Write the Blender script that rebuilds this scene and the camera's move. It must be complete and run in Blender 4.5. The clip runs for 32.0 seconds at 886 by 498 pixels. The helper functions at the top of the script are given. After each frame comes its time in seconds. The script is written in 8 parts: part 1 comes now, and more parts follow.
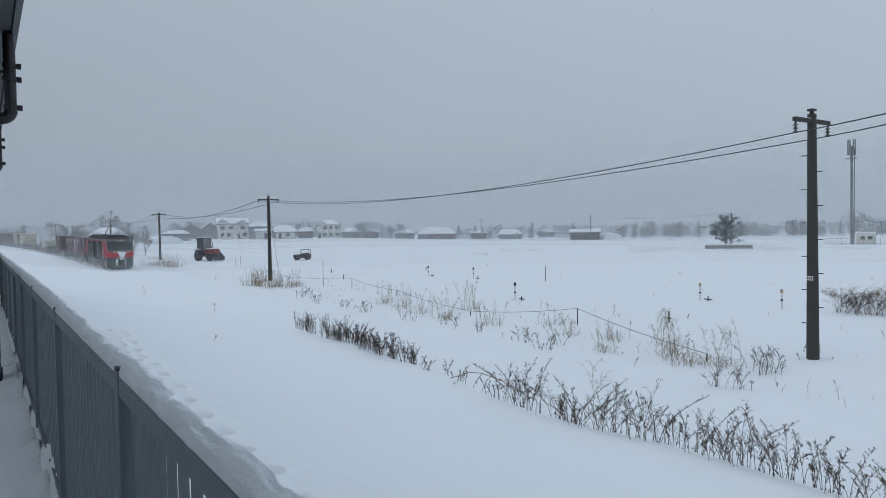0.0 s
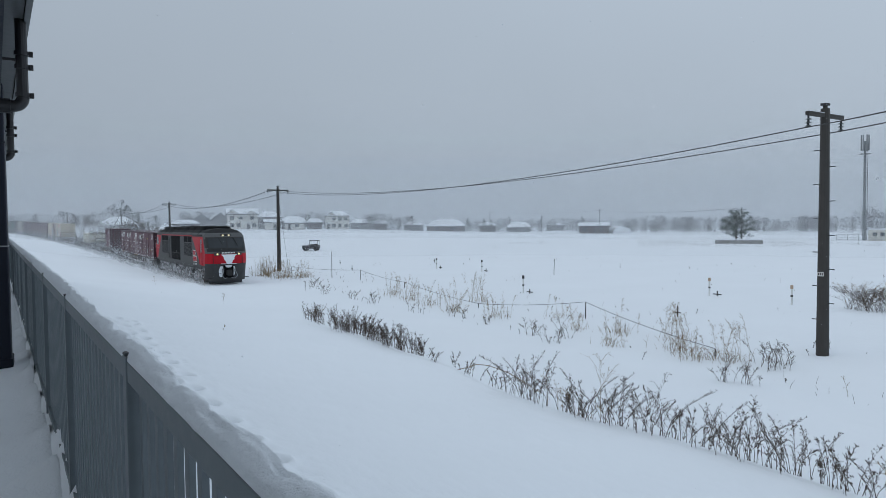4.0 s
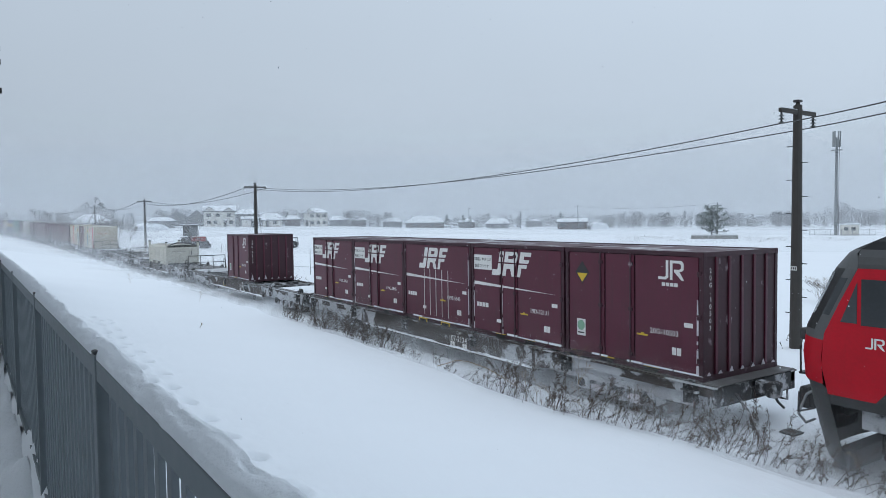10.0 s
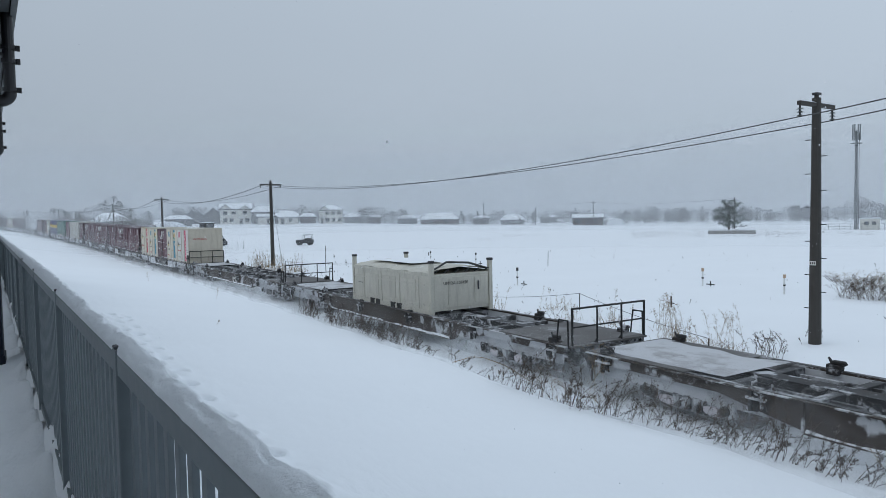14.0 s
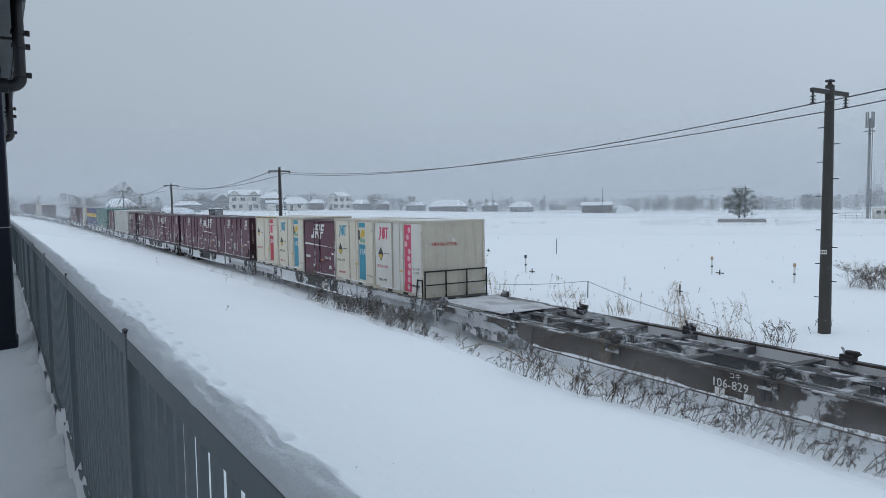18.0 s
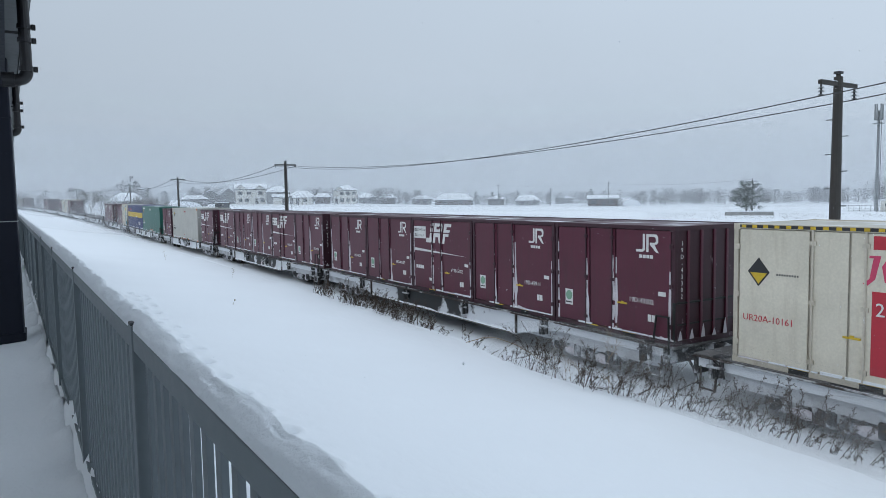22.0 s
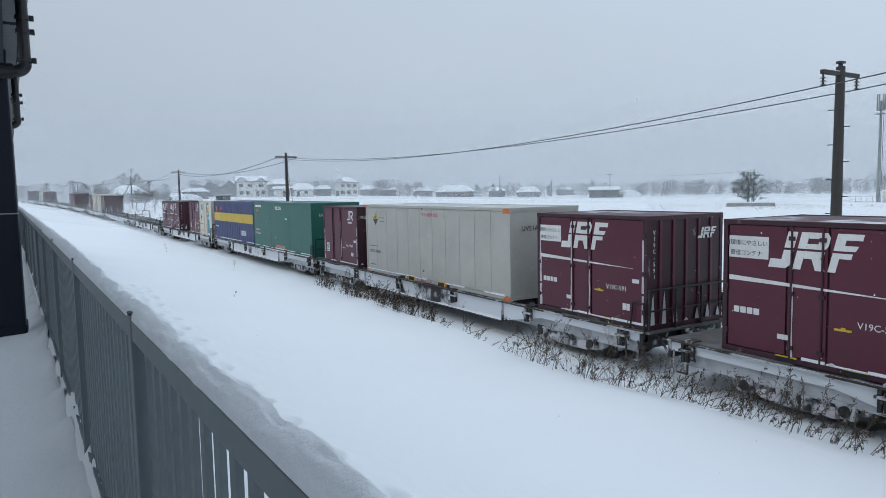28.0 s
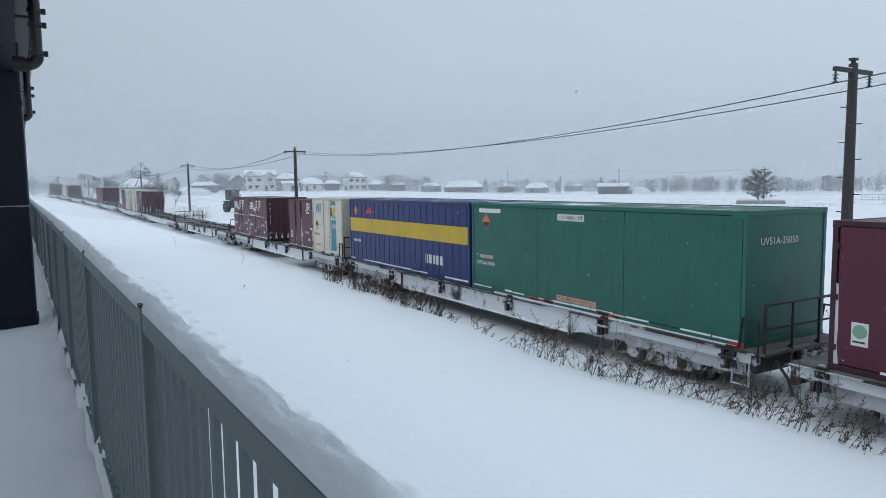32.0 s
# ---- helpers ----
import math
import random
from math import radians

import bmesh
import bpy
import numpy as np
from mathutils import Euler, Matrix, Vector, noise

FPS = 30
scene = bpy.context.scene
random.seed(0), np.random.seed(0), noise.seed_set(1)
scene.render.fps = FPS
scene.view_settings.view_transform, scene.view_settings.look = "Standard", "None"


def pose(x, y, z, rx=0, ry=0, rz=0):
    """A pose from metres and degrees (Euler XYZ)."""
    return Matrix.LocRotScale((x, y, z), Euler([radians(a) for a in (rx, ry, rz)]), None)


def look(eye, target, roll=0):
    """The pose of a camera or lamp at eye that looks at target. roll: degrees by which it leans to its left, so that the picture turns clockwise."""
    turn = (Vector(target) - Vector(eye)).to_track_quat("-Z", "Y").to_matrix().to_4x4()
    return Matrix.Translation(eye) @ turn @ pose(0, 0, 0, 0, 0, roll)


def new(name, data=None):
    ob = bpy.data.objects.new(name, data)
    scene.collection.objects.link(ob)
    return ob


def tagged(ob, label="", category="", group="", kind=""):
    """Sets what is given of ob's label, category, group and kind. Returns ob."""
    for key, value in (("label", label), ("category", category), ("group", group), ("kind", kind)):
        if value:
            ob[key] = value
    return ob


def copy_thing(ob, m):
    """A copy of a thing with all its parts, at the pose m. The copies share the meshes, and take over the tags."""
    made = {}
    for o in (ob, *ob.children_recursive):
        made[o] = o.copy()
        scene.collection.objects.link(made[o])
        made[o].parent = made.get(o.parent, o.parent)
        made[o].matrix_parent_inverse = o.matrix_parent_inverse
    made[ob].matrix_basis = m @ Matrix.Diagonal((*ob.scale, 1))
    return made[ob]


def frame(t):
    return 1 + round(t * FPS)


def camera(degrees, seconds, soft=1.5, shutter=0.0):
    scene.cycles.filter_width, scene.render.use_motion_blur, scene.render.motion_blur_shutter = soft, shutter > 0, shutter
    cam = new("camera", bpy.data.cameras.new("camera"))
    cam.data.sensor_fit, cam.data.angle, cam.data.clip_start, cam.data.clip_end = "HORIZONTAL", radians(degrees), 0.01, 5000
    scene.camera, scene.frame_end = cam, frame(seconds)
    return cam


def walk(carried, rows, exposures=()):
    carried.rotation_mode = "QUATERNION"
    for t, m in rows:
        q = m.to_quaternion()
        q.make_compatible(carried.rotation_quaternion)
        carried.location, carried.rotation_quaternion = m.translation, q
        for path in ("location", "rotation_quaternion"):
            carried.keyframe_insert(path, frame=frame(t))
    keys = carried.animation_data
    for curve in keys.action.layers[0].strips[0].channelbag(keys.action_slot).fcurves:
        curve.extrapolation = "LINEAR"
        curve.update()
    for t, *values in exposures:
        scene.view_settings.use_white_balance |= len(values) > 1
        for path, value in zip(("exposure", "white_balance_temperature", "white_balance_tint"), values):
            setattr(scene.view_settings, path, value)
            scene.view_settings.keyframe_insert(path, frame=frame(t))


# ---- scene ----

# camera: carried by hand on a raised walkway; x runs along the track, z = 0 is the rail top
cam = camera(66.0, 32.0, soft=0.6)
scene.cycles.transparent_max_bounces = 64
# seconds, y, z, heading, tilt, lean
PATH = [
    (0.0, -12.270, 4.201, -58.22, -1.56, -1.09),
    (0.5, -12.270, 4.200, -58.16, -1.49, -0.99),
    (1.0, -12.269, 4.200, -58.26, -1.48, -0.74),
    (1.5, -12.270, 4.199, -58.49, -1.50, -0.55),
    (2.0, -12.270, 4.198, -58.72, -1.57, -0.45),
    (2.5, -12.269, 4.197, -58.88, -1.65, -0.42),
    (3.0, -12.268, 4.195, -58.93, -1.77, -0.45),
    (3.5, -12.267, 4.194, -58.93, -1.99, -0.52),
    (5.5, -12.265, 4.189, -59.01, -2.58, -0.50),
    (6.0, -12.264, 4.189, -58.95, -2.66, -0.48),
    (6.5, -12.262, 4.188, -58.90, -2.74, -0.46),
    (7.0, -12.261, 4.188, -58.86, -2.80, -0.42),
    (7.5, -12.261, 4.188, -58.79, -2.77, -0.37),
    (8.0, -12.261, 4.189, -58.65, -2.70, -0.39),
    (8.5, -12.258, 4.189, -58.33, -2.64, -0.49),
    (9.0, -12.255, 4.189, -57.96, -2.62, -0.68),
    (9.5, -12.253, 4.189, -57.57, -2.56, -0.75),
    (10.0, -12.251, 4.187, -57.21, -2.51, -0.76),
    (10.5, -12.249, 4.186, -56.96, -2.57, -0.84),
    (11.0, -12.248, 4.186, -56.97, -2.69, -0.99),
    (11.5, -12.248, 4.186, -57.12, -2.76, -1.02),
    (12.0, -12.249, 4.186, -57.39, -2.69, -1.07),
    (12.5, -12.251, 4.186, -57.71, -2.63, -1.05),
    (13.0, -12.253, 4.185, -58.03, -2.60, -1.02),
    (13.5, -12.254, 4.184, -58.29, -2.67, -1.06),
    (14.0, -12.255, 4.182, -58.46, -2.78, -1.09),
    (14.5, -12.256, 4.182, -58.52, -2.92, -1.07),
    (16.5, -12.255, 4.180, -58.65, -3.64, -0.74),
    (17.0, -12.254, 4.180, -58.90, -3.73, -0.74),
    (17.5, -12.254, 4.179, -59.10, -3.79, -0.77),
    (18.0, -12.253, 4.179, -59.18, -3.85, -0.85),
    (18.5, -12.250, 4.178, -59.20, -3.93, -0.96),
    (19.0, -12.248, 4.177, -59.16, -4.04, -1.01),
    (19.5, -12.247, 4.176, -59.13, -4.14, -0.97),
    (20.0, -12.248, 4.175, -59.19, -4.16, -0.93),
    (20.5, -12.249, 4.174, -59.34, -4.16, -0.92),
    (21.0, -12.250, 4.174, -59.50, -4.19, -0.88),
    (21.5, -12.250, 4.175, -59.62, -4.30, -0.91),
    (22.0, -12.249, 4.175, -59.69, -4.38, -0.96),
    (22.5, -12.247, 4.174, -59.64, -4.45, -0.94),
    (23.0, -12.245, 4.173, -59.52, -4.49, -0.95),
    (23.5, -12.243, 4.172, -59.38, -4.61, -0.98),
    (24.0, -12.241, 4.171, -59.33, -4.77, -0.98),
    (24.5, -12.239, 4.170, -59.40, -4.96, -0.89),
    (25.0, -12.239, 4.169, -59.61, -5.09, -0.87),
    (25.5, -12.239, 4.169, -59.82, -5.16, -0.88),
    (27.5, -12.241, 4.167, -59.80, -5.02, -1.19),
    (28.0, -12.241, 4.167, -59.80, -5.06, -1.11),
    (28.5, -12.242, 4.167, -59.88, -5.13, -1.02),
    (29.0, -12.242, 4.167, -60.06, -5.21, -1.00),
    (29.5, -12.243, 4.166, -60.23, -5.24, -0.99),
    (30.0, -12.244, 4.165, -60.37, -5.31, -0.91),
    (30.5, -12.245, 4.165, -60.44, -5.40, -0.86),
    (31.0, -12.245, 4.165, -60.42, -5.45, -0.90),
    (31.5, -12.244, 4.165, -60.38, -5.45, -0.81),
    (32.0, -12.244, 4.165, -60.47, -5.43, -0.74),
]


def sight(y, z, heading, tilt, lean):
    h, e = radians(heading), radians(tilt)
    eye = Vector((0.0, y, z))
    return look(eye, eye + Vector((math.sin(h) * math.cos(e), math.cos(h) * math.cos(e), math.sin(e))), lean)


walk(cam, [(t, sight(*row)) for t, *row in PATH],
     exposures=[(0.0, -0.22), (6.0, -0.14), (7.5, -0.06), (9.0, 0.26), (10.5, 0.18), (12.0, 0.12), (13.0, 0.0), (14.5, -0.04), (18.0, -0.03), (20.0, 0.12), (23.0, 0.22), (28.0, 0.21), (32.0, 0.17)])

# overcast sky: three times brighter overhead than at the horizon
SKY = (0.80, 0.94, 1.105)
world = bpy.data.worlds.new("overcast")
scene.world = world
world.use_nodes = True
wn, wl = world.node_tree.nodes, world.node_tree.links
wn.clear()
out = wn.new("ShaderNodeOutputWorld")
coord = wn.new("ShaderNodeTexCoord")
split = wn.new("ShaderNodeSeparateXYZ")
wl.new(coord.outputs["Generated"], split.inputs[0])
height = wn.new("ShaderNodeMapRange")
height.inputs["From Min"].default_value, height.inputs["From Max"].default_value = 0.0, 1.0
height.inputs["To Min"].default_value, height.inputs["To Max"].default_value = 0.49, 1.0
bend = wn.new("ShaderNodeMath")
bend.operation, bend.use_clamp = "POWER", True
bend.inputs[1].default_value = 1.7
wl.new(split.outputs["Z"], bend.inputs[0])
wl.new(bend.outputs[0], height.inputs["Value"])
cloud_noise = wn.new("ShaderNodeTexNoise")
cloud_noise.inputs["Scale"].default_value, cloud_noise.inputs["Detail"].default_value = 2.2, 3.0
wl.new(coord.outputs["Generated"], cloud_noise.inputs["Vector"])
cloud = wn.new("ShaderNodeMapRange")
cloud.inputs["To Min"].default_value, cloud.inputs["To Max"].default_value = 0.93, 1.07
wl.new(cloud_noise.outputs[0], cloud.inputs["Value"])
level = wn.new("ShaderNodeMath")
level.operation = "MULTIPLY"
wl.new(height.outputs[0], level.inputs[0])
wl.new(cloud.outputs[0], level.inputs[1])
overcast = wn.new("ShaderNodeBackground")
overcast.inputs["Color"].default_value = (*SKY, 1)
# the overcast grows brighter towards +y, set to match the view
lighter = wn.new("ShaderNodeVectorMath")
lighter.operation = "DOT_PRODUCT"
lighter.inputs[1].default_value = (0.17, 0.98, 0.0)
wl.new(coord.outputs["Generated"], lighter.inputs[0])
slope = wn.new("ShaderNodeMapRange")
slope.inputs["From Min"].default_value, slope.inputs["From Max"].default_value = -1.0, 1.0
slope.inputs["To Min"].default_value, slope.inputs["To Max"].default_value = 0.75, 1.18
wl.new(lighter.outputs["Value"], slope.inputs["Value"])
final = wn.new("ShaderNodeMath")
final.operation = "MULTIPLY"
wl.new(level.outputs[0], final.inputs[0])
wl.new(slope.outputs[0], final.inputs[1])
wl.new(final.outputs[0], overcast.inputs["Strength"])
blue = wn.new("ShaderNodeTexSky")
blue.sky_type, blue.sun_disc = "NISHITA", False
blue.sun_elevation, blue.sun_rotation = radians(28), radians(200)
clear = wn.new("ShaderNodeBackground")
clear.inputs["Strength"].default_value = 0.002
wl.new(blue.outputs[0], clear.inputs["Color"])
both = wn.new("ShaderNodeAddShader")
wl.new(overcast.outputs[0], both.inputs[0])
wl.new(clear.outputs[0], both.inputs[1])
wl.new(both.outputs[0], out.inputs["Surface"])

sun_data = bpy.data.lights.new("sun", "SUN")
sun_data.energy, sun_data.angle, sun_data.color = 0.35, radians(60), (1.0, 0.97, 0.93)
sun = new("sun", sun_data)
sun.matrix_world = look((-20, -60, 60), (0, 0, 0))

# ---- materials ----
def nodes_of(name):
    m = bpy.data.materials.new(name)
    m.use_nodes = True
    return m, m.node_tree.nodes, m.node_tree.links, m.node_tree.nodes["Principled BSDF"]


def noise_node(n, l, vec, scale, detail=4.0, rough=0.55):
    k = n.new("ShaderNodeTexNoise")
    k.inputs["Scale"].default_value, k.inputs["Detail"].default_value, k.inputs["Roughness"].default_value = scale, detail, rough
    l.new(vec, k.inputs["Vector"])
    return k.outputs[0]


def ramp(n, l, value, lo, hi):
    k = n.new("ShaderNodeMapRange")
    k.interpolation_type = "SMOOTHSTEP"
    k.inputs["From Min"].default_value, k.inputs["From Max"].default_value = lo, hi
    l.new(value, k.inputs["Value"])
    return k.outputs[0]


def mixed(n, l, factor, a, b, kind="MIX"):
    k = n.new("ShaderNodeMix")
    k.data_type, k.blend_type = "RGBA", kind
    for sock, value in ((k.inputs[0], factor), (k.inputs[6], a), (k.inputs[7], b)):
        if isinstance(value, (int, float)):
            sock.default_value = value
        elif isinstance(value, tuple):
            sock.default_value = (*value, 1)
        else:
            l.new(value, sock)
    return k.outputs[2]


def stretched(n, l, vec, sx, sy, sz):
    k = n.new("ShaderNodeMapping")
    k.inputs["Scale"].default_value = (sx, sy, sz)
    l.new(vec, k.inputs["Vector"])
    return k.outputs[0]


SNOW_WHITE = (0.84, 0.87, 0.90)


def paint(name, colour, rough=0.5, metal=0.0, dirt=0.25, dirt_colour=(0.06, 0.055, 0.05), snow=0.0, snow_scale=2.0,
          streaks=True, bump=0.05, scale=1.0, soft_snow=0.1, ends=0.0, spec=0.5, cover=None):
    """Painted or worn surface: two scales of variation, running dirt, and snow that sticks in patches."""
    m, n, l, b = nodes_of(name)
    vec = n.new("ShaderNodeTexCoord").outputs["Object"]
    info = n.new("ShaderNodeObjectInfo")
    shift = n.new("ShaderNodeVectorMath")
    shift.operation = "ADD"
    l.new(vec, shift.inputs[0])
    far = n.new("ShaderNodeMath")
    far.operation = "MULTIPLY"
    far.inputs[1].default_value = 37.0
    l.new(info.outputs["Random"], far.inputs[0])
    l.new(far.outputs[0], shift.inputs[1])
    vec = shift.outputs[0]
    big = noise_node(n, l, vec, 1.3 * scale)
    fine = noise_node(n, l, vec, 22 * scale, 5)
    c = mixed(n, l, big, tuple(v * 0.80 for v in colour), tuple(min(1, v * 1.18) for v in colour))
    k = mixed(n, l, ramp(n, l, fine, 0.35, 0.7), (0.94, 0.94, 0.94), (1.03, 1.03, 1.03))
    c = mixed(n, l, 1.0, c, k, "MULTIPLY")
    if dirt:
        d = noise_node(n, l, stretched(n, l, vec, 6, 6, 0.7) if streaks else stretched(n, l, vec, 2, 2, 2), 1.0 * scale, 6, 0.65)
        f = n.new("ShaderNodeMath")
        f.operation = "MULTIPLY"
        f.inputs[1].default_value = dirt
        l.new(ramp(n, l, d, 0.48, 0.75), f.inputs[0])
        c = mixed(n, l, f.outputs[0], c, dirt_colour)
    r = n.new("ShaderNodeMapRange")
    r.inputs["To Min"].default_value, r.inputs["To Max"].default_value = max(0.05, rough - 0.12), min(1, rough + 0.15)
    l.new(fine, r.inputs["Value"])
    rough_out = r.outputs[0]
    if snow:
        s = noise_node(n, l, vec, snow_scale, 6, 0.6)
        if ends:
            # snow thrown up by the wheels sticks thickest over the bogies
            cut = n.new("ShaderNodeSeparateXYZ")
            l.new(n.new("ShaderNodeTexCoord").outputs["Object"], cut.inputs[0])
            away = n.new("ShaderNodeMath")
            away.operation = "ABSOLUTE"
            l.new(cut.outputs["X"], away.inputs[0])
            k = n.new("ShaderNodeMath")
            k.operation = "MULTIPLY_ADD"
            k.inputs[1].default_value = ends
            l.new(ramp(n, l, away.outputs[0], 1.6, 5.2), k.inputs[0])
            l.new(s, k.inputs[2])
            s = k.outputs[0]
        f = ramp(n, l, s, 0.72 - snow * 0.5, 0.72 - snow * 0.5 + soft_snow)
        c = mixed(n, l, f, c, cover or SNOW_WHITE)
        k = n.new("ShaderNodeMix")
        l.new(f, k.inputs[0])
        l.new(rough_out, k.inputs[2])
        k.inputs[3].default_value = 0.9
        rough_out = k.outputs[0]
    l.new(c, b.inputs["Base Color"])
    l.new(rough_out, b.inputs["Roughness"])
    b.inputs["Metallic"].default_value = metal
    b.inputs["Specular IOR Level"].default_value = spec
    if bump:
        k = n.new("ShaderNodeBump")
        k.inputs["Strength"].default_value, k.inputs["Distance"].default_value = bump, 0.02
        l.new(fine, k.inputs["Height"])
        l.new(k.outputs[0], b.inputs["Normal"])
    return m


def snow_material(name, grain=14.0, strength=0.25, colour=SNOW_WHITE):
    m, n, l, b = nodes_of(name)
    vec = n.new("ShaderNodeTexCoord").outputs["Object"]
    big = noise_node(n, l, vec, 0.25, 3)
    fine = noise_node(n, l, vec, grain, 6, 0.65)
    c = mixed(n, l, big, tuple(v * 0.965 for v in colour), tuple(min(1, v * 1.02) for v in colour))
    l.new(c, b.inputs["Base Color"])
    b.inputs["Roughness"].default_value = 0.92
    b.inputs["Specular IOR Level"].default_value = 0.15
    k = n.new("ShaderNodeBump")
    k.inputs["Strength"].default_value, k.inputs["Distance"].default_value = strength, 0.03
    l.new(fine, k.inputs["Height"])
    # wind ripples and small hollows
    wide = n.new("ShaderNodeBump")
    wide.inputs["Strength"].default_value, wide.inputs["Distance"].default_value = 0.35, 0.06
    l.new(noise_node(n, l, stretched(n, l, vec, 1.0, 2.2, 1.0), 1.7, 4, 0.6), wide.inputs["Height"])
    l.new(wide.outputs[0], k.inputs["Normal"])
    l.new(k.outputs[0], b.inputs["Normal"])
    return m


def glow(name, colour, strength):
    m, n, l, b = nodes_of(name)
    b.inputs["Base Color"].default_value = (*colour, 1)
    b.inputs["Emission Color"].default_value = (*colour, 1)
    b.inputs["Emission Strength"].default_value = strength
    return m


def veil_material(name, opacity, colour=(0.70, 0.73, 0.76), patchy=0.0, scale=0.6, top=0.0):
    """Sheet standing in for snowy haze: mostly see-through, the rest scatters daylight to both sides."""
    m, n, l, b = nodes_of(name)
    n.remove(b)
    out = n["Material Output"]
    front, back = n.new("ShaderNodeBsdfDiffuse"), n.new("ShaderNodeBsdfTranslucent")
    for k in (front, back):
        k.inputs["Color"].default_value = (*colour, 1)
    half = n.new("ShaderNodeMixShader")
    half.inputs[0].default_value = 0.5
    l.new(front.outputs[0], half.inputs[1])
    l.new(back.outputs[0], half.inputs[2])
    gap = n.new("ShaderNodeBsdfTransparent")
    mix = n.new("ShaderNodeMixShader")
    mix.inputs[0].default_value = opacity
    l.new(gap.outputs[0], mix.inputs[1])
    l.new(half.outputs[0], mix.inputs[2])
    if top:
        # opacity fades out upwards, which also hides the sheet's top edge
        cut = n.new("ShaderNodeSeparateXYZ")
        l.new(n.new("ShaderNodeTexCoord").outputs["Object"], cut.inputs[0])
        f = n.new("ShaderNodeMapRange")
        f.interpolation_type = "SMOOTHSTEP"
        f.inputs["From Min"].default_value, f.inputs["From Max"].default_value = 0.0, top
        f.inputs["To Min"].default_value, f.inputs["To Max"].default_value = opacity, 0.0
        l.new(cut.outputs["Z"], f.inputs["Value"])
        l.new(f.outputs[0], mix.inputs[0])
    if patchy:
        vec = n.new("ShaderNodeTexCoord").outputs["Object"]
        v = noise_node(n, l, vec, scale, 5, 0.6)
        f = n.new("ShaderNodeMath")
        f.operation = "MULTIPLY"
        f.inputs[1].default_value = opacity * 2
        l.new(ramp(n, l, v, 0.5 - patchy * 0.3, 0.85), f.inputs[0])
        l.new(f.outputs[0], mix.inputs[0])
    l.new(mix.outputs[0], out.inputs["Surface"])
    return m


def powder_material(name, opacity, long, tall, colour=(0.88, 0.90, 0.92), scale=0.55):
    """Powder snow in the air: patchy, thinning out upwards and towards both ends."""
    m = veil_material(name, opacity, colour, patchy=1.0, scale=scale)
    n, l = m.node_tree.nodes, m.node_tree.links
    mix = next(k for k in n if k.type == "MIX_SHADER" and k.inputs[0].is_linked)
    old = mix.inputs[0].links[0].from_socket
    cut = n.new("ShaderNodeSeparateXYZ")
    l.new(n.new("ShaderNodeTexCoord").outputs["Object"], cut.inputs[0])
    away = n.new("ShaderNodeMath")
    away.operation = "ABSOLUTE"
    l.new(cut.outputs["X"], away.inputs[0])
    for value, lo, hi in ((away.outputs[0], 0.15 * long, long), (cut.outputs["Z"], 0.1 * tall, tall)):
        f = n.new("ShaderNodeMapRange")
        f.interpolation_type = "SMOOTHSTEP"
        f.inputs["From Min"].default_value, f.inputs["From Max"].default_value = lo, hi
        f.inputs["To Min"].default_value, f.inputs["To Max"].default_value = 1.0, 0.0
        l.new(value, f.inputs["Value"])
        k = n.new("ShaderNodeMath")
        k.operation = "MULTIPLY"
        l.new(old, k.inputs[0])
        l.new(f.outputs[0], k.inputs[1])
        old = k.outputs[0]
    l.new(old, mix.inputs[0])
    return m


M_SNOW = snow_material("fresh_snow")
M_FROST = paint("wind_blown_frost", (0.60, 0.57, 0.60), 0.9, 0.0, 0.3, (0.34, 0.30, 0.32), streaks=False, scale=2.0, bump=0.1, spec=0.15)
M_SNOW_LUMP = snow_material("settled_snow", 22.0, 0.5, (0.83, 0.86, 0.89))
M_FENCE = paint("fence_grey_steel", (0.142, 0.168, 0.182), 0.5, 0.2, 0.14, (0.17, 0.19, 0.20), scale=1.2, bump=0.02)
M_NAVY = paint("navy_column_steel", (0.009, 0.012, 0.023), 0.5, 0.0, 0.2, (0.018, 0.021, 0.03), spec=0.25)
M_FASCIA = paint("grey_fascia_steel", (0.14, 0.15, 0.155), 0.5, 0.2, 0.25, (0.06, 0.06, 0.06))
M_PIPE = paint("black_drain_pipe", (0.012, 0.012, 0.014), 0.35, 0.0, 0.15)
M_CONCRETE = paint("platform_concrete", (0.3, 0.3, 0.29), 0.85, 0.0, 0.3)
M_MAROON = paint("maroon_container_paint", (0.096, 0.014, 0.032), 0.45, 0.0, 0.35, (0.045, 0.02, 0.022), snow=0.10, snow_scale=1.6, soft_snow=0.25, cover=(0.42, 0.34, 0.38))
M_MAROON_FRAME = paint("maroon_container_frame", (0.045, 0.011, 0.02), 0.5, 0.0, 0.4, (0.035, 0.02, 0.02), snow=0.20, snow_scale=2.6, soft_snow=0.2, cover=(0.50, 0.43, 0.47))
M_CREAM = paint("cream_container_paint", (0.68, 0.63, 0.52), 0.5, 0.0, 0.22, (0.30, 0.24, 0.15), snow=0.05)
M_CREAM_FRAME = paint("cream_container_frame", (0.56, 0.51, 0.42), 0.5, 0.0, 0.35, (0.22, 0.15, 0.08), snow=0.15)
M_WHITE_BOX = paint("white_container_paint", (0.45, 0.44, 0.40), 0.5, 0.0, 0.18, (0.36, 0.32, 0.26))
M_REEFER = paint("white_refrigerated_box", (0.66, 0.65, 0.60), 0.5, 0.0, 0.22, (0.36, 0.33, 0.27), snow=0.06)
M_GREY_BOX = paint("grey_container_paint", (0.56, 0.54, 0.47), 0.55, 0.1, 0.35, (0.16, 0.14, 0.11), snow=0.12)
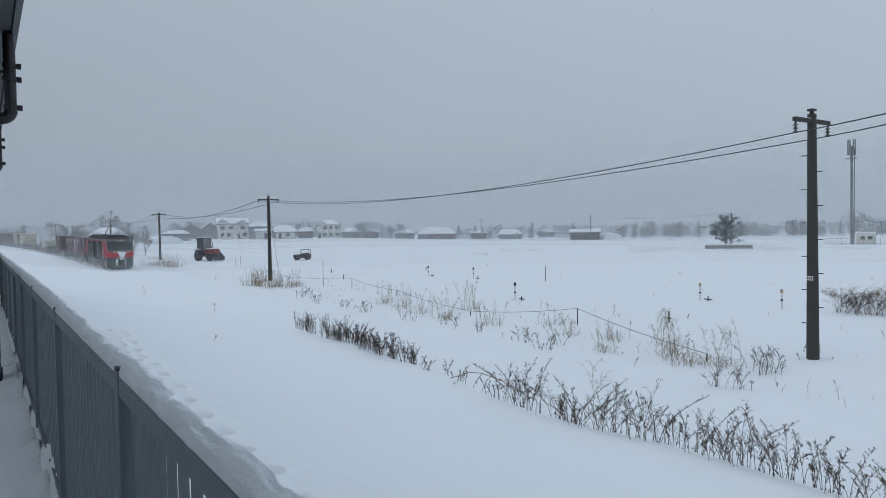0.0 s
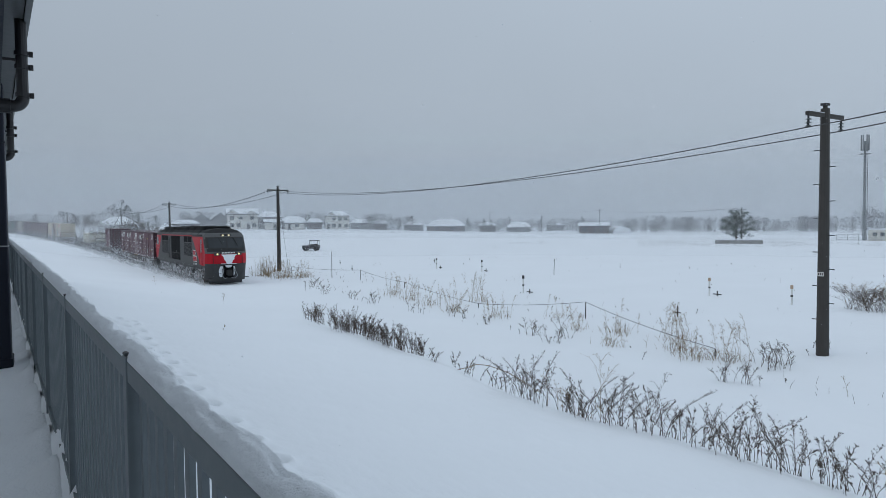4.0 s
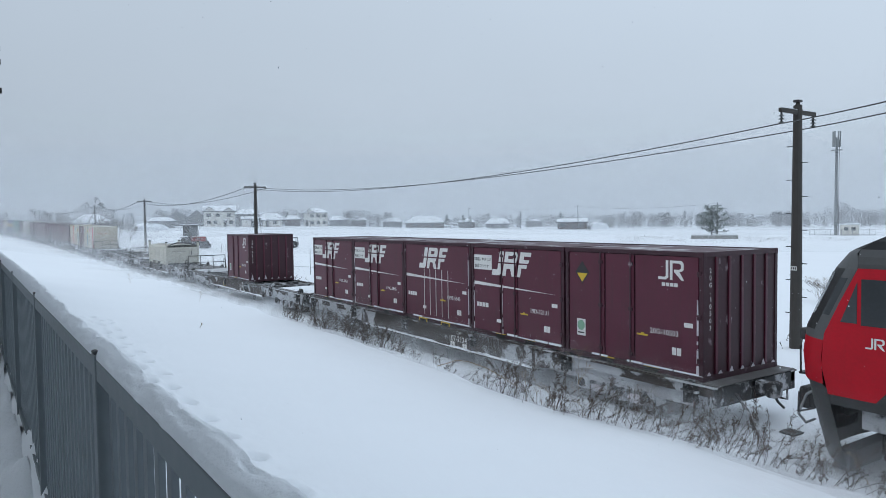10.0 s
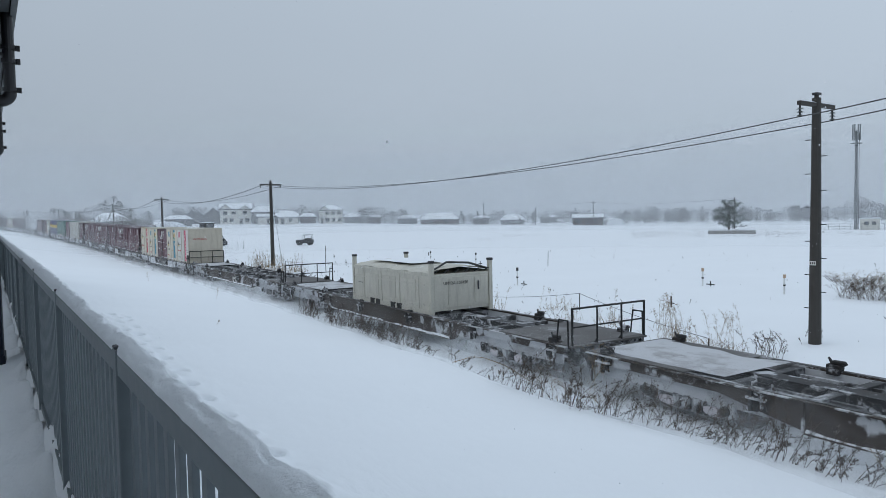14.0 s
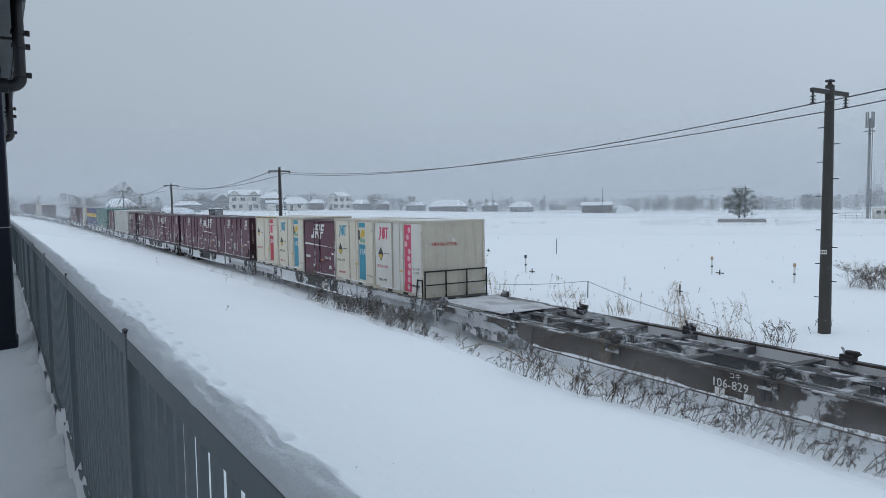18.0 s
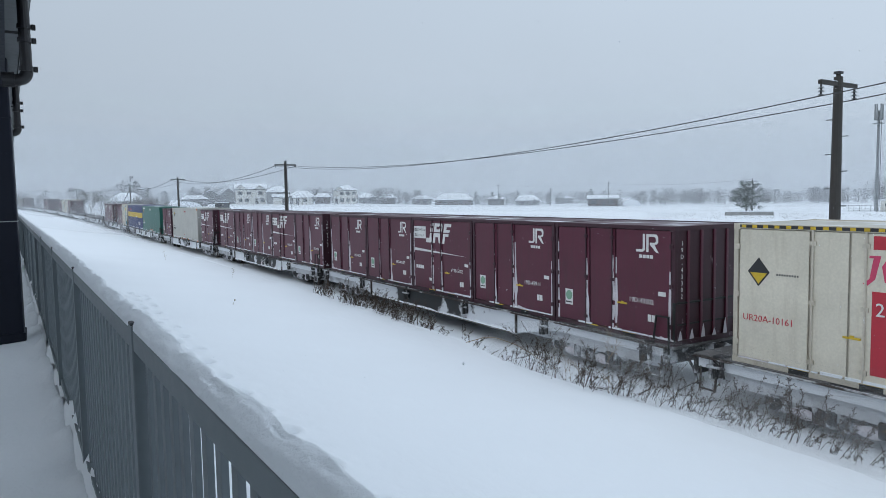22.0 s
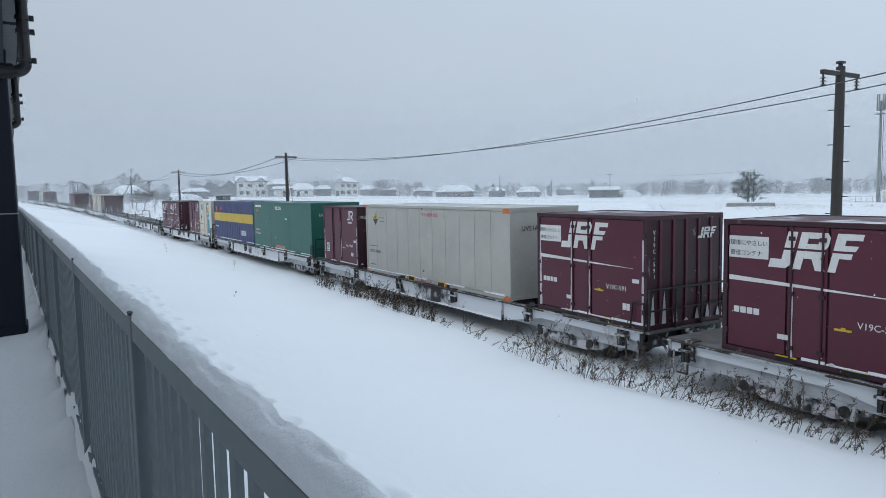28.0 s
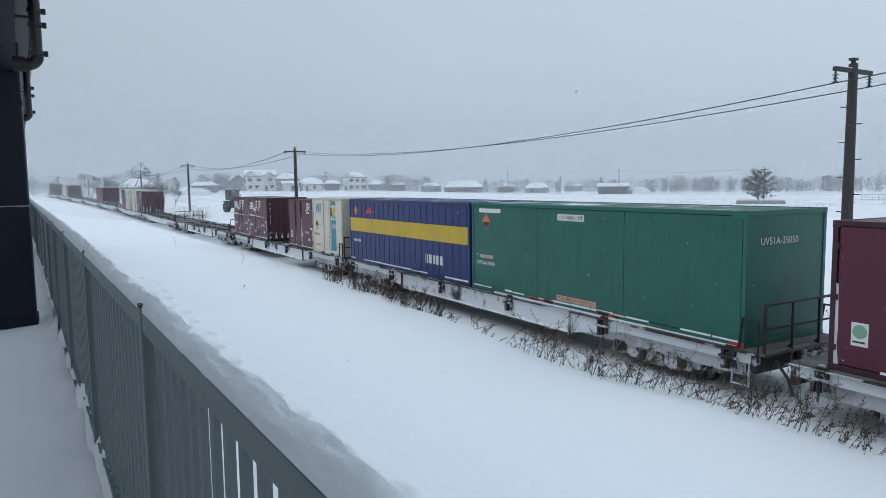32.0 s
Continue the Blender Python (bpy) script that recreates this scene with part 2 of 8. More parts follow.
M_GREEN = paint("green_container_paint", (0.018, 0.125, 0.095), 0.45, 0.0, 0.3, (0.012, 0.05, 0.045))
M_BLUE = paint("blue_container_paint", (0.022, 0.035, 0.14), 0.45, 0.0, 0.25, (0.015, 0.02, 0.05))
M_BROWN = paint("brown_container_paint", (0.12, 0.07, 0.06), 0.55, 0.0, 0.35, (0.05, 0.03, 0.025), snow=0.1)
M_YELLOW = paint("yellow_paint", (0.62, 0.42, 0.03), 0.5, 0.0, 0.25)
M_ORANGE = paint("orange_paint", (0.62, 0.17, 0.04), 0.5, 0.0, 0.25)
M_TEAL = paint("teal_paint", (0.03, 0.27, 0.38), 0.5, 0.0, 0.15)
M_PINK = paint("pink_paint", (0.62, 0.06, 0.14), 0.5, 0.0, 0.15)
M_PETAL = paint("petal_paint", (0.78, 0.52, 0.56), 0.5, 0.0, 0.1)
M_MARK = paint("white_marking_paint", (0.72, 0.72, 0.70), 0.55, 0.0, 0.2, (0.35, 0.3, 0.28))
M_DARKMARK = paint("dark_marking_paint", (0.03, 0.03, 0.032), 0.5, 0.0, 0.1)
M_REDMARK = paint("red_marking_paint", (0.5, 0.03, 0.05), 0.5, 0.0, 0.1)
M_LEAFMARK = paint("green_marking_paint", (0.22, 0.40, 0.28), 0.5, 0.0, 0.1)
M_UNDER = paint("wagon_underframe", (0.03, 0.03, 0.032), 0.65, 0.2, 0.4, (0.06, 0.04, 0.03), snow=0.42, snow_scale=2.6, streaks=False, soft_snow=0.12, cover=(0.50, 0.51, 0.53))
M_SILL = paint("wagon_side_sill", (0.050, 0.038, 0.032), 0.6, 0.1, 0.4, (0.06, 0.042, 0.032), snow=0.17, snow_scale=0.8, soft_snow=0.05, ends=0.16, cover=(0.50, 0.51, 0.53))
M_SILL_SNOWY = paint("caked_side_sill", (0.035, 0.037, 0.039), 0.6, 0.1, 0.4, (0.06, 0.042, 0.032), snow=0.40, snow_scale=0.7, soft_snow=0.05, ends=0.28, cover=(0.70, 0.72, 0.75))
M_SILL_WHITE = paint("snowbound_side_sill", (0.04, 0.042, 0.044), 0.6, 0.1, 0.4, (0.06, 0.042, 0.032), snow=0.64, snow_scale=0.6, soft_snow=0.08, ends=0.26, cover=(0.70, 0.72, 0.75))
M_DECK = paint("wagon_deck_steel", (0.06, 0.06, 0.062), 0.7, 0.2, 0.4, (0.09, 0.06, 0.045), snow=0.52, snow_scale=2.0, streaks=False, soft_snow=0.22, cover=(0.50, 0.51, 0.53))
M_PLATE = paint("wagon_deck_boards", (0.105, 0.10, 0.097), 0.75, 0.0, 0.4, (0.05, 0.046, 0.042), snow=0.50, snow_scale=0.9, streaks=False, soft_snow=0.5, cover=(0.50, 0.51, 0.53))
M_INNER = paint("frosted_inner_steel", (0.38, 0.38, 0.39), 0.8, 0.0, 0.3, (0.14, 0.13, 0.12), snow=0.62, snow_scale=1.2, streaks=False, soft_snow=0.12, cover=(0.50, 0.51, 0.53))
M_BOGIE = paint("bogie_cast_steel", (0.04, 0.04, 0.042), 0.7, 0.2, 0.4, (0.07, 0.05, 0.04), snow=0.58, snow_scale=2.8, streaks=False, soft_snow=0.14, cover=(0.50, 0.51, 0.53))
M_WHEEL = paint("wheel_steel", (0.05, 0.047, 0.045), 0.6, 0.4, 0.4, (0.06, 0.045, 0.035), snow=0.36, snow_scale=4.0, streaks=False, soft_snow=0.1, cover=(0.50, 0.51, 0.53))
M_LOCO_GREY = paint("loco_dark_grey_paint", (0.056, 0.058, 0.059), 0.5, 0.0, 0.3, (0.04, 0.036, 0.033), spec=0.3)
M_LOCO_RED = paint("loco_red_paint", (0.46, 0.006, 0.018), 0.5, 0.0, 0.22, (0.24, 0.010, 0.014), spec=0.25)
M_LOCO_ROOF = paint("loco_roof_grey", (0.016, 0.017, 0.018), 0.7, 0.0, 0.35, (0.02, 0.02, 0.02), spec=0.2)
M_LOCO_BROW = paint("loco_pale_grey_paint", (0.10, 0.103, 0.104), 0.6, 0.0, 0.4, (0.05, 0.045, 0.042), spec=0.3)
M_LOUVRE = paint("louvre_black", (0.008, 0.008, 0.009), 0.8, 0.0, 0.2, (0.02, 0.018, 0.016), streaks=False, spec=0.08)
M_LOUVRE_SLAT = paint("louvre_slat_grey", (0.06, 0.06, 0.061), 0.6, 0.0, 0.3, (0.06, 0.05, 0.04), streaks=False)
M_BLACK = paint("black_rubber", (0.012, 0.012, 0.012), 0.6, 0.0, 0.2)
M_GLASS_DARK = paint("dark_window_glass", (0.045, 0.050, 0.054), 0.08, 0.0, 0.0, bump=0, spec=0.25)
M_LAMP = glow("lit_headlamp", (1.0, 0.76, 0.36), 0.75)
M_LAMP_DIM = glow("half_lit_headlamp", (0.95, 0.80, 0.50), 0.40)
M_RAIL = paint("rusty_rail", (0.05, 0.038, 0.032), 0.6, 0.3, 0.4, (0.03, 0.022, 0.02), streaks=False)
M_LAMP_OFF = paint("lamp_lens", (0.5, 0.5, 0.48), 0.2, 0.0, 0.1)
M_POLE = paint("brown_grey_pole", (0.056, 0.052, 0.047), 0.75, 0.0, 0.4, (0.035, 0.03, 0.028), scale=3)
M_STEEL = paint("galvanised_steel", (0.32, 0.34, 0.35), 0.45, 0.6, 0.3, (0.15, 0.12, 0.1), streaks=False)
M_DARKSTEEL = paint("dark_steel", (0.06, 0.06, 0.065), 0.5, 0.5, 0.3)
M_INSULATOR = paint("grey_green_insulator", (0.10, 0.12, 0.12), 0.3, 0.0, 0.2)
M_WIRE = paint("black_wire", (0.01, 0.01, 0.011), 0.5, 0.0, 0.0, bump=0)
M_WEED = paint("dry_weed_stalk", (0.075, 0.055, 0.042), 0.85, 0.0, 0.3, (0.035, 0.026, 0.02), streaks=False, snow=0.16, snow_scale=6.0)
M_REED = paint("straw_reed", (0.27, 0.20, 0.12), 0.85, 0.0, 0.3, (0.14, 0.09, 0.05), streaks=False)
M_BARK = paint("grey_brown_bark", (0.075, 0.062, 0.052), 0.9, 0.0, 0.4, (0.03, 0.026, 0.022), snow=0.12)
M_NEEDLE = paint("dark_green_foliage", (0.035, 0.055, 0.035), 0.8, 0.0, 0.3, (0.02, 0.03, 0.02), streaks=False, snow=0.26, snow_scale=3.0)
M_FARWOOD = paint("frosted_far_wood", (0.085, 0.078, 0.072), 0.9, 0.0, 0.3, (0.05, 0.046, 0.042), streaks=False, snow=0.20, snow_scale=0.25, scale=0.1)
M_WALL_CREAM = paint("cream_house_wall", (0.74, 0.72, 0.66), 0.8, 0.0, 0.2, (0.5, 0.48, 0.44))
M_WALL_GREY = paint("grey_house_wall", (0.22, 0.22, 0.22), 0.8, 0.0, 0.25)
M_WALL_BROWN = paint("brown_wood_wall", (0.085, 0.055, 0.045), 0.8, 0.0, 0.3)
M_TRIM = paint("dark_roof_trim", (0.05, 0.045, 0.045), 0.6, 0.0, 0.2)
M_WINDOW = paint("house_window_glass", (0.04, 0.05, 0.06), 0.15, 0.0, 0.0, bump=0)
M_TRACTOR = paint("tractor_red_paint", (0.28, 0.025, 0.025), 0.5, 0.0, 0.3, snow=0.15)
M_TYRE = paint("black_tyre", (0.018, 0.017, 0.017), 0.8, 0.0, 0.3, snow=0.25, snow_scale=4)
M_STAKE_WHITE = paint("white_stake_paint", (0.75, 0.75, 0.74), 0.5, 0.0, 0.15)

# ---- helpers for building ----
def thing(name, m, label, category, group="", kind=""):
    ob = new(name)
    ob.empty_display_size = 0.3
    ob.matrix_basis = m
    return tagged(ob, label, category, group, kind)


def mesh_of(name, bm, material, smooth=False):
    me = bpy.data.meshes.new(name)
    bm.normal_update()
    bm.to_mesh(me)
    bm.free()
    for mt in (material if isinstance(material, (list, tuple)) else [material]):
        me.materials.append(mt)
    if smooth:
        for p in me.polygons:
            p.use_smooth = True
    return me


def part(name, bm, material, parent, label="", smooth=False, m=None):
    ob = new(name, bm if isinstance(bm, bpy.types.Mesh) else mesh_of(name, bm, material, smooth))
    ob.parent = parent
    if m is not None:
        ob.matrix_basis = m
    if label:
        ob["label"] = label
    return ob


def solo(name, bm, material, label, category, group="", kind="", smooth=False, m=None):
    ob = new(name, bm if isinstance(bm, bpy.types.Mesh) else mesh_of(name, bm, material, smooth))
    if m is not None:
        ob.matrix_basis = m
    return tagged(ob, label, category, group, kind)


def box(bm, x0, x1, y0, y1, z0, z1, bevel=0.0):
    vs = [bm.verts.new((x, y, z)) for x in (x0, x1) for y in (y0, y1) for z in (z0, z1)]
    fs = [bm.faces.new([vs[i] for i in q]) for q in ((0, 1, 3, 2), (4, 6, 7, 5), (0, 4, 5, 1), (2, 3, 7, 6), (0, 2, 6, 4), (1, 5, 7, 3))]
    if bevel:
        bmesh.ops.bevel(bm, geom=list({e for f in fs for e in f.edges}), offset=bevel, segments=2, affect="EDGES", profile=0.5)
    return bm


def boxed(*a, **k):
    return box(bmesh.new(), *a, **k)


def tube(bm, p0, p1, r0, r1=None, n=8, caps=True):
    """A round bar between two points."""
    r1 = r0 if r1 is None else r1
    p0, p1 = Vector(p0), Vector(p1)
    q = (p1 - p0).to_track_quat("Z", "Y")
    rings = []
    for p, r in ((p0, r0), (p1, r1)):
        rings.append([bm.verts.new(p + q @ Vector((r * math.cos(2 * math.pi * i / n), r * math.sin(2 * math.pi * i / n), 0))) for i in range(n)])
    for i in range(n):
        bm.faces.new((rings[0][i], rings[0][(i + 1) % n], rings[1][(i + 1) % n], rings[1][i]))
    if caps:
        bm.faces.new(rings[0][::-1])
        bm.faces.new(rings[1])
    return bm


def tubes(points, r, n=8):
    """One bent bar through the points."""
    bm = bmesh.new()
    pts, r = [Vector(p) for p in points], float(r)
    rings, side = [], None
    for i, p in enumerate(pts):
        a = (p - pts[i - 1]).normalized() if i else None
        b = (pts[i + 1] - p).normalized() if i < len(pts) - 1 else None
        d = (a or b) if a is None or b is None or (a + b).length < 0.01 else (a + b).normalized()
        side = d.orthogonal().normalized() if side is None else (side - d * side.dot(d)).normalized()
        up = d.cross(side)
        k = 1.0 if a is None or b is None else 1.0 / max(0.6, a.dot(d))
        rings.append([bm.verts.new(p + r * k * (math.cos(2 * math.pi * j / n) * side + math.sin(2 * math.pi * j / n) * up)) for j in range(n)])
    for a, b in zip(rings, rings[1:]):
        for j in range(n):
            bm.faces.new((a[j], a[(j + 1) % n], b[(j + 1) % n], b[j]))
    bm.faces.new(rings[0][::-1])
    bm.faces.new(rings[-1])
    return bm


def prism(bm, outline, y0, y1):
    """A plate: an outline in x and z with thickness from y0 to y1 (outline counter-clockwise seen from -y)."""
    a = [bm.verts.new((x, y0, z)) for x, z in outline]
    b = [bm.verts.new((x, y1, z)) for x, z in outline]
    bm.faces.new(a)
    bm.faces.new(b[::-1])
    for i in range(len(a)):
        j = (i + 1) % len(a)
        bm.faces.new((a[j], a[i], b[i], b[j]))
    return bm


def grid_faces(bm, rows):
    """Quads between rows of points."""
    vs = [[bm.verts.new(p) for p in row] for row in rows]
    for a, b in zip(vs, vs[1:]):
        for i in range(len(a) - 1):
            bm.faces.new((a[i], a[i + 1], b[i + 1], b[i]))
    return bm


LETTERS = {}


def lettering(text, size, material):
    """A flat mesh of the text, its lower left corner at the origin, facing -y, with its width."""
    key = (text, size, material.name)
    if key not in LETTERS:
        cu = bpy.data.curves.new("letters", "FONT")
        cu.body, cu.size, cu.extrude = text, size, 0.002
        cu.resolution_u = 2
        ob = bpy.data.objects.new("letters", cu)
        me = bpy.data.meshes.new_from_object(ob)
        bpy.data.objects.remove(ob)
        bpy.data.curves.remove(cu)
        me.transform(Matrix.Rotation(math.pi / 2, 4, "X"))
        me.materials.clear()
        me.materials.append(material)
        width = max((v.co.x for v in me.vertices), default=0)
        LETTERS[key] = (me, width)
    return LETTERS[key]


# ---- the lie of the land ----
TURN, BEND = 1689.0, 3.07


def track(u, v=0.0):
    """Place on the track, u metres along it and v metres across, with its heading in degrees."""
    w = max(0.0, BEND * -1 - u) if u < -BEND else 0.0
    a = w / TURN
    x = -BEND - TURN * math.sin(a) if w else u
    y = -TURN * (1 - math.cos(a))
    return x - v * math.sin(-a) * -1 * -1, y + v * math.cos(a), math.degrees(a)


def track_y(x):
    w = max(0.0, -BEND - max(x, -420.0))
    return -(TURN - math.sqrt(TURN * TURN - w * w))


def rise(x):
    w = max(0.0, -x - 60.0)
    r = 0.00029 * w * w if w < 25 else 0.181 + 0.0145 * (w - 25.0)
    return min(r, 4.6)


def ease(a, b, x):
    k = min(1.0, max(0.0, (x - a) / (b - a)))
    return k * k * (3 - 2 * k)


def bank_edge(x):
    """Distance from the track's middle to the lip of the near snow bank, bulging out where the weeds stand back."""
    return -2.60 - 0.55 * math.exp(-((x + 12.0) / 2.8) ** 2) + 0.2 * ease(-7.5, -4.0, x) + 0.12 * noise.noise(Vector((x * 0.35, 2.0, 1.0))) + 0.035 * noise.noise(Vector((x * 2.1, 4.0, 1.0)))


def land(x, y):
    """Height of the snow."""
    v = y - track_y(x)
    z = rise(x) * (1.0 - ease(60.0, 170.0, y))
    wob = noise.noise(Vector((x * 0.14, y * 0.14, 0.3))) * 0.09 + noise.noise(Vector((x * 0.6, y * 0.6, 7.0))) * 0.025
    fine = noise.noise(Vector((x * 2.3, y * 2.3, 3.0))) * 0.012
    if v < -1.75:
        crest = 0.30 + 0.06 * noise.noise(Vector((x * 0.35, 0.0, 5.0)))
        edge = bank_edge(x)
        if v > edge:
            k = ease(edge + 0.5, edge, v)
            return z + 0.012 + (crest + 0.01) * k + fine
        k = min(1.0, (edge - v) / 8.6)
        z += crest + 1.22 * (0.75 * k + 0.25 * k * k) + wob * 0.6 + fine
        if -10.7 < y < -9.2 and -24 < x < -3:
            # trodden holes in the snow with crumbs thrown up beside them
            near = round(x / 0.62)
            for q in (near - 1, near, near + 1):
                cx = q * 0.62 + 0.12 * noise.noise(Vector((q * 1.7, 0.5, 0)))
                cy = -9.92 + (0.15 if q % 2 else -0.15) + 0.2 * noise.noise(Vector((q * 0.4, 2.5, 0)))
                r2 = ((x - cx) / 0.17) ** 2 + ((y - cy) / 0.12) ** 2
                z += -0.15 * math.exp(-r2) + 0.06 * math.exp(-((r2 - 3.0) / 1.6) ** 2)
            z += 0.035 * noise.noise(Vector((x * 5.0, y * 5.0, 4.0))) * ease(0.75, 0.2, abs(y + 9.92))
        if -11.9 < v < -10.2 and x > -16:
            t = noise.noise(Vector((x * 3.1, y * 3.1, 9.0)))
            z += (0.16 * t + 0.07 * noise.noise(Vector((x * 7.1, y * 7.1, 4.0)))) * ease(-10.2, -10.9, v)
        return z
    if v < 1.75:
        return z + 0.012 + fine * 0.5
    k = ease(1.75, 3.2, v)
    dip = -0.22 * math.exp(-((v - 5.0) / 1.6) ** 2)
    return z + 0.012 + k * (0.03 + wob) + dip + fine


def steps(a, b, near, d, grow):
    """Even steps of d between the two values of near, growing wider towards a and b."""
    out, k = [], near[0]
    while k < near[1]:
        out.append(k)
        k += d
    out.append(near[1])
    k, s = near[1], d
    while k < b:
        s *= grow
        k += s
        out.append(min(k, b))
    k, s = near[0], d
    while k > a:
        s *= grow
        k -= s
        out.insert(0, max(k, a))
    return out


def make_ground():
    xs = steps(-3500, 3500, (-40.0, 3.0), 0.28, 1.09)
    xs = sorted(xs + [(a + b) / 2 for a, b in zip(xs, xs[1:]) if -25 < a < 2])
    xs = sorted(xs + [(a + b) / 2 for a, b in zip(xs, xs[1:]) if -20 < a < -3])
    vs = steps(-3500, 3500, (-12.4, 6.5), 0.2, 1.09)
    vs = sorted(vs + [(a + b) / 2 for a, b in zip(vs, vs[1:]) if -12.5 < a < -9.1])
    vs = sorted(vs + [(a + b) / 2 for a, b in zip(vs, vs[1:]) if -10.6 < a < -9.2])
    for _ in range(2):
        vs = sorted(vs + [(a + b) / 2 for a, b in zip(vs, vs[1:]) if -3.5 < a < -1.9])
    pts, faces = [], []
    for x in xs:
        ty = track_y(x)
        for v in vs:
            y = ty + v
            pts.append((x, y, land(x, y)))
    n = len(vs)
    for i in range(len(xs) - 1):
        for j in range(n - 1):
            faces.append((i * n + j, (i + 1) * n + j, (i + 1) * n + j + 1, i * n + j + 1))
    me = bpy.data.meshes.new("ground")
    me.from_pydata(pts, [], faces)
    me.materials.append(M_SNOW)
    for p in me.polygons:
        p.use_smooth = True
    return solo("ground", me, None, "deep fresh snow over fields and the track bed", "ground", kind="structure")


make_ground()


def make_rails():
    """Two rails with their head, web and foot, along the curve of the track."""
    prof = [(-0.0325, 0.0), (0.0325, 0.0), (0.0325, -0.035), (0.009, -0.05), (0.009, -0.13), (0.063, -0.15), (-0.063, -0.15), (-0.009, -0.13), (-0.009, -0.05), (-0.0325, -0.035)]
    for v in (-0.566, 0.566):
        rows = []
        for i in range(90):
            u = 14.0 - i * (1.5 if i < 40 else 4.0) - (0 if i < 40 else -100.0)
            x, y, _ = track(u)
            z = rise(x)
            rows.append([(x, y + v + a, z + b) for a, b in prof + prof[:1]])
        solo("rail", grid_faces(bmesh.new(), rows), M_RAIL, "rusty steel rail half buried in snow", "rail", "track rails", kind="structure")


make_rails()

# ---- walkway, fence and canopy beside the camera ----
FLOOR = 2.66


def fence_y(x):
    return -12.03 + 0.0385 * (x + 2.1)


def make_walkway():
    bm = bmesh.new()
    a = [(-46.0, fence_y(-46) + 0.10), (8.0, fence_y(8) + 0.10), (8.0, -17.0), (-46.0, -17.0)]
    top = [bm.verts.new((x, y, FLOOR - 0.06)) for x, y in a]
    low = [bm.verts.new((x, y, 0.6)) for x, y in a]
    bm.faces.new(top[::-1])
    for i in range(4):
        bm.faces.new((top[i], top[(i + 1) % 4], low[(i + 1) % 4], low[i]))
    solo("floor", bm, M_CONCRETE, "grey concrete walkway slab under snow", "floor", kind="structure")
    xs = steps(-45.5, 7.5, (-14, 1), 0.12, 1.15)
    rows = []
    for x in xs:
        row = []
        y1 = fence_y(x) - 0.035
        for k in range(26):
            f = k / 25
            y = y1 - f * f * 4.6
            z = FLOOR + 0.015 * noise.noise(Vector((x * 1.7, y * 1.7, 0))) + 0.02 * noise.noise(Vector((x * 6, y * 6, 2)))
            z += 0.10 * math.exp(-((y1 - y) / 0.10) ** 2) * max(0.15, 0.55 + 1.1 * noise.noise(Vector((x * 2.4, 0, 8)))) 
            row.append((x, y, z))
        rows.append(row)
    bm = grid_faces(bmesh.new(), rows)
    solo("walkway_snow", bm, M_SNOW_LUMP, "snow cover on the walkway, drifted against the fence", "snow", kind="structure", smooth=True)


make_walkway()


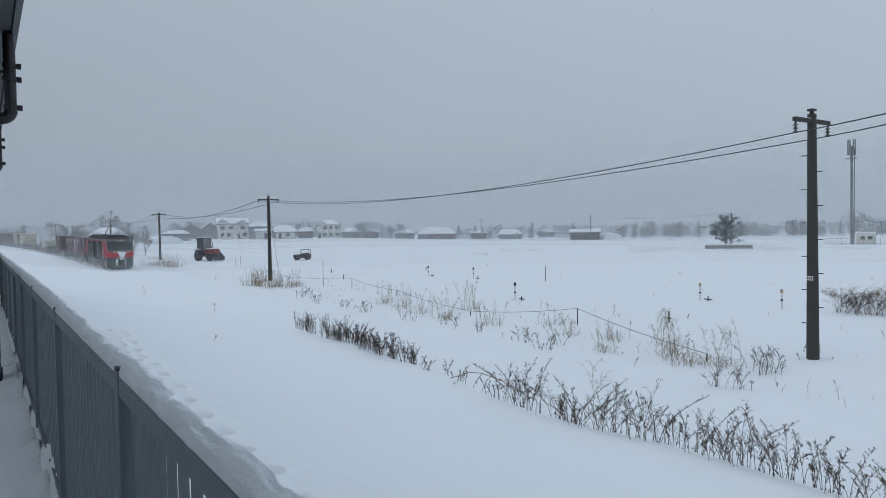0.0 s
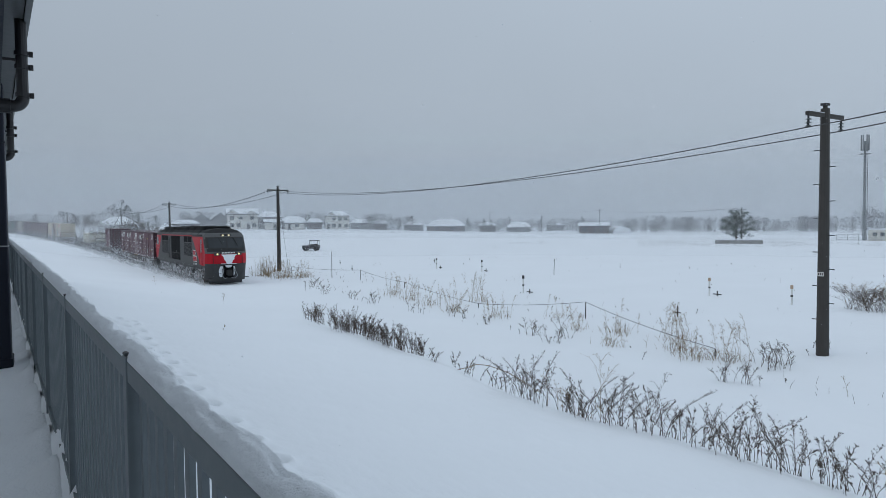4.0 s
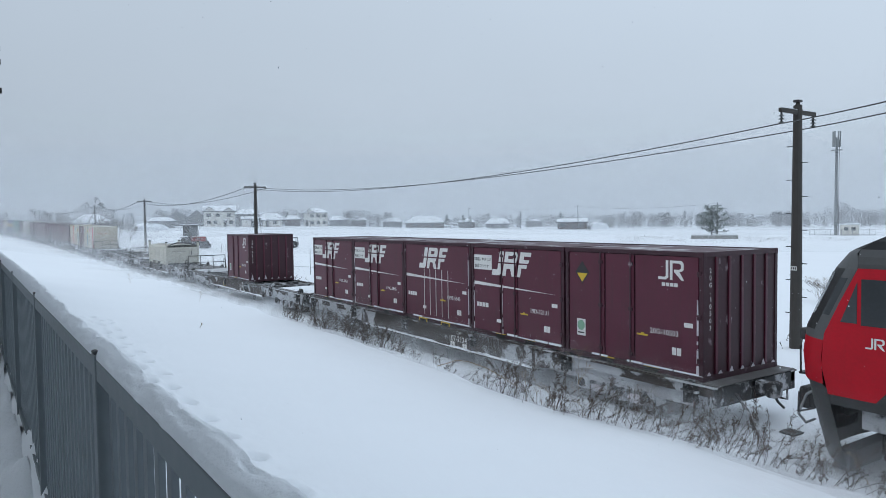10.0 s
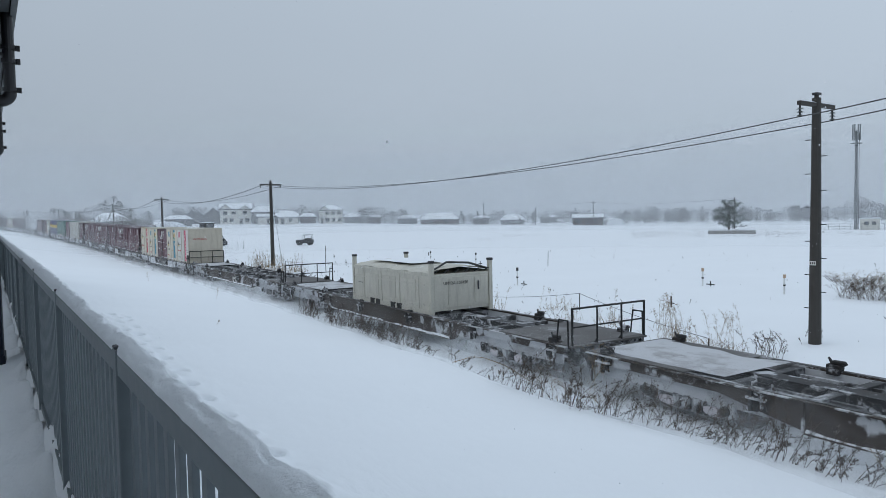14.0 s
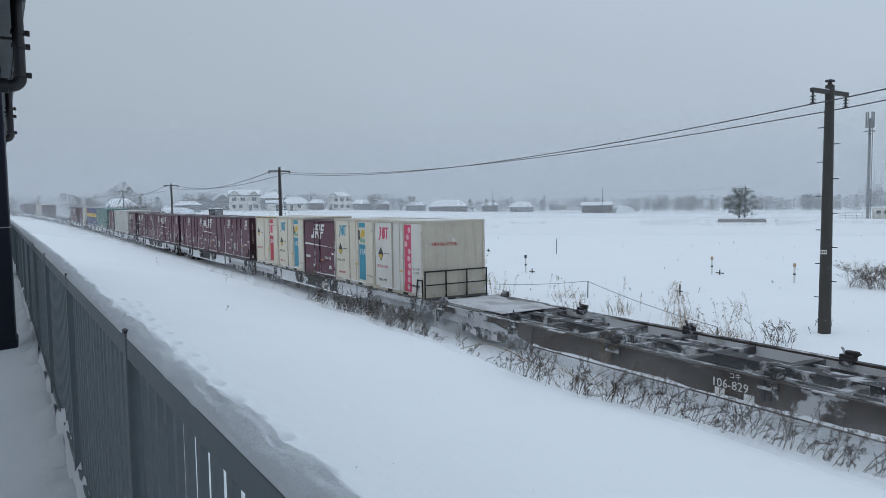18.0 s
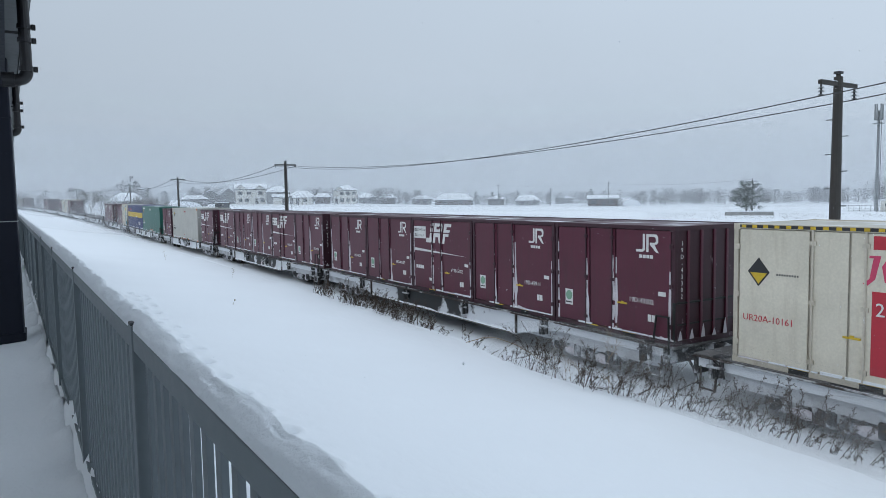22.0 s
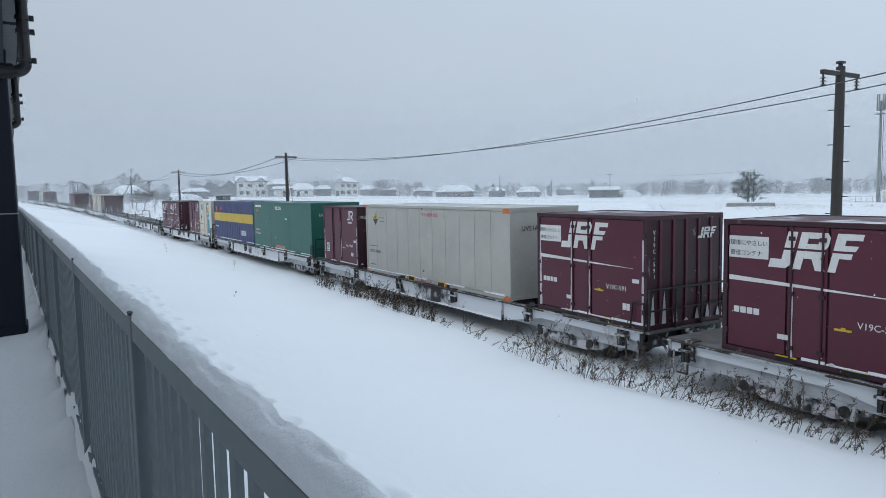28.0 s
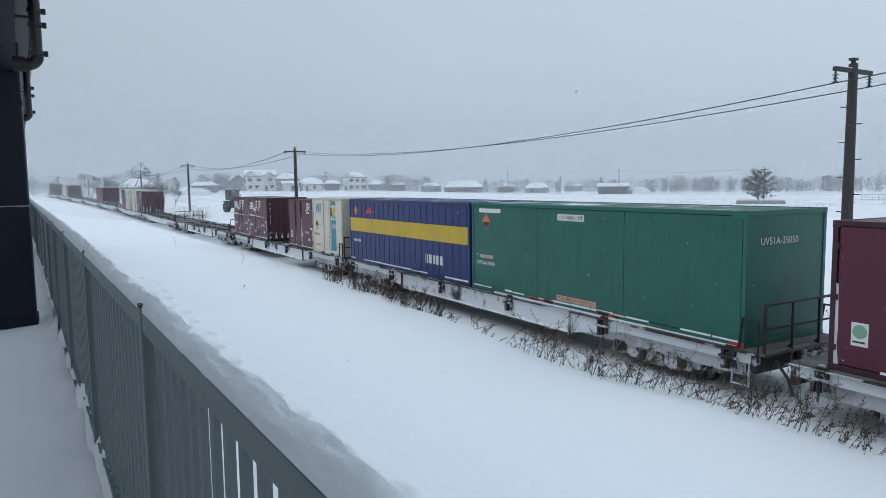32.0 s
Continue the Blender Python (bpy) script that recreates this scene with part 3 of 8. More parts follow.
def make_fence():
    f = thing("fence", pose(0, 0, 0), "grey painted steel slat fence capped with snow", "fence")
    top, low = 3.815, FLOOR + 0.03
    turn = math.degrees(math.atan(0.0385))
    post = mesh_of("post", boxed(-0.03, 0.03, -0.025, 0.035, low - 0.1, top + 0.012, bevel=0.004), M_FENCE)
    cap = mesh_of("post_cap", boxed(-0.02, 0.02, -0.026, 0.03, top + 0.012, top + 0.022, bevel=0.004), M_DARKSTEEL)
    rail = mesh_of("rail", boxed(0.034, 1.966, -0.022, 0.03, top - 0.058, top, bevel=0.004), M_FENCE)
    rail_low = mesh_of("lower_rail", boxed(0.034, 1.966, -0.015, 0.025, low + 0.06, low + 0.11, bevel=0.003), M_FENCE)
    slat = mesh_of("slat", boxed(-0.0185, 0.0185, 0.002, 0.016, low, top - 0.056), M_FENCE)
    x = 2.1 - 0.2
    while x > -36:
        m = pose(x, fence_y(x), 0, 0, 0, turn)
        part("post", post, None, f, m=m)
        part("post_cap", cap, None, f, m=m)
        part("rail", rail, None, f, m=m)
        part("lower_rail", rail_low, None, f, m=m)
        if x > -17:
            for i in range(18):
                xx = x + 0.085 + i * 0.1075
                part("slat", slat, None, f, m=pose(xx, fence_y(xx), 0, 0, 0, turn))
        x -= 2.0
    bm = bmesh.new()
    while x < -17.1:
        x += 0.1075
        box(bm, x - 0.0185, x + 0.0185, fence_y(x) + 0.002, fence_y(x) + 0.016, low, top - 0.076)
    tagged(part("far_slats", bm, M_FENCE, f), kind="stuff")
    # snow lying along the top rail, in lumps that hang over the outer side
    rows = []
    for x in steps(-36, 3.8, (-12, 0.5), 0.022, 1.1):
        n1 = noise.noise(Vector((x * 1.6, 0, 0)))
        n2 = noise.noise(Vector((x * 4.3, 3, 0)))
        lump = abs(math.sin(x * 7.3 + 2.5 * n1 + 1.2 * n2)) ** 0.7
        near = ease(-5.0, -2.0, x)
        h = 0.040 + 0.013 * lump + 0.006 * n1 - 0.018 * near
        w = 0.028 + 0.017 * lump + 0.004 * n1 + 0.010 * ease(-4.0, -7.0, x) - 0.010 * near
        y, apex = fence_y(x), 0.55 * w
        prof = [(apex - (apex + 0.021) * math.cos(a), h * math.sin(a)) for a in [0.03 + k * math.pi / 16 for k in range(8)]]
        prof += [(apex + (w - apex) * math.sin(a), h * math.cos(a)) for a in [k * math.pi / 10 for k in range(6)]] + [(max(w - 0.004, 0.031), -0.02), (0.031, -0.045)]
        rows.append([(x, y + a + (0.006 * noise.noise(Vector((x * 9, k * 0.5, 5))) if 0 < k < 14 else 0), top + b + (0.008 * noise.noise(Vector((x * 8, k * 0.45, 2))) + 0.005 * noise.noise(Vector((x * 21, k * 0.9, 3))) if 0 < k < 14 else 0)) for k, (a, b) in enumerate(prof)])
    solo("fence_snow", grid_faces(bmesh.new(), rows), M_SNOW_LUMP, "lumpy ridge of snow lying on the fence rail", "snow", smooth=True)
    # ragged snow frozen against the foot of the slats
    rows = []
    for x in steps(-30, 1.5, (-12, 0), 0.05, 1.2):
        h = 0.06 + 0.16 * max(0.0, noise.noise(Vector((x * 0.9, 4, 0))) + 0.35) + 0.07 * noise.noise(Vector((x * 9.0, 1, 3)))
        y = fence_y(x)
        rows.append([(x, y - 0.05, FLOOR - 0.02), (x, y - 0.03, FLOOR + max(0.02, h) * 0.7), (x, y + 0.0, FLOOR + max(0.03, h))])
    solo("drift_snow", grid_faces(bmesh.new(), rows), M_SNOW, "ragged snow stuck to the foot of the fence", "snow", smooth=True)


make_fence()


def make_canopy():
    def along(x, off):
        return fence_y(x) + off
    roof = thing("canopy", pose(0, 0, 0), "dark grey walkway canopy with a steel eaves fascia", "canopy")
    def strip(name, prof, mat, x0=-40.0, x1=6.0):
        bm = bmesh.new()
        a = [bm.verts.new((x0, along(x0, o), z)) for o, z in prof]
        b = [bm.verts.new((x1, along(x1, o), z)) for o, z in prof]
        for i in range(len(a)):
            j = (i + 1) % len(a)
            bm.faces.new((a[i], a[j], b[j], b[i]))
        bm.faces.new(a[::-1])
        bm.faces.new(b)
        return part(name, bm, mat, roof)
    e = -0.055
    strip("fascia", [(e, 5.72), (e, 6.05), (e - 0.04, 6.05), (e - 0.04, 5.72)], M_FASCIA)
    strip("soffit", [(e - 0.045, 5.74), (-4.9, 5.90), (-4.9, 5.96), (e - 0.045, 5.80)], M_FASCIA)
    strip("roof_sheet", [(e - 0.045, 6.06), (-4.9, 6.24), (-4.9, 6.28), (e - 0.045, 6.10)], M_FASCIA)
    strip("edge_beam", [(-0.46, 5.42), (-0.24, 5.42), (-0.24, 5.72), (-0.46, 5.72)], M_NAVY)
    for x in (-6.05, -10.6):
        y = along(x, -0.115)
        p = thing("downpipe", pose(x, y, 0), "black plastic rainwater pipe with an elbow under the eaves", "downpipe", "rainwater pipes")
        part("pipe", tubes([(0, 0, 5.95), (0, 0, 5.16)], 0.040, 16), M_PIPE, p, smooth=False)
        rows = []
        for a in [i * math.pi / 14 for i in range(8)] + [math.pi / 2]:
            c = Vector((0, -0.065 + 0.065 * math.cos(a), 5.16 - 0.065 * math.sin(a))) + (Vector((0, -0.03, 0)) if len(rows) == 8 else Vector())
            out_dir = Vector((0, math.cos(a), -math.sin(a)))
            rows.append([tuple(c + 0.044 * (math.cos(b) * out_dir + math.sin(b) * Vector((1, 0, 0)))) for b in [k * math.pi / 8 for k in range(17)]])
        part("elbow", grid_faces(bmesh.new(), rows), M_PIPE, p, smooth=True)
        part("flange", tubes([(0, -0.08, 5.095), (0, -0.16, 5.095)], 0.056, 16), M_PIPE, p)
        for z in (5.18, 5.39, 5.49):
            collar = part("collar", tubes([(0, 0, z - 0.016), (0, 0, z + 0.016)], 0.050, 16), M_PIPE, p)
            part("clip", boxed(-0.016, 0.016, 0.046, 0.075, z - 0.02, z + 0.02, bevel=0.004), M_PIPE, collar)
        part("bracket", boxed(-0.012, 0.012, -0.3, -0.04, 5.43, 5.45), M_PIPE, p)
    for x, gap in ((-8.95, 0), (-17.9, 1), (-26.9, 2)):
        y = along(x, -0.20)
        c = thing("column", pose(x, y - 0.24, 0), "dark navy square steel column of the canopy", "column", "canopy columns")
        part("shaft", boxed(-0.2, 0.2, -0.24, 0.24, FLOOR - 0.04, 5.74, bevel=0.02), M_NAVY, c)
        part("base_collar", boxed(-0.215, 0.215, -0.255, 0.255, FLOOR - 0.04, FLOOR + 0.10, bevel=0.012), M_NAVY, c)
        for z in (3.98, 4.72, 5.1):
            part("band", boxed(-0.204, 0.204, -0.244, 0.244, z, z + 0.012), M_NAVY if z > 4 else M_STEEL, c)


make_canopy()


# ---- poles and wires ----
POLES = [(-29.8, 23.9, 7.55, 0), (-72.51, 62.9, 7.45, 0), (-80.76, 110.0, 7.6, 0), (-84.16, 158.0, 7.8, 1), (-87.75, 207.0, 7.9, 0), (-89.73, 258.0, 8.2, 0)]


def make_pole(x, y, top, turn, stay, near):
    z = land(x, y) if x < 5 else 1.4
    p = thing("utility_pole", pose(x, y, z, 0, 0, turn), "dark weathered utility pole standing in snow beside the track" if near else "utility pole with a crossarm in the snowy field",
              "utility pole", "line of utility poles")
    h = top - z
    part("shaft", tube(bmesh.new(), (0, 0, -0.3), (0, 0, h), 0.185, 0.125, 14), M_POLE, p, smooth=False)
    part("pole_cap", tube(bmesh.new(), (0, 0, h), (0, 0, h + 0.09), 0.07, 0.06, 10), M_POLE, p)
    part("crossarm", boxed(-0.06, 0.06, -1.0, 1.0, h - 0.27, h - 0.15, bevel=0.01), M_POLE, p)
    part("arm_snow", boxed(-0.05, 0.05, -0.96, 0.96, h - 0.15, h - 0.13, bevel=0.008), M_SNOW_LUMP, p)
    for yy in (-0.93, 0.93):
        ins = part("insulator", tube(bmesh.new(), (0, yy, h - 0.28), (0, yy, h - (0.62 if near else 0.50)), 0.03, 0.03, 8), M_DARKSTEEL, p)
        for k in range(3 if near else 1):
            part("shed", tube(bmesh.new(), (0, yy, h - 0.36 - k * 0.1), (0, yy, h - 0.40 - k * 0.1), 0.05, 0.10, 12), M_INSULATOR, ins)
    part("top_bracket", boxed(-0.09, 0.09, -0.12, 0.12, h + 0.09, h + 0.16, bevel=0.01), M_DARKSTEEL, p)
    if near:
        for i in range(11):
            zz = 1.1 + i * 0.52
            s = 1 if i % 2 else -1
            part("step_bolt", tubes([(s * 0.13, 0, zz), (s * 0.33, 0, zz)], 0.016, 6), M_DARKSTEEL, p)
        part("number_plate", boxed(-0.10, 0.10, -0.168, -0.155, 2.45, 2.58), M_MARK, p, "small white plate")
        for i in range(3):
            part("plate_bar", boxed(-0.075 + 0.06 * i, -0.04 + 0.06 * i, -0.171, -0.167, 2.48, 2.55), M_DARKMARK, p)
    if stay:
        part("stay", tube(bmesh.new(), (0, -3.0, 0.0), (0, 0, h - 0.9), 0.10, 0.08, 8), M_POLE, p)
    return p


def catenary(a, b, sag, r, n=28):
    pts = []
    for i in range(n + 1):
        f = i / n
        q = Vector(a).lerp(Vector(b), f)
        q.z -= sag * 4 * f * (1 - f)
        pts.append(q)
    return tubes(pts, r, 5)


def make_line():
    spots = []
    for az, r, top, stay in POLES:
        a = radians(az)
        x, y = r * math.sin(a), -12.243 + r * math.cos(a)
        spots.append((x, y, top))
    spots.insert(0, (spots[0][0] + 36.0, spots[0][1] - 28.0, 8.6))
    for i, (x, y, top) in enumerate(spots):
        make_pole(x, y, top, 2.0 if i == 1 else 4.0, i == 4, i == 1)
    for i, (p, q) in enumerate(zip(spots, spots[1:])):
        for off in (-0.93, 0.93):
            bm = catenary((p[0], p[1] + off, p[2] - (0.62 if i < 2 else 0.3)), (q[0], q[1] + off, q[2] - (0.62 if i < 1 else 0.3)), 1.0 - 0.2 * (off > 0), 0.017 if i < 2 else 0.024)
            solo("overhead_wire", bm, M_WIRE, "black overhead wire sagging between the utility poles", "wire", "overhead wires")


make_line()

# ---- the freight train ----
MOVING = []          # thing, distance of its middle along the train, height, (offset x, offset y) on the track
BED = 1.0


def jr_mark(w):
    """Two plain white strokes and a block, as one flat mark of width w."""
    bm = bmesh.new()
    h = 0.62 * w
    for o in ([(0, .0), (.30, .0), (.40, .12), (.40, 1), (.30, 1), (.30, .2), (.26, .14), (0, .14)],
              [(.46, .0), (.56, .0), (.56, .86), (.82, .86), (.88, .78), (.88, .62), (.82, .54), (.62, .54), (.62, .42), (.9, 0), (1.0, 0), (.82, .44), (.92, .46), (.98, .56), (.98, .86), (.9, 1), (.46, 1)]):
        prism(bm, [(x * w, z * h) for x, z in o], -0.002, 0.0)
    return bm


def jrf_mark(w):
    """A slanting group of white blocks cut by a thin line."""
    bm = bmesh.new()
    h = 0.40 * w
    def sl(x, z):
        return ((x + 0.10 * z) * w, z * h)
    for o in ([(.0, .0), (.20, .0), (.24, .1), (.24, .50), (.13, .50), (.13, .24), (.0, .24)], [(.13, .56), (.24, .56), (.24, 1), (.13, 1)],
              [(.28, 0), (.37, 0), (.37, .50), (.28, .50)], [(.28, .56), (.37, .56), (.37, 1), (.28, 1)],
              [(.372, .30), (.46, .30), (.53, 0), (.63, 0), (.55, .34), (.58, .40), (.58, .50), (.372, .50)], [(.372, .56), (.58, .56), (.60, .66), (.60, .88), (.56, 1), (.372, 1), (.372, .84), (.49, .84), (.49, .70), (.372, .70)],
              [(.66, 0), (.74, 0), (.74, .36), (.86, .36), (.86, .50), (.66, .50)], [(.66, .56), (.88, .56), (.9, .70), (.76, .70), (.76, .84), (.92, .84), (.92, 1), (.66, 1)]):
        prism(bm, [sl(x, z) for x, z in o], -0.002, 0.0)
    return bm


def script_mark(w):
    """Three slanting brush-like blocks."""
    bm = bmesh.new()
    h = 0.52 * w
    prism(bm, [(0, -.10 * h), (.10 * w, -.16 * h), (.24 * w, .1 * h), (.34 * w, h), (.12 * w, h), (.12 * w, .9 * h), (.20 * w, .9 * h), (.13 * w, .1 * h)], -0.002, 0)
    prism(bm, [(.42 * w, 0), (.60 * w, 0), (.70 * w, .3 * h), (.66 * w, h), (.48 * w, h), (.36 * w, .6 * h)], -0.002, 0)
    prism(bm, [(.76 * w, 0), (.88 * w, 0), (.88 * w, .86 * h), (1.02 * w, .86 * h), (1.04 * w, h), (.66 * w, h), (.66 * w, .86 * h), (.80 * w, .86 * h)], -0.002, 0)
    return bm


MARKS = {}


def mark(kind, w, material):
    key = (kind, w, material.name)
    if key not in MARKS:
        MARKS[key] = mesh_of(kind, {"jr": jr_mark, "jrf": jrf_mark, "script": script_mark}[kind](w), material)
    return MARKS[key]


def bars(n, w, h, gap=0.35):
    bm = bmesh.new()
    s = w / (n + gap * (n - 1))
    for i in range(n):
        prism(bm, [(i * s * (1 + gap), 0), (i * s * (1 + gap) + s, 0), (i * s * (1 + gap) + s, h), (i * s * (1 + gap), h)], -0.002, 0)
    return bm


TEMPLATES = {}


def container_shell(key, L, W, H, wall, frame, seams, rods, ribs=5, corrugated=False):
    """An empty shell of a container, its rear lower middle at the origin, x forwards; later copies share its meshes."""
    c = new("freight_container")
    d = W / 2
    part("body", boxed(0.02, L - 0.02, -d + 0.045, d - 0.045, 0.08, H - 0.02), frame, c)
    roof = bmesh.new()
    grid_faces(roof, [[(x, y, H - 0.03 + 0.018 * (1 - (y / d) ** 2) + (0.006 if i % 2 else 0)) for y in (-d + 0.02, -d * 0.5, 0, d * 0.5, d - 0.02)] for i, x in enumerate(np.linspace(0.02, L - 0.02, 2 * max(5, int(L * 1.6)) + 1))])
    part("roof", roof, ROOFS[wall.name], c)
    for x in (0, L - 0.09):
        for s in (-1, 1):
            y0, y1 = sorted((s * d, s * (d - 0.09)))
            part("corner_post", boxed(x, x + 0.09, y0, y1, 0.02, H, bevel=0.008), frame, c)
            for z in (0, H - 0.115):
                part("corner_casting", boxed(x - 0.006 if x == 0 else x - 0.04, x + 0.13 if x == 0 else x + 0.096, y0 - 0.006, y1 + 0.006, z, z + 0.115, bevel=0.01), frame, c)
    for s in (-1, 1):
        y0, y1 = sorted((s * d, s * (d - 0.07)))
        part("top_rail", boxed(0.094, L - 0.094, y0, y1, H - 0.09, H - 0.004, bevel=0.006), frame, c)
        part("bottom_rail", boxed(0.094, L - 0.094, y0, y1, 0.03, 0.13, bevel=0.006), frame, c)
        edges = [0.10, *seams, L - 0.10]
        for a, b in zip(edges, edges[1:]):
            gap = 0.006 if key == "31" else 0.02
            bm = boxed(a + gap, b - gap, *sorted((s * (d - 0.028), s * (d - 0.012))), 0.15, H - 0.105, bevel=0.006)
            if corrugated:
                k = a + 0.2
                while k < b - 0.15:
                    box(bm, k, k + 0.014, *sorted((s * (d - 0.013), s * (d - 0.004))), 0.2, H - 0.2)
                    k += 0.46
            part("side_panel", bm, wall, c)
        if key != "31":
            for x in (0.085, L - 0.085):
                for z in (0.42, H * 0.5, H - 0.42):
                    part("hinge", boxed(x - 0.045, x + 0.045, *sorted((s * (d - 0.01), s * (d + 0.02))), z - 0.05, z + 0.05, bevel=0.008), frame, c)
        for x in rods:
            bm = tubes([(x, s * (d + 0.004), 0.12), (x, s * (d + 0.004), H - 0.08)], 0.019, 6)
            for z in (0.3, H * 0.5, H - 0.3):
                box(bm, x - 0.055, x + 0.055, *sorted((s * (d - 0.014), s * (d + 0.016))), z - 0.035, z + 0.035)
            part("locking_rod", bm, frame, c)
        for x in (L * 0.30, L * 0.62):
            y = s * (d + 0.004)
            # solid black box: the pocket's shaded inside is put into its colour
            part("fork_pocket", boxed(x, x + 0.36, *sorted((y, y - s * 0.05)), 0.025, 0.12), M_BLACK, c)
            part("pocket_rim", boxed(x - 0.02, x + 0.38, *sorted((y + s * 0.002, y - s * 0.02)), 0.118, 0.14), M_YELLOW if key != "31" else M_ORANGE, c)
    for x, s in ((0.0, -1), (L, 1)):
        for i in range(ribs):
            y = -d + W * (i + 1) / (ribs + 1)
            part("end_rib", boxed(*sorted((x - s * 0.02, x + s * 0.012)), y - 0.035, y + 0.035, 0.14, H - 0.1, bevel=0.008), wall, c)
        part("end_sill", boxed(*sorted((x - s * 0.05, x + s * 0.002)), -d + 0.094, d - 0.094, 0.03, 0.14), frame, c)
        part("end_header", boxed(*sorted((x - s * 0.05, x + s * 0.002)), -d + 0.094, d - 0.094, H - 0.1, H - 0.006), frame, c)
    # snow caught on the lower ledges
    bm = bmesh.new()
    k = 0.12
    while k < L - 0.3:
        w = 0.25 + 0.5 * random.random()
        if random.random() < 0.75:
            box(bm, k, min(k + w, L - 0.1), -d - 0.012, -d + 0.012, 0.128, 0.15 + 0.03 * random.random())
        k += w + 0.05
    tagged(part("ledge_snow", bm, M_SNOW_LUMP, c), kind="stuff")
    return c


def roof_paint(m, colour):
    return paint(m + "_roof", colour, 0.6, 0.0, 0.3, (0.05, 0.045, 0.045), snow=0.46, snow_scale=0.9, streaks=False, soft_snow=0.25)


ROOFS = {M_MAROON.name: roof_paint("maroon", (0.09, 0.045, 0.055)), M_REEFER.name: roof_paint("reefer", (0.6, 0.6, 0.58)), M_CREAM.name: roof_paint("cream", (0.5, 0.48, 0.42)), M_WHITE_BOX.name: roof_paint("white", (0.5, 0.5, 0.48)),
         M_GREEN.name: roof_paint("green", (0.03, 0.11, 0.09)), M_BLUE.name: roof_paint("blue", (0.03, 0.04, 0.12)), M_BROWN.name: roof_paint("brown", (0.12, 0.08, 0.07))}


def shell(key, L, W, H, wall, frame, seams, rods, **k):
    full = (key, wall.name)
    if full not in TEMPLATES:
        TEMPLATES[full] = container_shell(key, L, W, H, wall, frame, seams, rods, **k)
    return copy_thing(TEMPLATES[full], Matrix.Identity(4))


def place_on(ob, u_rear, name_height=BED):
    MOVING.append((ob, u_rear, name_height))


def stick(c, x, z, side, mesh, name, label=""):
    """A flat marking on the near side (side -d) or facing forwards (side 'end')."""
    return part(name, mesh, None, c, label, m=pose(x, side, z))


def frost(c, L, d, H, seams, amount, seed):
    """Snow blown against the posts, rods and ledges of the near side, and up the front end."""
    rng = random.Random(seed)
    bm = bmesh.new()
    for x in (0.10, *seams, L - 0.14):
        if rng.random() > amount * 0.72:
            continue
        z, top = 0.14, 0.14 + (H - 0.35) * rng.uniform(0.45, 1.0)
        prev, broad = None, rng.uniform(0.4, 1.9) * amount
        while z < top:
            w = 0.016 + 0.062 * broad * (0.35 + 0.65 * abs(noise.noise(Vector((z * 1.9, seed, x)))) * 2) * (1.2 - z / top)
            ring = [bm.verts.new((x - w * 0.4, -d - 0.001, z)), bm.verts.new((x + w * 0.2, -d - 0.016 * rng.random() - 0.006, z)), bm.verts.new((x + w, -d - 0.001, z))]
            if prev and rng.random() > 0.05:
                for i in range(2):
                    bm.faces.new((prev[i], prev[i + 1], ring[i + 1], ring[i]))
            prev = ring
            z += rng.uniform(0.04, 0.11)
    prev = None
    for k in range(int(L / 0.09)):
        x = 0.12 + k * 0.09
        h = max(0.004, 0.028 * amount * (0.3 + rng.random()) * (0.4 + abs(noise.noise(Vector((x * 1.3, seed * 3.1, 0)))) * 2))
        ring = [bm.verts.new((x, -d - 0.030, 0.132)), bm.verts.new((x, -d - 0.022, 0.132 + h)), bm.verts.new((x, -d + 0.004, 0.136 + h * 1.5))]
        if prev and noise.noise(Vector((x * 0.9, seed * 1.7, 4))) > 0.0:
            for i in range(2):
                bm.faces.new((prev[i], prev[i + 1], ring[i + 1], ring[i]))
        prev = ring
    for k in range(7):
        y = -d + 0.15 + k * (2 * d - 0.3) / 6
        h = (rng.uniform(0.5, 0.95) if k in (0, 1, 2) and seed % 2 > 1 else rng.uniform(0.05, 0.4)) * amount
        vs = [bm.verts.new(q) for q in ((L + 0.014, y - 0.07, 0.14), (L + 0.014, y + 0.07, 0.14), (L + 0.016, y + 0.015, 0.14 + h), (L + 0.016, y - 0.02, 0.14 + h * 0.8))]
        bm.faces.new(vs)
    return tagged(part("frost", bm, M_FROST, c, "snow blown against the posts"), "snow blown against the posts", kind="stuff")


SIGN_PLATE, GREEN_DISC = {}, {}


def eco_sticker(c, x, z, d):
    if "m" not in SIGN_PLATE:
        SIGN_PLATE["m"] = mesh_of("sticker", prism(bmesh.new(), [(0, 0), (.27, 0), (.27, .38), (0, .38)], -0.002, 0), M_MARK)
        bm = bmesh.new()
        prism(bm, [(.135 + .115 * math.cos(a), .235 + .115 * math.sin(a)) for a in [i * math.pi / 8 for i in range(16)]], -0.002, 0)
        SIGN_PLATE["d"] = mesh_of("sticker_disc", bm, M_LEAFMARK)
        SIGN_PLATE["b"] = mesh_of("sticker_bar", bars(1, 0.2, 0.03), M_DARKMARK)
    s = part("sticker", SIGN_PLATE["m"], None, c, "white sticker with a green disc", m=pose(x, -d - 0.002, z))
    part("disc", SIGN_PLATE["d"], None, s, m=pose(0, -0.003, 0))
    part("bar", SIGN_PLATE["b"], None, s, m=pose(0.025, -0.003, 0.05))


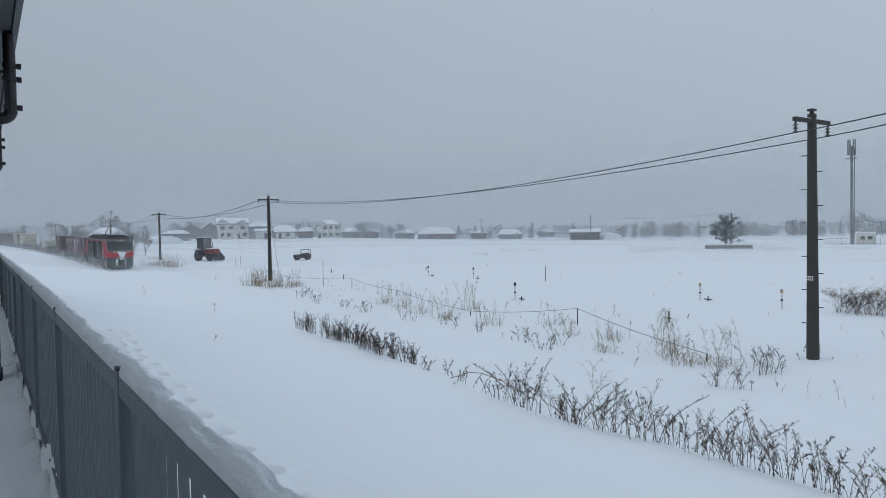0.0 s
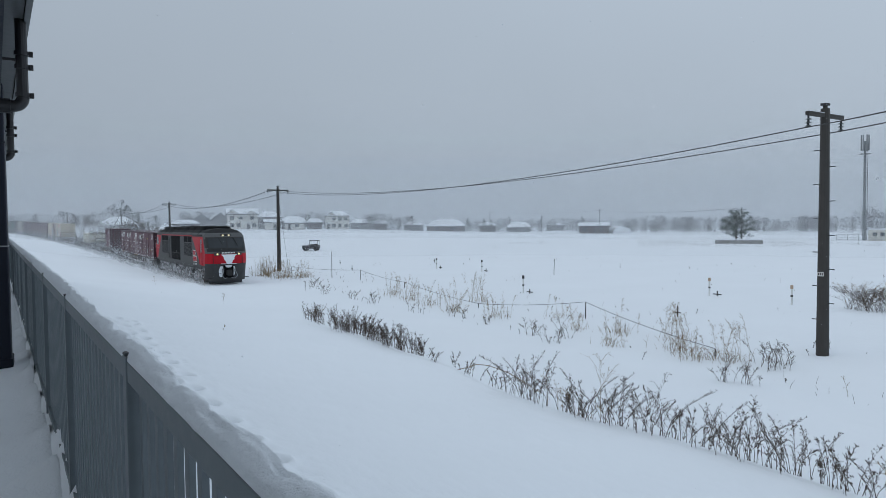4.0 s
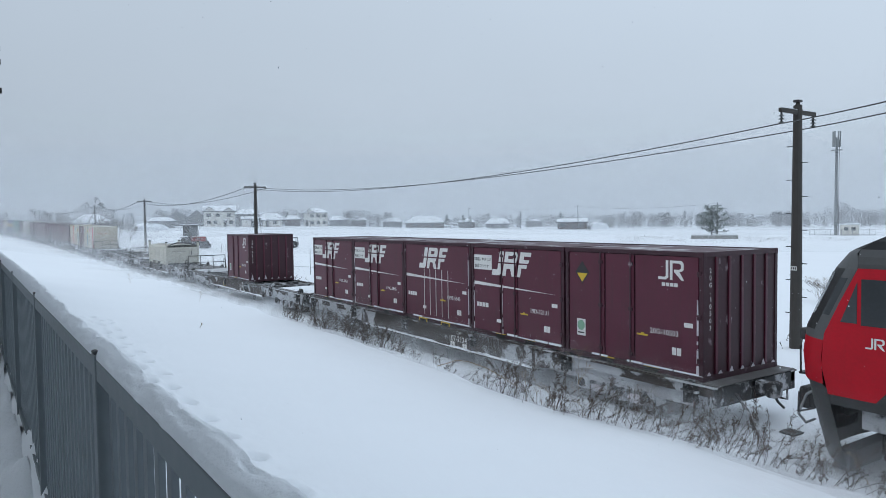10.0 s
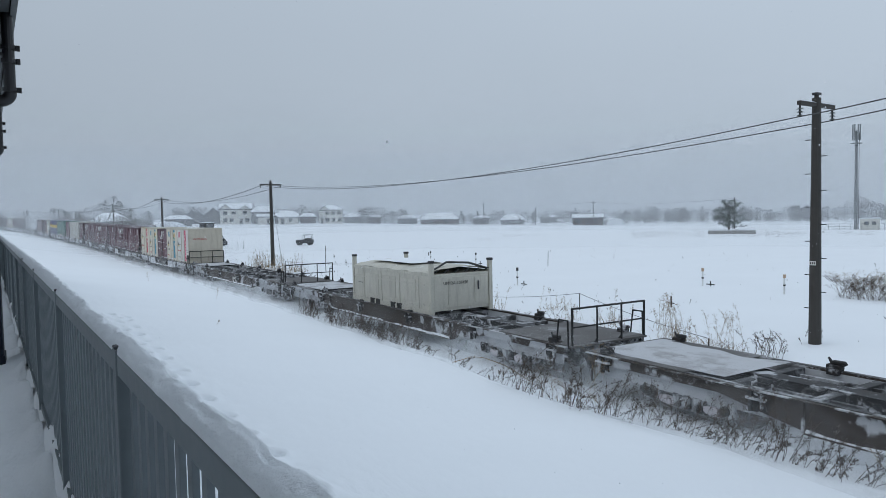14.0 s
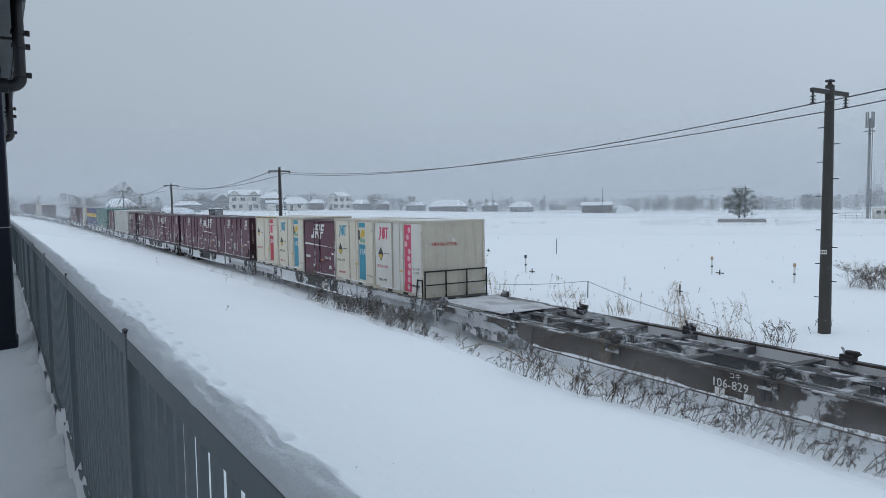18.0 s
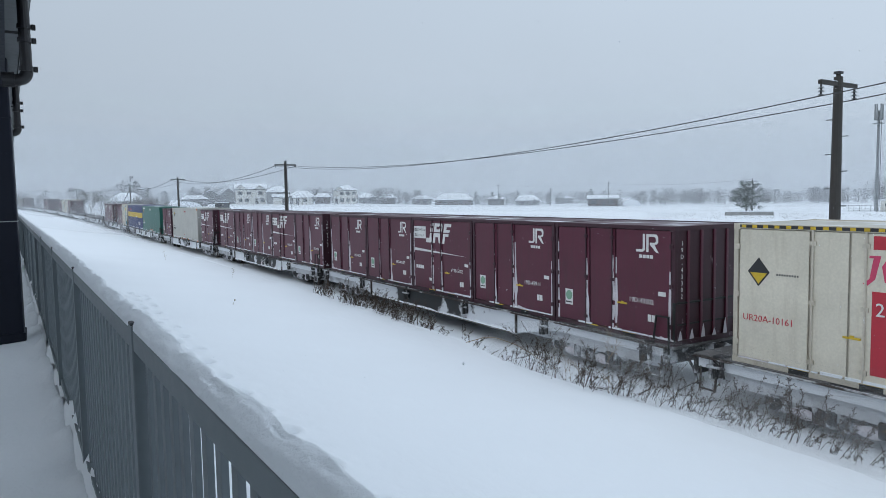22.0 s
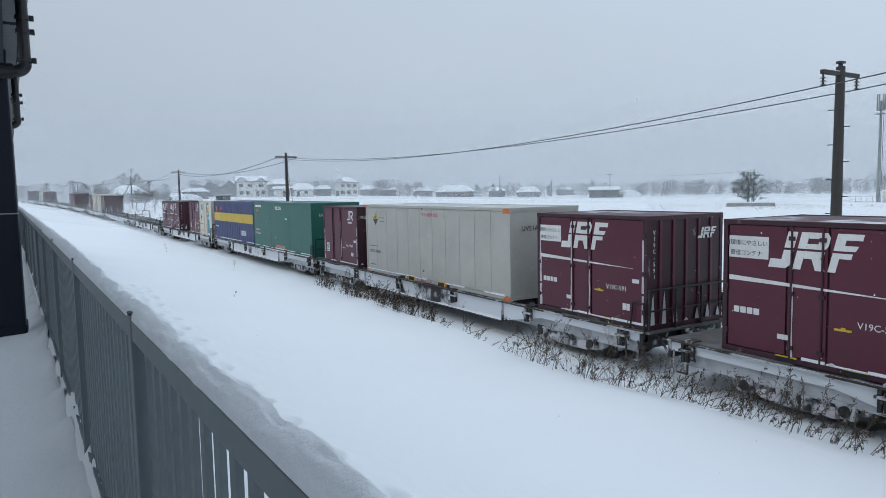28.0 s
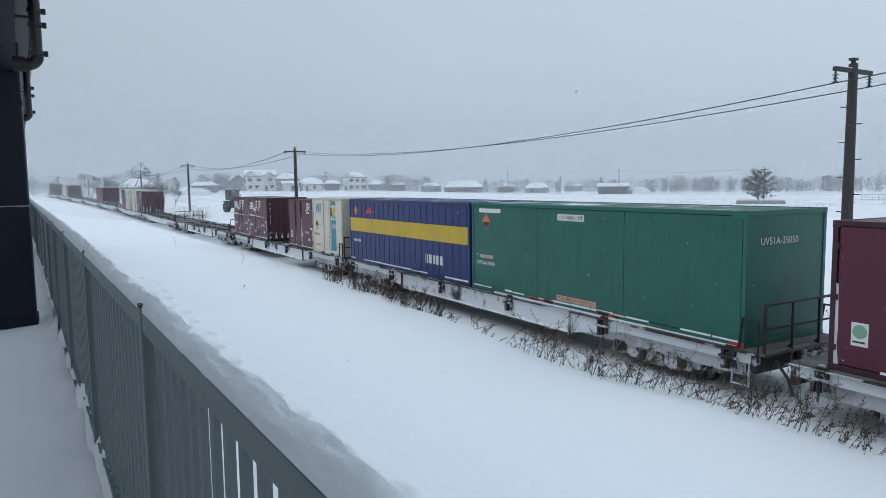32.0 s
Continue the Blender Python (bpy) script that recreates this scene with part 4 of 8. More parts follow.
def pair_mesh():
    if "pp" not in SIGN_PLATE:
        bm = prism(bmesh.new(), [(0, 0), (.10, 0), (.10, .15), (0, .15)], -0.002, 0)
        prism(bm, [(.115, 0), (.215, 0), (.215, .15), (.115, .15)], -0.002, 0)
        SIGN_PLATE["pp"] = mesh_of("data_plate", bm, M_MARK)
    return SIGN_PLATE["pp"]


def plate_pair(c, x, z, d):
    pair_mesh()
    part("data_plate", SIGN_PLATE["pp"], None, c, m=pose(x, -d - 0.002, z))


def write(c, text, size, x, z, d, material=M_MARK, name="lettering"):
    me, w = lettering(text, size, material)
    part(name, me, None, c, m=pose(x, -d - 0.002, z))


def write_end(c, text, size, y, z, L, material=M_MARK, down=False):
    if down:
        k = 0
        for ch in text:
            me, w = lettering(ch, size, material)
            part("lettering", me, None, c, m=pose(L + 0.004, y + (size * 0.5 - w) / 2, z - k * size * 1.05, 0, 0, 90))
            k += 1
    else:
        me, w = lettering(text, size, material)
        part("lettering", me, None, c, m=pose(L + 0.004, y, z, 0, 0, 90))


def maroon_jr(u, code="", eco=True, corrugated=False, level=False):
    L, W, H = 3.715, 2.45, 2.5
    d = W / 2
    c = shell("jr" + str(corrugated), L, W, H, M_MAROON, M_MAROON_FRAME, (1.22, 2.05), (1.10, 1.95), corrugated=corrugated)
    tagged(c, "maroon steel freight container with a white two-letter mark", "container", "freight containers")
    d2 = d - 0.012
    stick(c, 2.66, 1.93, -d2 - 0.002, mark("jr", 0.62, M_MARK), "company_mark", "white painted mark")
    part("mark_bar", MARK_BAR["m"], None, c, m=pose(2.75, -d2 - 0.002, 1.80))
    if code:
        write(c, code, 0.155, 2.45, 0.82, d2)
        write_end(c, code, 0.19 if level else 0.13, -d + (0.08 if level else 0.16), 2.0 if level else 2.1, L + 0.012, down=not level)
    stick(c, 3.28, 1.03, -d2 - 0.002, TAG["m"], "tag_plate")
    if eco:
        eco_sticker(c, 0.36, 0.50, d2)
    plate_pair(c, 3.0, 0.45, d2)
    part("label_holder", HOLDER["m"], None, c, m=pose(2.12, -d2 - 0.003, 0.74))
    frost(c, L, d2, H, (1.10, 1.95, 2.06), 0.3 if u > -30 else 1.0, u)
    place_on(c, u)
    return c


def maroon_jrf(u, code="", sign=True, ribbed=False):
    L, W, H = 3.715, 2.45, 2.5
    d = W / 2 - 0.012
    c = shell("jrf_ribbed", L, W, H, M_MAROON, M_MAROON_FRAME, (), ()) if ribbed else shell("jrf", L, W, H, M_MAROON, M_MAROON_FRAME, (1.28, 2.0), (1.36, 1.9))
    for k in range(5 if ribbed else 0):
        part("pressed_rib", boxed(1.22 + k * 0.33, 1.235 + k * 0.33, -d - 0.012, -d, 0.25, 1.66), M_MARK, c, "thin white strip along a pressed rib")
    for x in ((0.92, 2.18) if ribbed else ()):
        part("pocket_frame", boxed(x, x + 0.46, -d - 0.03, -d - 0.008, 0.0, 0.13), M_YELLOW, c, "yellow fork pocket frame")
        # black box in place of the shaded opening
        part("pocket_hole", boxed(x + 0.05, x + 0.41, -d - 0.034, -d - 0.029, 0.0, 0.09), M_BLACK, c)
    tagged(c, "maroon steel freight container with white mark and wedge stripe", "container", "freight containers")
    stick(c, 0.92, 1.68, -d - 0.002, mark("jrf", 1.6, M_MARK), "company_mark", "large white painted mark")
    part("wedge_stripe", STRIPE["m"], None, c, "white wedge stripe", m=pose(0, -d - 0.002, 0))
    part("mark_bar", MARK_BAR["l"], None, c, m=pose(0.24, -d - 0.002, 0.78))
    if sign:
        s = part("slogan_plate", SLOGAN["m"], None, c, "white plate with a two-line slogan", m=pose(0.12, -d - 0.002, 1.80))
        for i, row in enumerate(("環境にやさしい", "鉄道コンテナ")):
            me, w = lettering(row, 0.108, M_DARKMARK)
            part("lettering", me, None, s, m=pose(0.03, -0.003, 0.24 - i * 0.185))
    if code:
        write(c, code, 0.155, 2.48, 0.82, d)
        write_end(c, code, 0.13, -d + 0.16, 2.1, L, down=True)
    stick(c, 3.28, 1.03, -d - 0.002, TAG["m"], "tag_plate")
    plate_pair(c, 3.0, 0.40, d)
    stick(c, 1.12, 0.42, -d - 0.002, TAG["m"], "tag_plate")
    part("label_holder", HOLDER["m"], None, c, m=pose(2.12, -d - 0.003, 0.74))
    frost(c, L, d, H, () if ribbed else (1.36, 1.9, 1.29), 0.3 if u > -30 else 0.95, u)
    stick(c, 0, 0, 0, mark("jrf", 0.62, M_MARK), "end_mark").matrix_basis = pose(L + 0.014, 0.35, 1.95, 0, 0, 90)
    place_on(c, u)
    return c


SLOGAN = {"m": mesh_of("slogan_plate", prism(bmesh.new(), [(0, 0), (0.80, 0), (0.80, 0.40), (0, 0.40)], -0.002, 0), M_MARK)}
STRIPE = {"m": mesh_of("wedge_stripe", prism(bmesh.new(), [(0.13, 1.38), (3.42, 1.34), (0.13, 1.47)], -0.002, 0), M_MARK)}
MARK_BAR = {"m": mesh_of("mark_bar", bars(4, 0.38, 0.07, 0.2), M_MARK), "l": mesh_of("mark_bar", bars(4, 0.52, 0.115, 0.2), M_MARK)}
TAG = {"m": mesh_of("tag_plate", prism(bmesh.new(), [(0, 0), (.2, 0), (.2, .09), (0, .09)], -0.002, 0), M_MARK)}
HOLDER = {"m": mesh_of("label_holder", prism(bmesh.new(), [(0, 0), (.28, 0), (.28, .035), (.18, .035), (.18, .06), (.11, .06), (.11, .035), (0, .035)], -0.012, 0), M_YELLOW)}
TRIANGLE = {"m": mesh_of("hazard_lozenge", prism(bmesh.new(), [(-.06, .19), (.155, -.07), (.37, .19), (.155, .45)], -0.002, 0), M_DARKMARK),
            "y": mesh_of("lozenge_half", prism(bmesh.new(), [(-.01, .175), (.155, -.025), (.32, .175)], -0.002, 0), M_YELLOW)}


def lozenge(c, x, z, d, yellow=True):
    s = part("hazard_lozenge", TRIANGLE["m"], None, c, "black lozenge with a yellow lower half", m=pose(x, -d - 0.002, z))
    if yellow:
        part("lozenge_half", TRIANGLE["y"], None, s, m=pose(0, -0.003, 0))


def cream_box(u, style, code=""):
    L, W, H = 3.715, 2.49, 2.6
    d = W / 2 - 0.012
    pink = style == "pink"
    wall = M_REEFER if pink else M_CREAM
    c = shell("cream", L, W, H, wall, M_CREAM_FRAME, (1.55, 2.05) if pink else (1.45, 2.1), (1.5, 2.35), ribs=0 if pink else 4)
    tagged(c, {"pink": "white refrigerated container with a pink blossom stripe", "teal": "cream freight container with a teal stripe and fruit picture",
               "red": "cream freight container with a red stripe"}[style], "container", "freight containers")
    def flat(name, x0, x1, z0, z1, m, lab=""):
        return part(name, prism(bmesh.new(), [(x0, z0), (x1, z0), (x1, z1), (x0, z1)], -d - 0.003, -d - 0.001), m, c, lab)
    ink = M_PINK if pink else (M_TEAL if style == "teal" else M_PINK)
    if style == "red":
        lozenge(c, 0.35, 1.55, d)
        stick(c, 2.30, 1.75, -d - 0.002, mark("script", 0.78, M_PINK), "company_mark")
        flat("stripe", 2.45, 2.98, 2.25, 2.46, M_REDMARK, "red stripe")
        st = flat("stripe", 2.45, 2.98, 0.28, 1.6, M_REDMARK, "red stripe")
        write(c, "20A", 0.3, 2.5, 1.22, d + 0.004)
        write(c, code, 0.17, 0.2, 0.84, d, M_REDMARK)
        part("mark_bar", DARK_BAR["m"], None, c, m=pose(0.85, -d - 0.002, 1.7))
        part("warning_band", boxed(0.12, L - 0.12, -d - 0.016, -d - 0.011, H - 0.075, H - 0.02), M_DARKMARK, c, "black band with yellow blocks")
        for k in range(16):
            part("warning_block", boxed(0.16 + k * 0.215, 0.25 + k * 0.215, -d - 0.019, -d - 0.015, H - 0.073, H - 0.022), M_YELLOW, c)
    else:
        stick(c, 0.38, 1.90, -d - 0.002, mark("script", 0.82, ink), "company_mark")
        lozenge(c, 0.42, 1.15, d)
        part("mark_bar", MARK_BAR["m"], None, c, m=pose(0.82, -d - 0.002, 1.36)).data = DARK_BAR["m"]
        write(c, code, 0.16, 0.22, 0.84, d, M_REDMARK if pink else M_DARKMARK)
        write(c, "下部吊上げ禁止", 0.105, 0.32, 0.36, d, M_REDMARK if not pink else M_DARKMARK)
        if pink:
            st = flat("stripe", 2.42, 2.90, 0.16, 2.46, M_PINK, "pink stripe with pale blossoms")
            random.seed(5)
            for i in range(9):
                bm = bmesh.new()
                for k in range(5):
                    a = k * 2 * math.pi / 5 + i
                    prism(bm, [(0.055 * math.cos(a) + 0.05 * math.cos(b), 0.055 * math.sin(a) + 0.05 * math.sin(b)) for b in [j * math.pi / 4 for j in range(8)]], -0.001, 0)
                part("blossom", bm, M_PETAL, st, m=pose(2.53 + 0.26 * random.random(), -d - 0.004 - 0.001 * (i % 3), 0.32 + i * 0.245))
            write(c, "ラッシング", 0.095, 2.98, 0.93, d, M_DARKMARK)
            write(c, "リング付", 0.095, 3.02, 0.80, d, M_DARKMARK)
            write(c, "日本貨物鉄道輸送用", 0.085, 2.72, 0.36, d + 0.005, M_DARKMARK)
            write_end(c, code, 0.17, -0.9, 1.75, L, M_REDMARK)
        else:
            flat("stripe", 2.42, 2.98, 2.28, 2.46, M_TEAL, "teal stripe")
            flat("stripe", 2.42, 2.98, 0.24, 1.62, M_TEAL, "teal stripe")
            write(c, "19A", 0.34, 2.46, 1.22, d + 0.004)
            for i, (x, z, r, m) in enumerate(((2.42, 2.08, .10, M_BROWN), (2.40, 1.90, .12, M_DARKMARK), (2.62, 1.80, .12, M_LEAFMARK), (2.86, 1.76, .10, M_LEAFMARK), (2.80, 2.06, .15, M_YELLOW), (2.66, 1.98, .1, M_YELLOW))):
                part("fruit_patch", prism(bmesh.new(), [(x + r * math.cos(a), z + r * math.sin(a)) for a in [k * math.pi / 8 for k in range(16)]], -d - 0.004 - 0.001 * i, -d - 0.001), m, c)
            part("mark_bar", DARK_BAR["m"], None, c, m=pose(3.08, -d - 0.002, 0.42))
    part("label_holder", HOLDER["m"], None, c, m=pose(2.02, -d - 0.003, 0.80))
    frost(c, L, d, H, (1.5, 2.35), 0.3, u)
    place_on(c, u)
    return c


DARK_BAR = {"m": mesh_of("mark_bar", bars(9, 0.4, 0.034, 0.9), M_DARKMARK), "t": mesh_of("mark_bar", bars(14, 0.75, 0.03, 0.9), M_DARKMARK), "w": mesh_of("mark_bar", bars(9, 0.75, 0.1), M_MARK), "r": mesh_of("mark_bar", bars(9, 0.75, 0.1), M_REDMARK)}


M_NOTICE = paint("pale_notice_paint", (0.5, 0.36, 0.26), 0.6, 0.0, 0.3, (0.2, 0.15, 0.12))


def long_box(u, style, code):
    L, W, H = 9.41, 2.49, 2.605
    d = W / 2 - 0.012
    wall = {"white": M_WHITE_BOX, "green": M_GREEN, "blue": M_BLUE}[style]
    c = shell("31", L, W, H, wall, wall, tuple(np.linspace(0.1, 9.31, 12)[1:-1]) if style == "white" else (3.2, 6.3), (), ribs=0 if style != "blue" else 6)
    tagged(c, {"white": "long white smooth-sided freight container with orange corner plates", "green": "long dark green freight container with white codes",
               "blue": "long navy blue freight container with a broad yellow band"}[style], "container", "freight containers")
    if style != "blue":
        write(c, code, 0.165, 0.26, 0.78, d, M_MARK if style == "green" else M_DARKMARK)
        write_end(c, code, 0.2, -0.85, 1.95, L, M_MARK if style == "green" else M_DARKMARK)
        if style == "white":
            write(c, "リフト取扱い注意", 0.135, 4.42, 2.26, d, M_REDMARK)
            write(c, "空コン専用フォークポケット", 0.10, 4.02, 0.035, W / 2 + 0.001, M_REDMARK)
            part("hazard_lozenge", prism(bmesh.new(), [(.62, 2.06), (.84, 1.83), (1.06, 2.06), (.84, 2.29)], -d - 0.004, -d), M_DARKMARK, c, "black and orange lozenge")
            part("lozenge_half", prism(bmesh.new(), [(.64, 2.07), (1.04, 2.07), (.84, 2.27)], -d - 0.006, -d), M_YELLOW, c)
            write(c, "HL", 0.14, 0.755, 2.09, d + 0.006, M_DARKMARK)
            for k, z in enumerate((2.10, 1.96)):
                part("mark_bar", DARK_BAR["m"], None, c, m=pose(1.2, -d - 0.002, z))
            part("mark_bar", DARK_BAR["t"], None, c, m=pose(0.27, -d - 0.002, 1.02))
            part("mark_bar", DARK_BAR["m"], None, c, m=pose(0.36, -d - 0.002, 0.30))
            for x, z in ((4.45, 2.46), (4.48, 0.38), (2.0, 0.06)):
                part("red_dot", boxed(x, x + 0.06, -W / 2 - 0.004, -d, z, z + 0.06), M_REDMARK, c)
            for z0, z1 in ((0.0, 0.13), (H - 0.14, H - 0.02)):
                part("corner_plate", boxed(-0.003, 0.12, -W / 2 - 0.008, -W / 2 + 0.002, z0, z1), M_ORANGE, c)
        else:
            s = part("notice_plate", prism(bmesh.new(), [(4.0, 2.22), (4.98, 2.22), (4.98, 2.38), (4.0, 2.38)], -d - 0.004, -d), M_MARK, c, "white notice plate")
            me, k = lettering("リフト取扱い注意", 0.115, M_DARKMARK)
            part("lettering", me, None, s, m=pose(4.03, -d - 0.006, 2.26))
            s = part("notice_plate", prism(bmesh.new(), [(3.98, .19), (5.42, .19), (5.42, .33), (3.98, .33)], -d - 0.004, -d), M_NOTICE, c, "pale orange notice plate")
            me, k = lettering("空コン専用フォークポケット", 0.105, M_REDMARK)
            part("lettering", me, None, s, m=pose(4.02, -d - 0.006, 0.225))
            part("hazard_lozenge", prism(bmesh.new(), [(.55, 2.06), (.77, 1.83), (.99, 2.06), (.77, 2.29)], -d - 0.004, -d), M_ORANGE, c, "orange lozenge")
            part("lozenge_half", prism(bmesh.new(), [(.58, 2.05), (.77, 1.85), (.96, 2.05)], -d - 0.006, -d), M_DARKMARK, c)
            part("notice_plate", prism(bmesh.new(), [(.42, .98), (1.1, .98), (1.1, 1.08), (.42, 1.08)], -d - 0.004, -d), M_NOTICE, c)
        part("corner_plate", boxed(L - 0.32, L + 0.003, -W / 2 - 0.008, -W / 2 + 0.002, H - 0.16, H - 0.02), M_ORANGE if style == "white" else M_GREEN, c)
        part("corner_plate", boxed(L - 0.32, L + 0.003, -W / 2 - 0.008, -W / 2 + 0.002, 0.0, 0.13), M_ORANGE if style == "white" else M_REDMARK, c)
        for x in (3.5, 5.5):
            part("pocket_frame", boxed(x - 0.04, x + 0.41, -W / 2 - 0.012, -W / 2, 0.0, 0.16), M_YELLOW if style == "white" else M_REDMARK, c)
            part("pocket_tag", boxed(*((x - 0.14, x - 0.045) if x < 5 else (x + 0.415, x + 0.51)), -W / 2 - 0.012, -W / 2, 0.02, 0.13), M_ORANGE if style == "white" else M_REDMARK, c)
            # the shaded opening is a solid black box
            part("pocket_hole", boxed(x, x + 0.36, -W / 2 - 0.016, -W / 2 - 0.011, 0.02, 0.14), M_BLACK, c)
        if style == "green":
            part("slogan_plate", prism(bmesh.new(), [(.4, 2.32), (1.5, 2.32), (1.5, 2.44), (.4, 2.44)], -d - 0.003, -d), M_MARK, c)
            part("lower_snow", boxed(1.2, L - 0.15, -W / 2 - 0.02, -W / 2 - 0.006, 0.005, 0.06), M_SNOW_LUMP, c)
    else:
        part("yellow_band", prism(bmesh.new(), [(0.1, 1.28), (L - 0.1, 1.28), (L - 0.1, 1.83), (0.1, 1.83)], -W / 2 - 0.003, -W / 2 - 0.001), M_YELLOW, c, "broad yellow band")
        part("company_bars", bars(5, 1.15, 0.3), M_MARK, c, m=pose(6.6, -d - 0.002, 0.50))
        part("hazard_lozenge", prism(bmesh.new(), [(.5, 2.12), (.69, 1.92), (.88, 2.12), (.69, 2.32)], -d - 0.014, -d), M_ORANGE, c, "orange lozenge")
        part("emblem", prism(bmesh.new(), [(1.5, 1.98), (1.95, 2.06), (2.35, 2.04), (2.15, 2.3), (1.9, 2.2)], -d - 0.014, -d), M_REDMARK, c, "red emblem patch")
        part("mark_bar", DARK_BAR["w"], None, c, m=pose(0.35, -d - 0.002, 0.85))
        k = 0.35
        bm = bmesh.new()
        while k < L - 0.2:
            box(bm, k, k + 0.06, -W / 2 + 0.002, -W / 2 + 0.012, 0.2, H - 0.14)
            k += 0.42
        part("side_ribs", bm, M_BLUE, c)
    place_on(c, u)
    return c


def hopper_box(u):
    """A low grey box with end posts and a tarpaulin roof."""
    L, W, H = 5.9, 2.45, 1.55
    d = W / 2
    c = new("freight_container")
    tagged(c, "low pale grey open-top container under a sagging sheet", "container", "freight containers")
    bm = boxed(0.05, L - 0.05, -d + 0.03, d - 0.03, 0.1, H - 0.25, bevel=0.02)
    part("body", bm, M_GREY_BOX, c)
    for x in (0, L - 0.14):
        for s in (-1, 1):
            part("corner_post", boxed(x, x + 0.14, *sorted((s * d, s * (d - 0.14))), 0, H + 0.12, bevel=0.015), M_GREY_BOX, c)
            part("post_head", boxed(x - 0.01, x + 0.15, *sorted((s * (d + .01), s * (d - 0.15))), H + 0.12, H + 0.2, bevel=0.01), M_DARKSTEEL, c)
    part("side_rail", boxed(0.144, L - 0.144, -d, -d + 0.06, 0.02, 0.16), M_GREY_BOX, c)
    part("side_rail", boxed(0.144, L - 0.144, d - 0.06, d, 0.02, 0.16), M_GREY_BOX, c)
    part("top_rail", boxed(0.144, L - 0.144, -d + 0.01, -d + 0.08, H - 0.3, H - 0.2, bevel=0.01), M_GREY_BOX, c)
    part("top_rail", boxed(0.144, L - 0.144, d - 0.08, d - 0.01, H - 0.3, H - 0.2, bevel=0.01), M_GREY_BOX, c)
    rows = []
    for i in range(25):
        x = 0.15 + (L - 0.3) * i / 24
        rows.append([(x, y, H - 0.2 + 0.16 * (1 - abs(y / d) ** 3) + 0.05 * noise.noise(Vector((x * 2, y * 2, 4)))) for y in np.linspace(-d + 0.03, d - 0.03, 11)])
    part("sheet", grid_faces(bmesh.new(), rows), M_GREY_BOX, c, "pale weathered sheet", smooth=True)
    for x in (1.2, 2.5, 3.9):
        part("side_panel", boxed(x, x + 1.0, -d + 0.012, -d + 0.032, 0.35, H - 0.45, bevel=0.01), M_GREY_BOX, c)
    for x in (0.9, 2.32, 3.68, 4.98):
        part("side_rib", prism(bmesh.new(), [(x, 0.16), (x + 0.16, 0.16), (x + 0.10, H - 0.32), (x + 0.03, H - 0.32)], -d + 0.005, -d + 0.03), M_GREY_BOX, c)
    part("waist_rail", boxed(0.144, L - 0.144, -d + 0.008, -d + 0.03, H - 0.62, H - 0.56, bevel=0.006), M_GREY_BOX, c)
    for z in (0.62, 0.78):
        part("mark_bar", DARK_BAR["t"], None, c, m=pose(4.0, -d + 0.026, z))
    part("sheet_fold", tubes([(L - 0.2, -d + 0.12, H - 0.16), (L - 0.5, -0.3, H + 0.10), (L - 0.35, 0.5, H + 0.05), (L - 0.16, d - 0.1, H - 0.16)], 0.035, 8), M_DARKSTEEL, c, "dark folded edge of the sheet")
    for y in (-0.5, 0.55):
        part("end_post", boxed(L - 0.06, L - 0.012, y - 0.05, y + 0.05, 0.3, H - 0.42, bevel=0.008), M_GREY_BOX, c)
    part("latch", boxed(L - 0.03, L - 0.008, 0.62, 0.68, 0.72, 1.02, bevel=0.006), M_DARKSTEEL, c)
    part("sheet_snow", grid_faces(bmesh.new(), [[(x, y, H - 0.01 + 0.03 * (1 - abs(y / d) ** 2) + 0.02 * noise.noise(Vector((x * 3, y * 3, 8)))) for y in np.linspace(-0.75, 0.8, 7)] for x in np.linspace(0.9, 3.9, 14)]), M_SNOW_LUMP, c, smooth=True)
    for i in range(6):
        part("sheet_rib", tubes([(L - 0.16, -d + 0.2 + i * 0.4, H - 0.22), (L - 0.02, -d + 0.3 + i * 0.4, H - 0.12)], 0.02, 6), M_DARKSTEEL, c)
    part("end_panel", boxed(L - 0.055, L - 0.03, -d + 0.16, d - 0.16, 0.2, H - 0.35, bevel=0.01), M_GREY_BOX, c)
    for x in (1.55, 2.0, 3.15, 3.6):
        # solid black boxes painted as the shaded pocket openings
        part("fork_pocket", boxed(x, x + 0.34, -d - 0.004, -d + 0.05, 0.02, 0.2), M_BLACK, c)
    write_end(c, "UM12A-105450", 0.15, -0.75, 0.95, L, M_DARKMARK)
    part("mark_bar", DARK_BAR["m"], None, c, m=pose(0.5, -d + 0.026, 0.7))
    place_on(c, u)
    return c


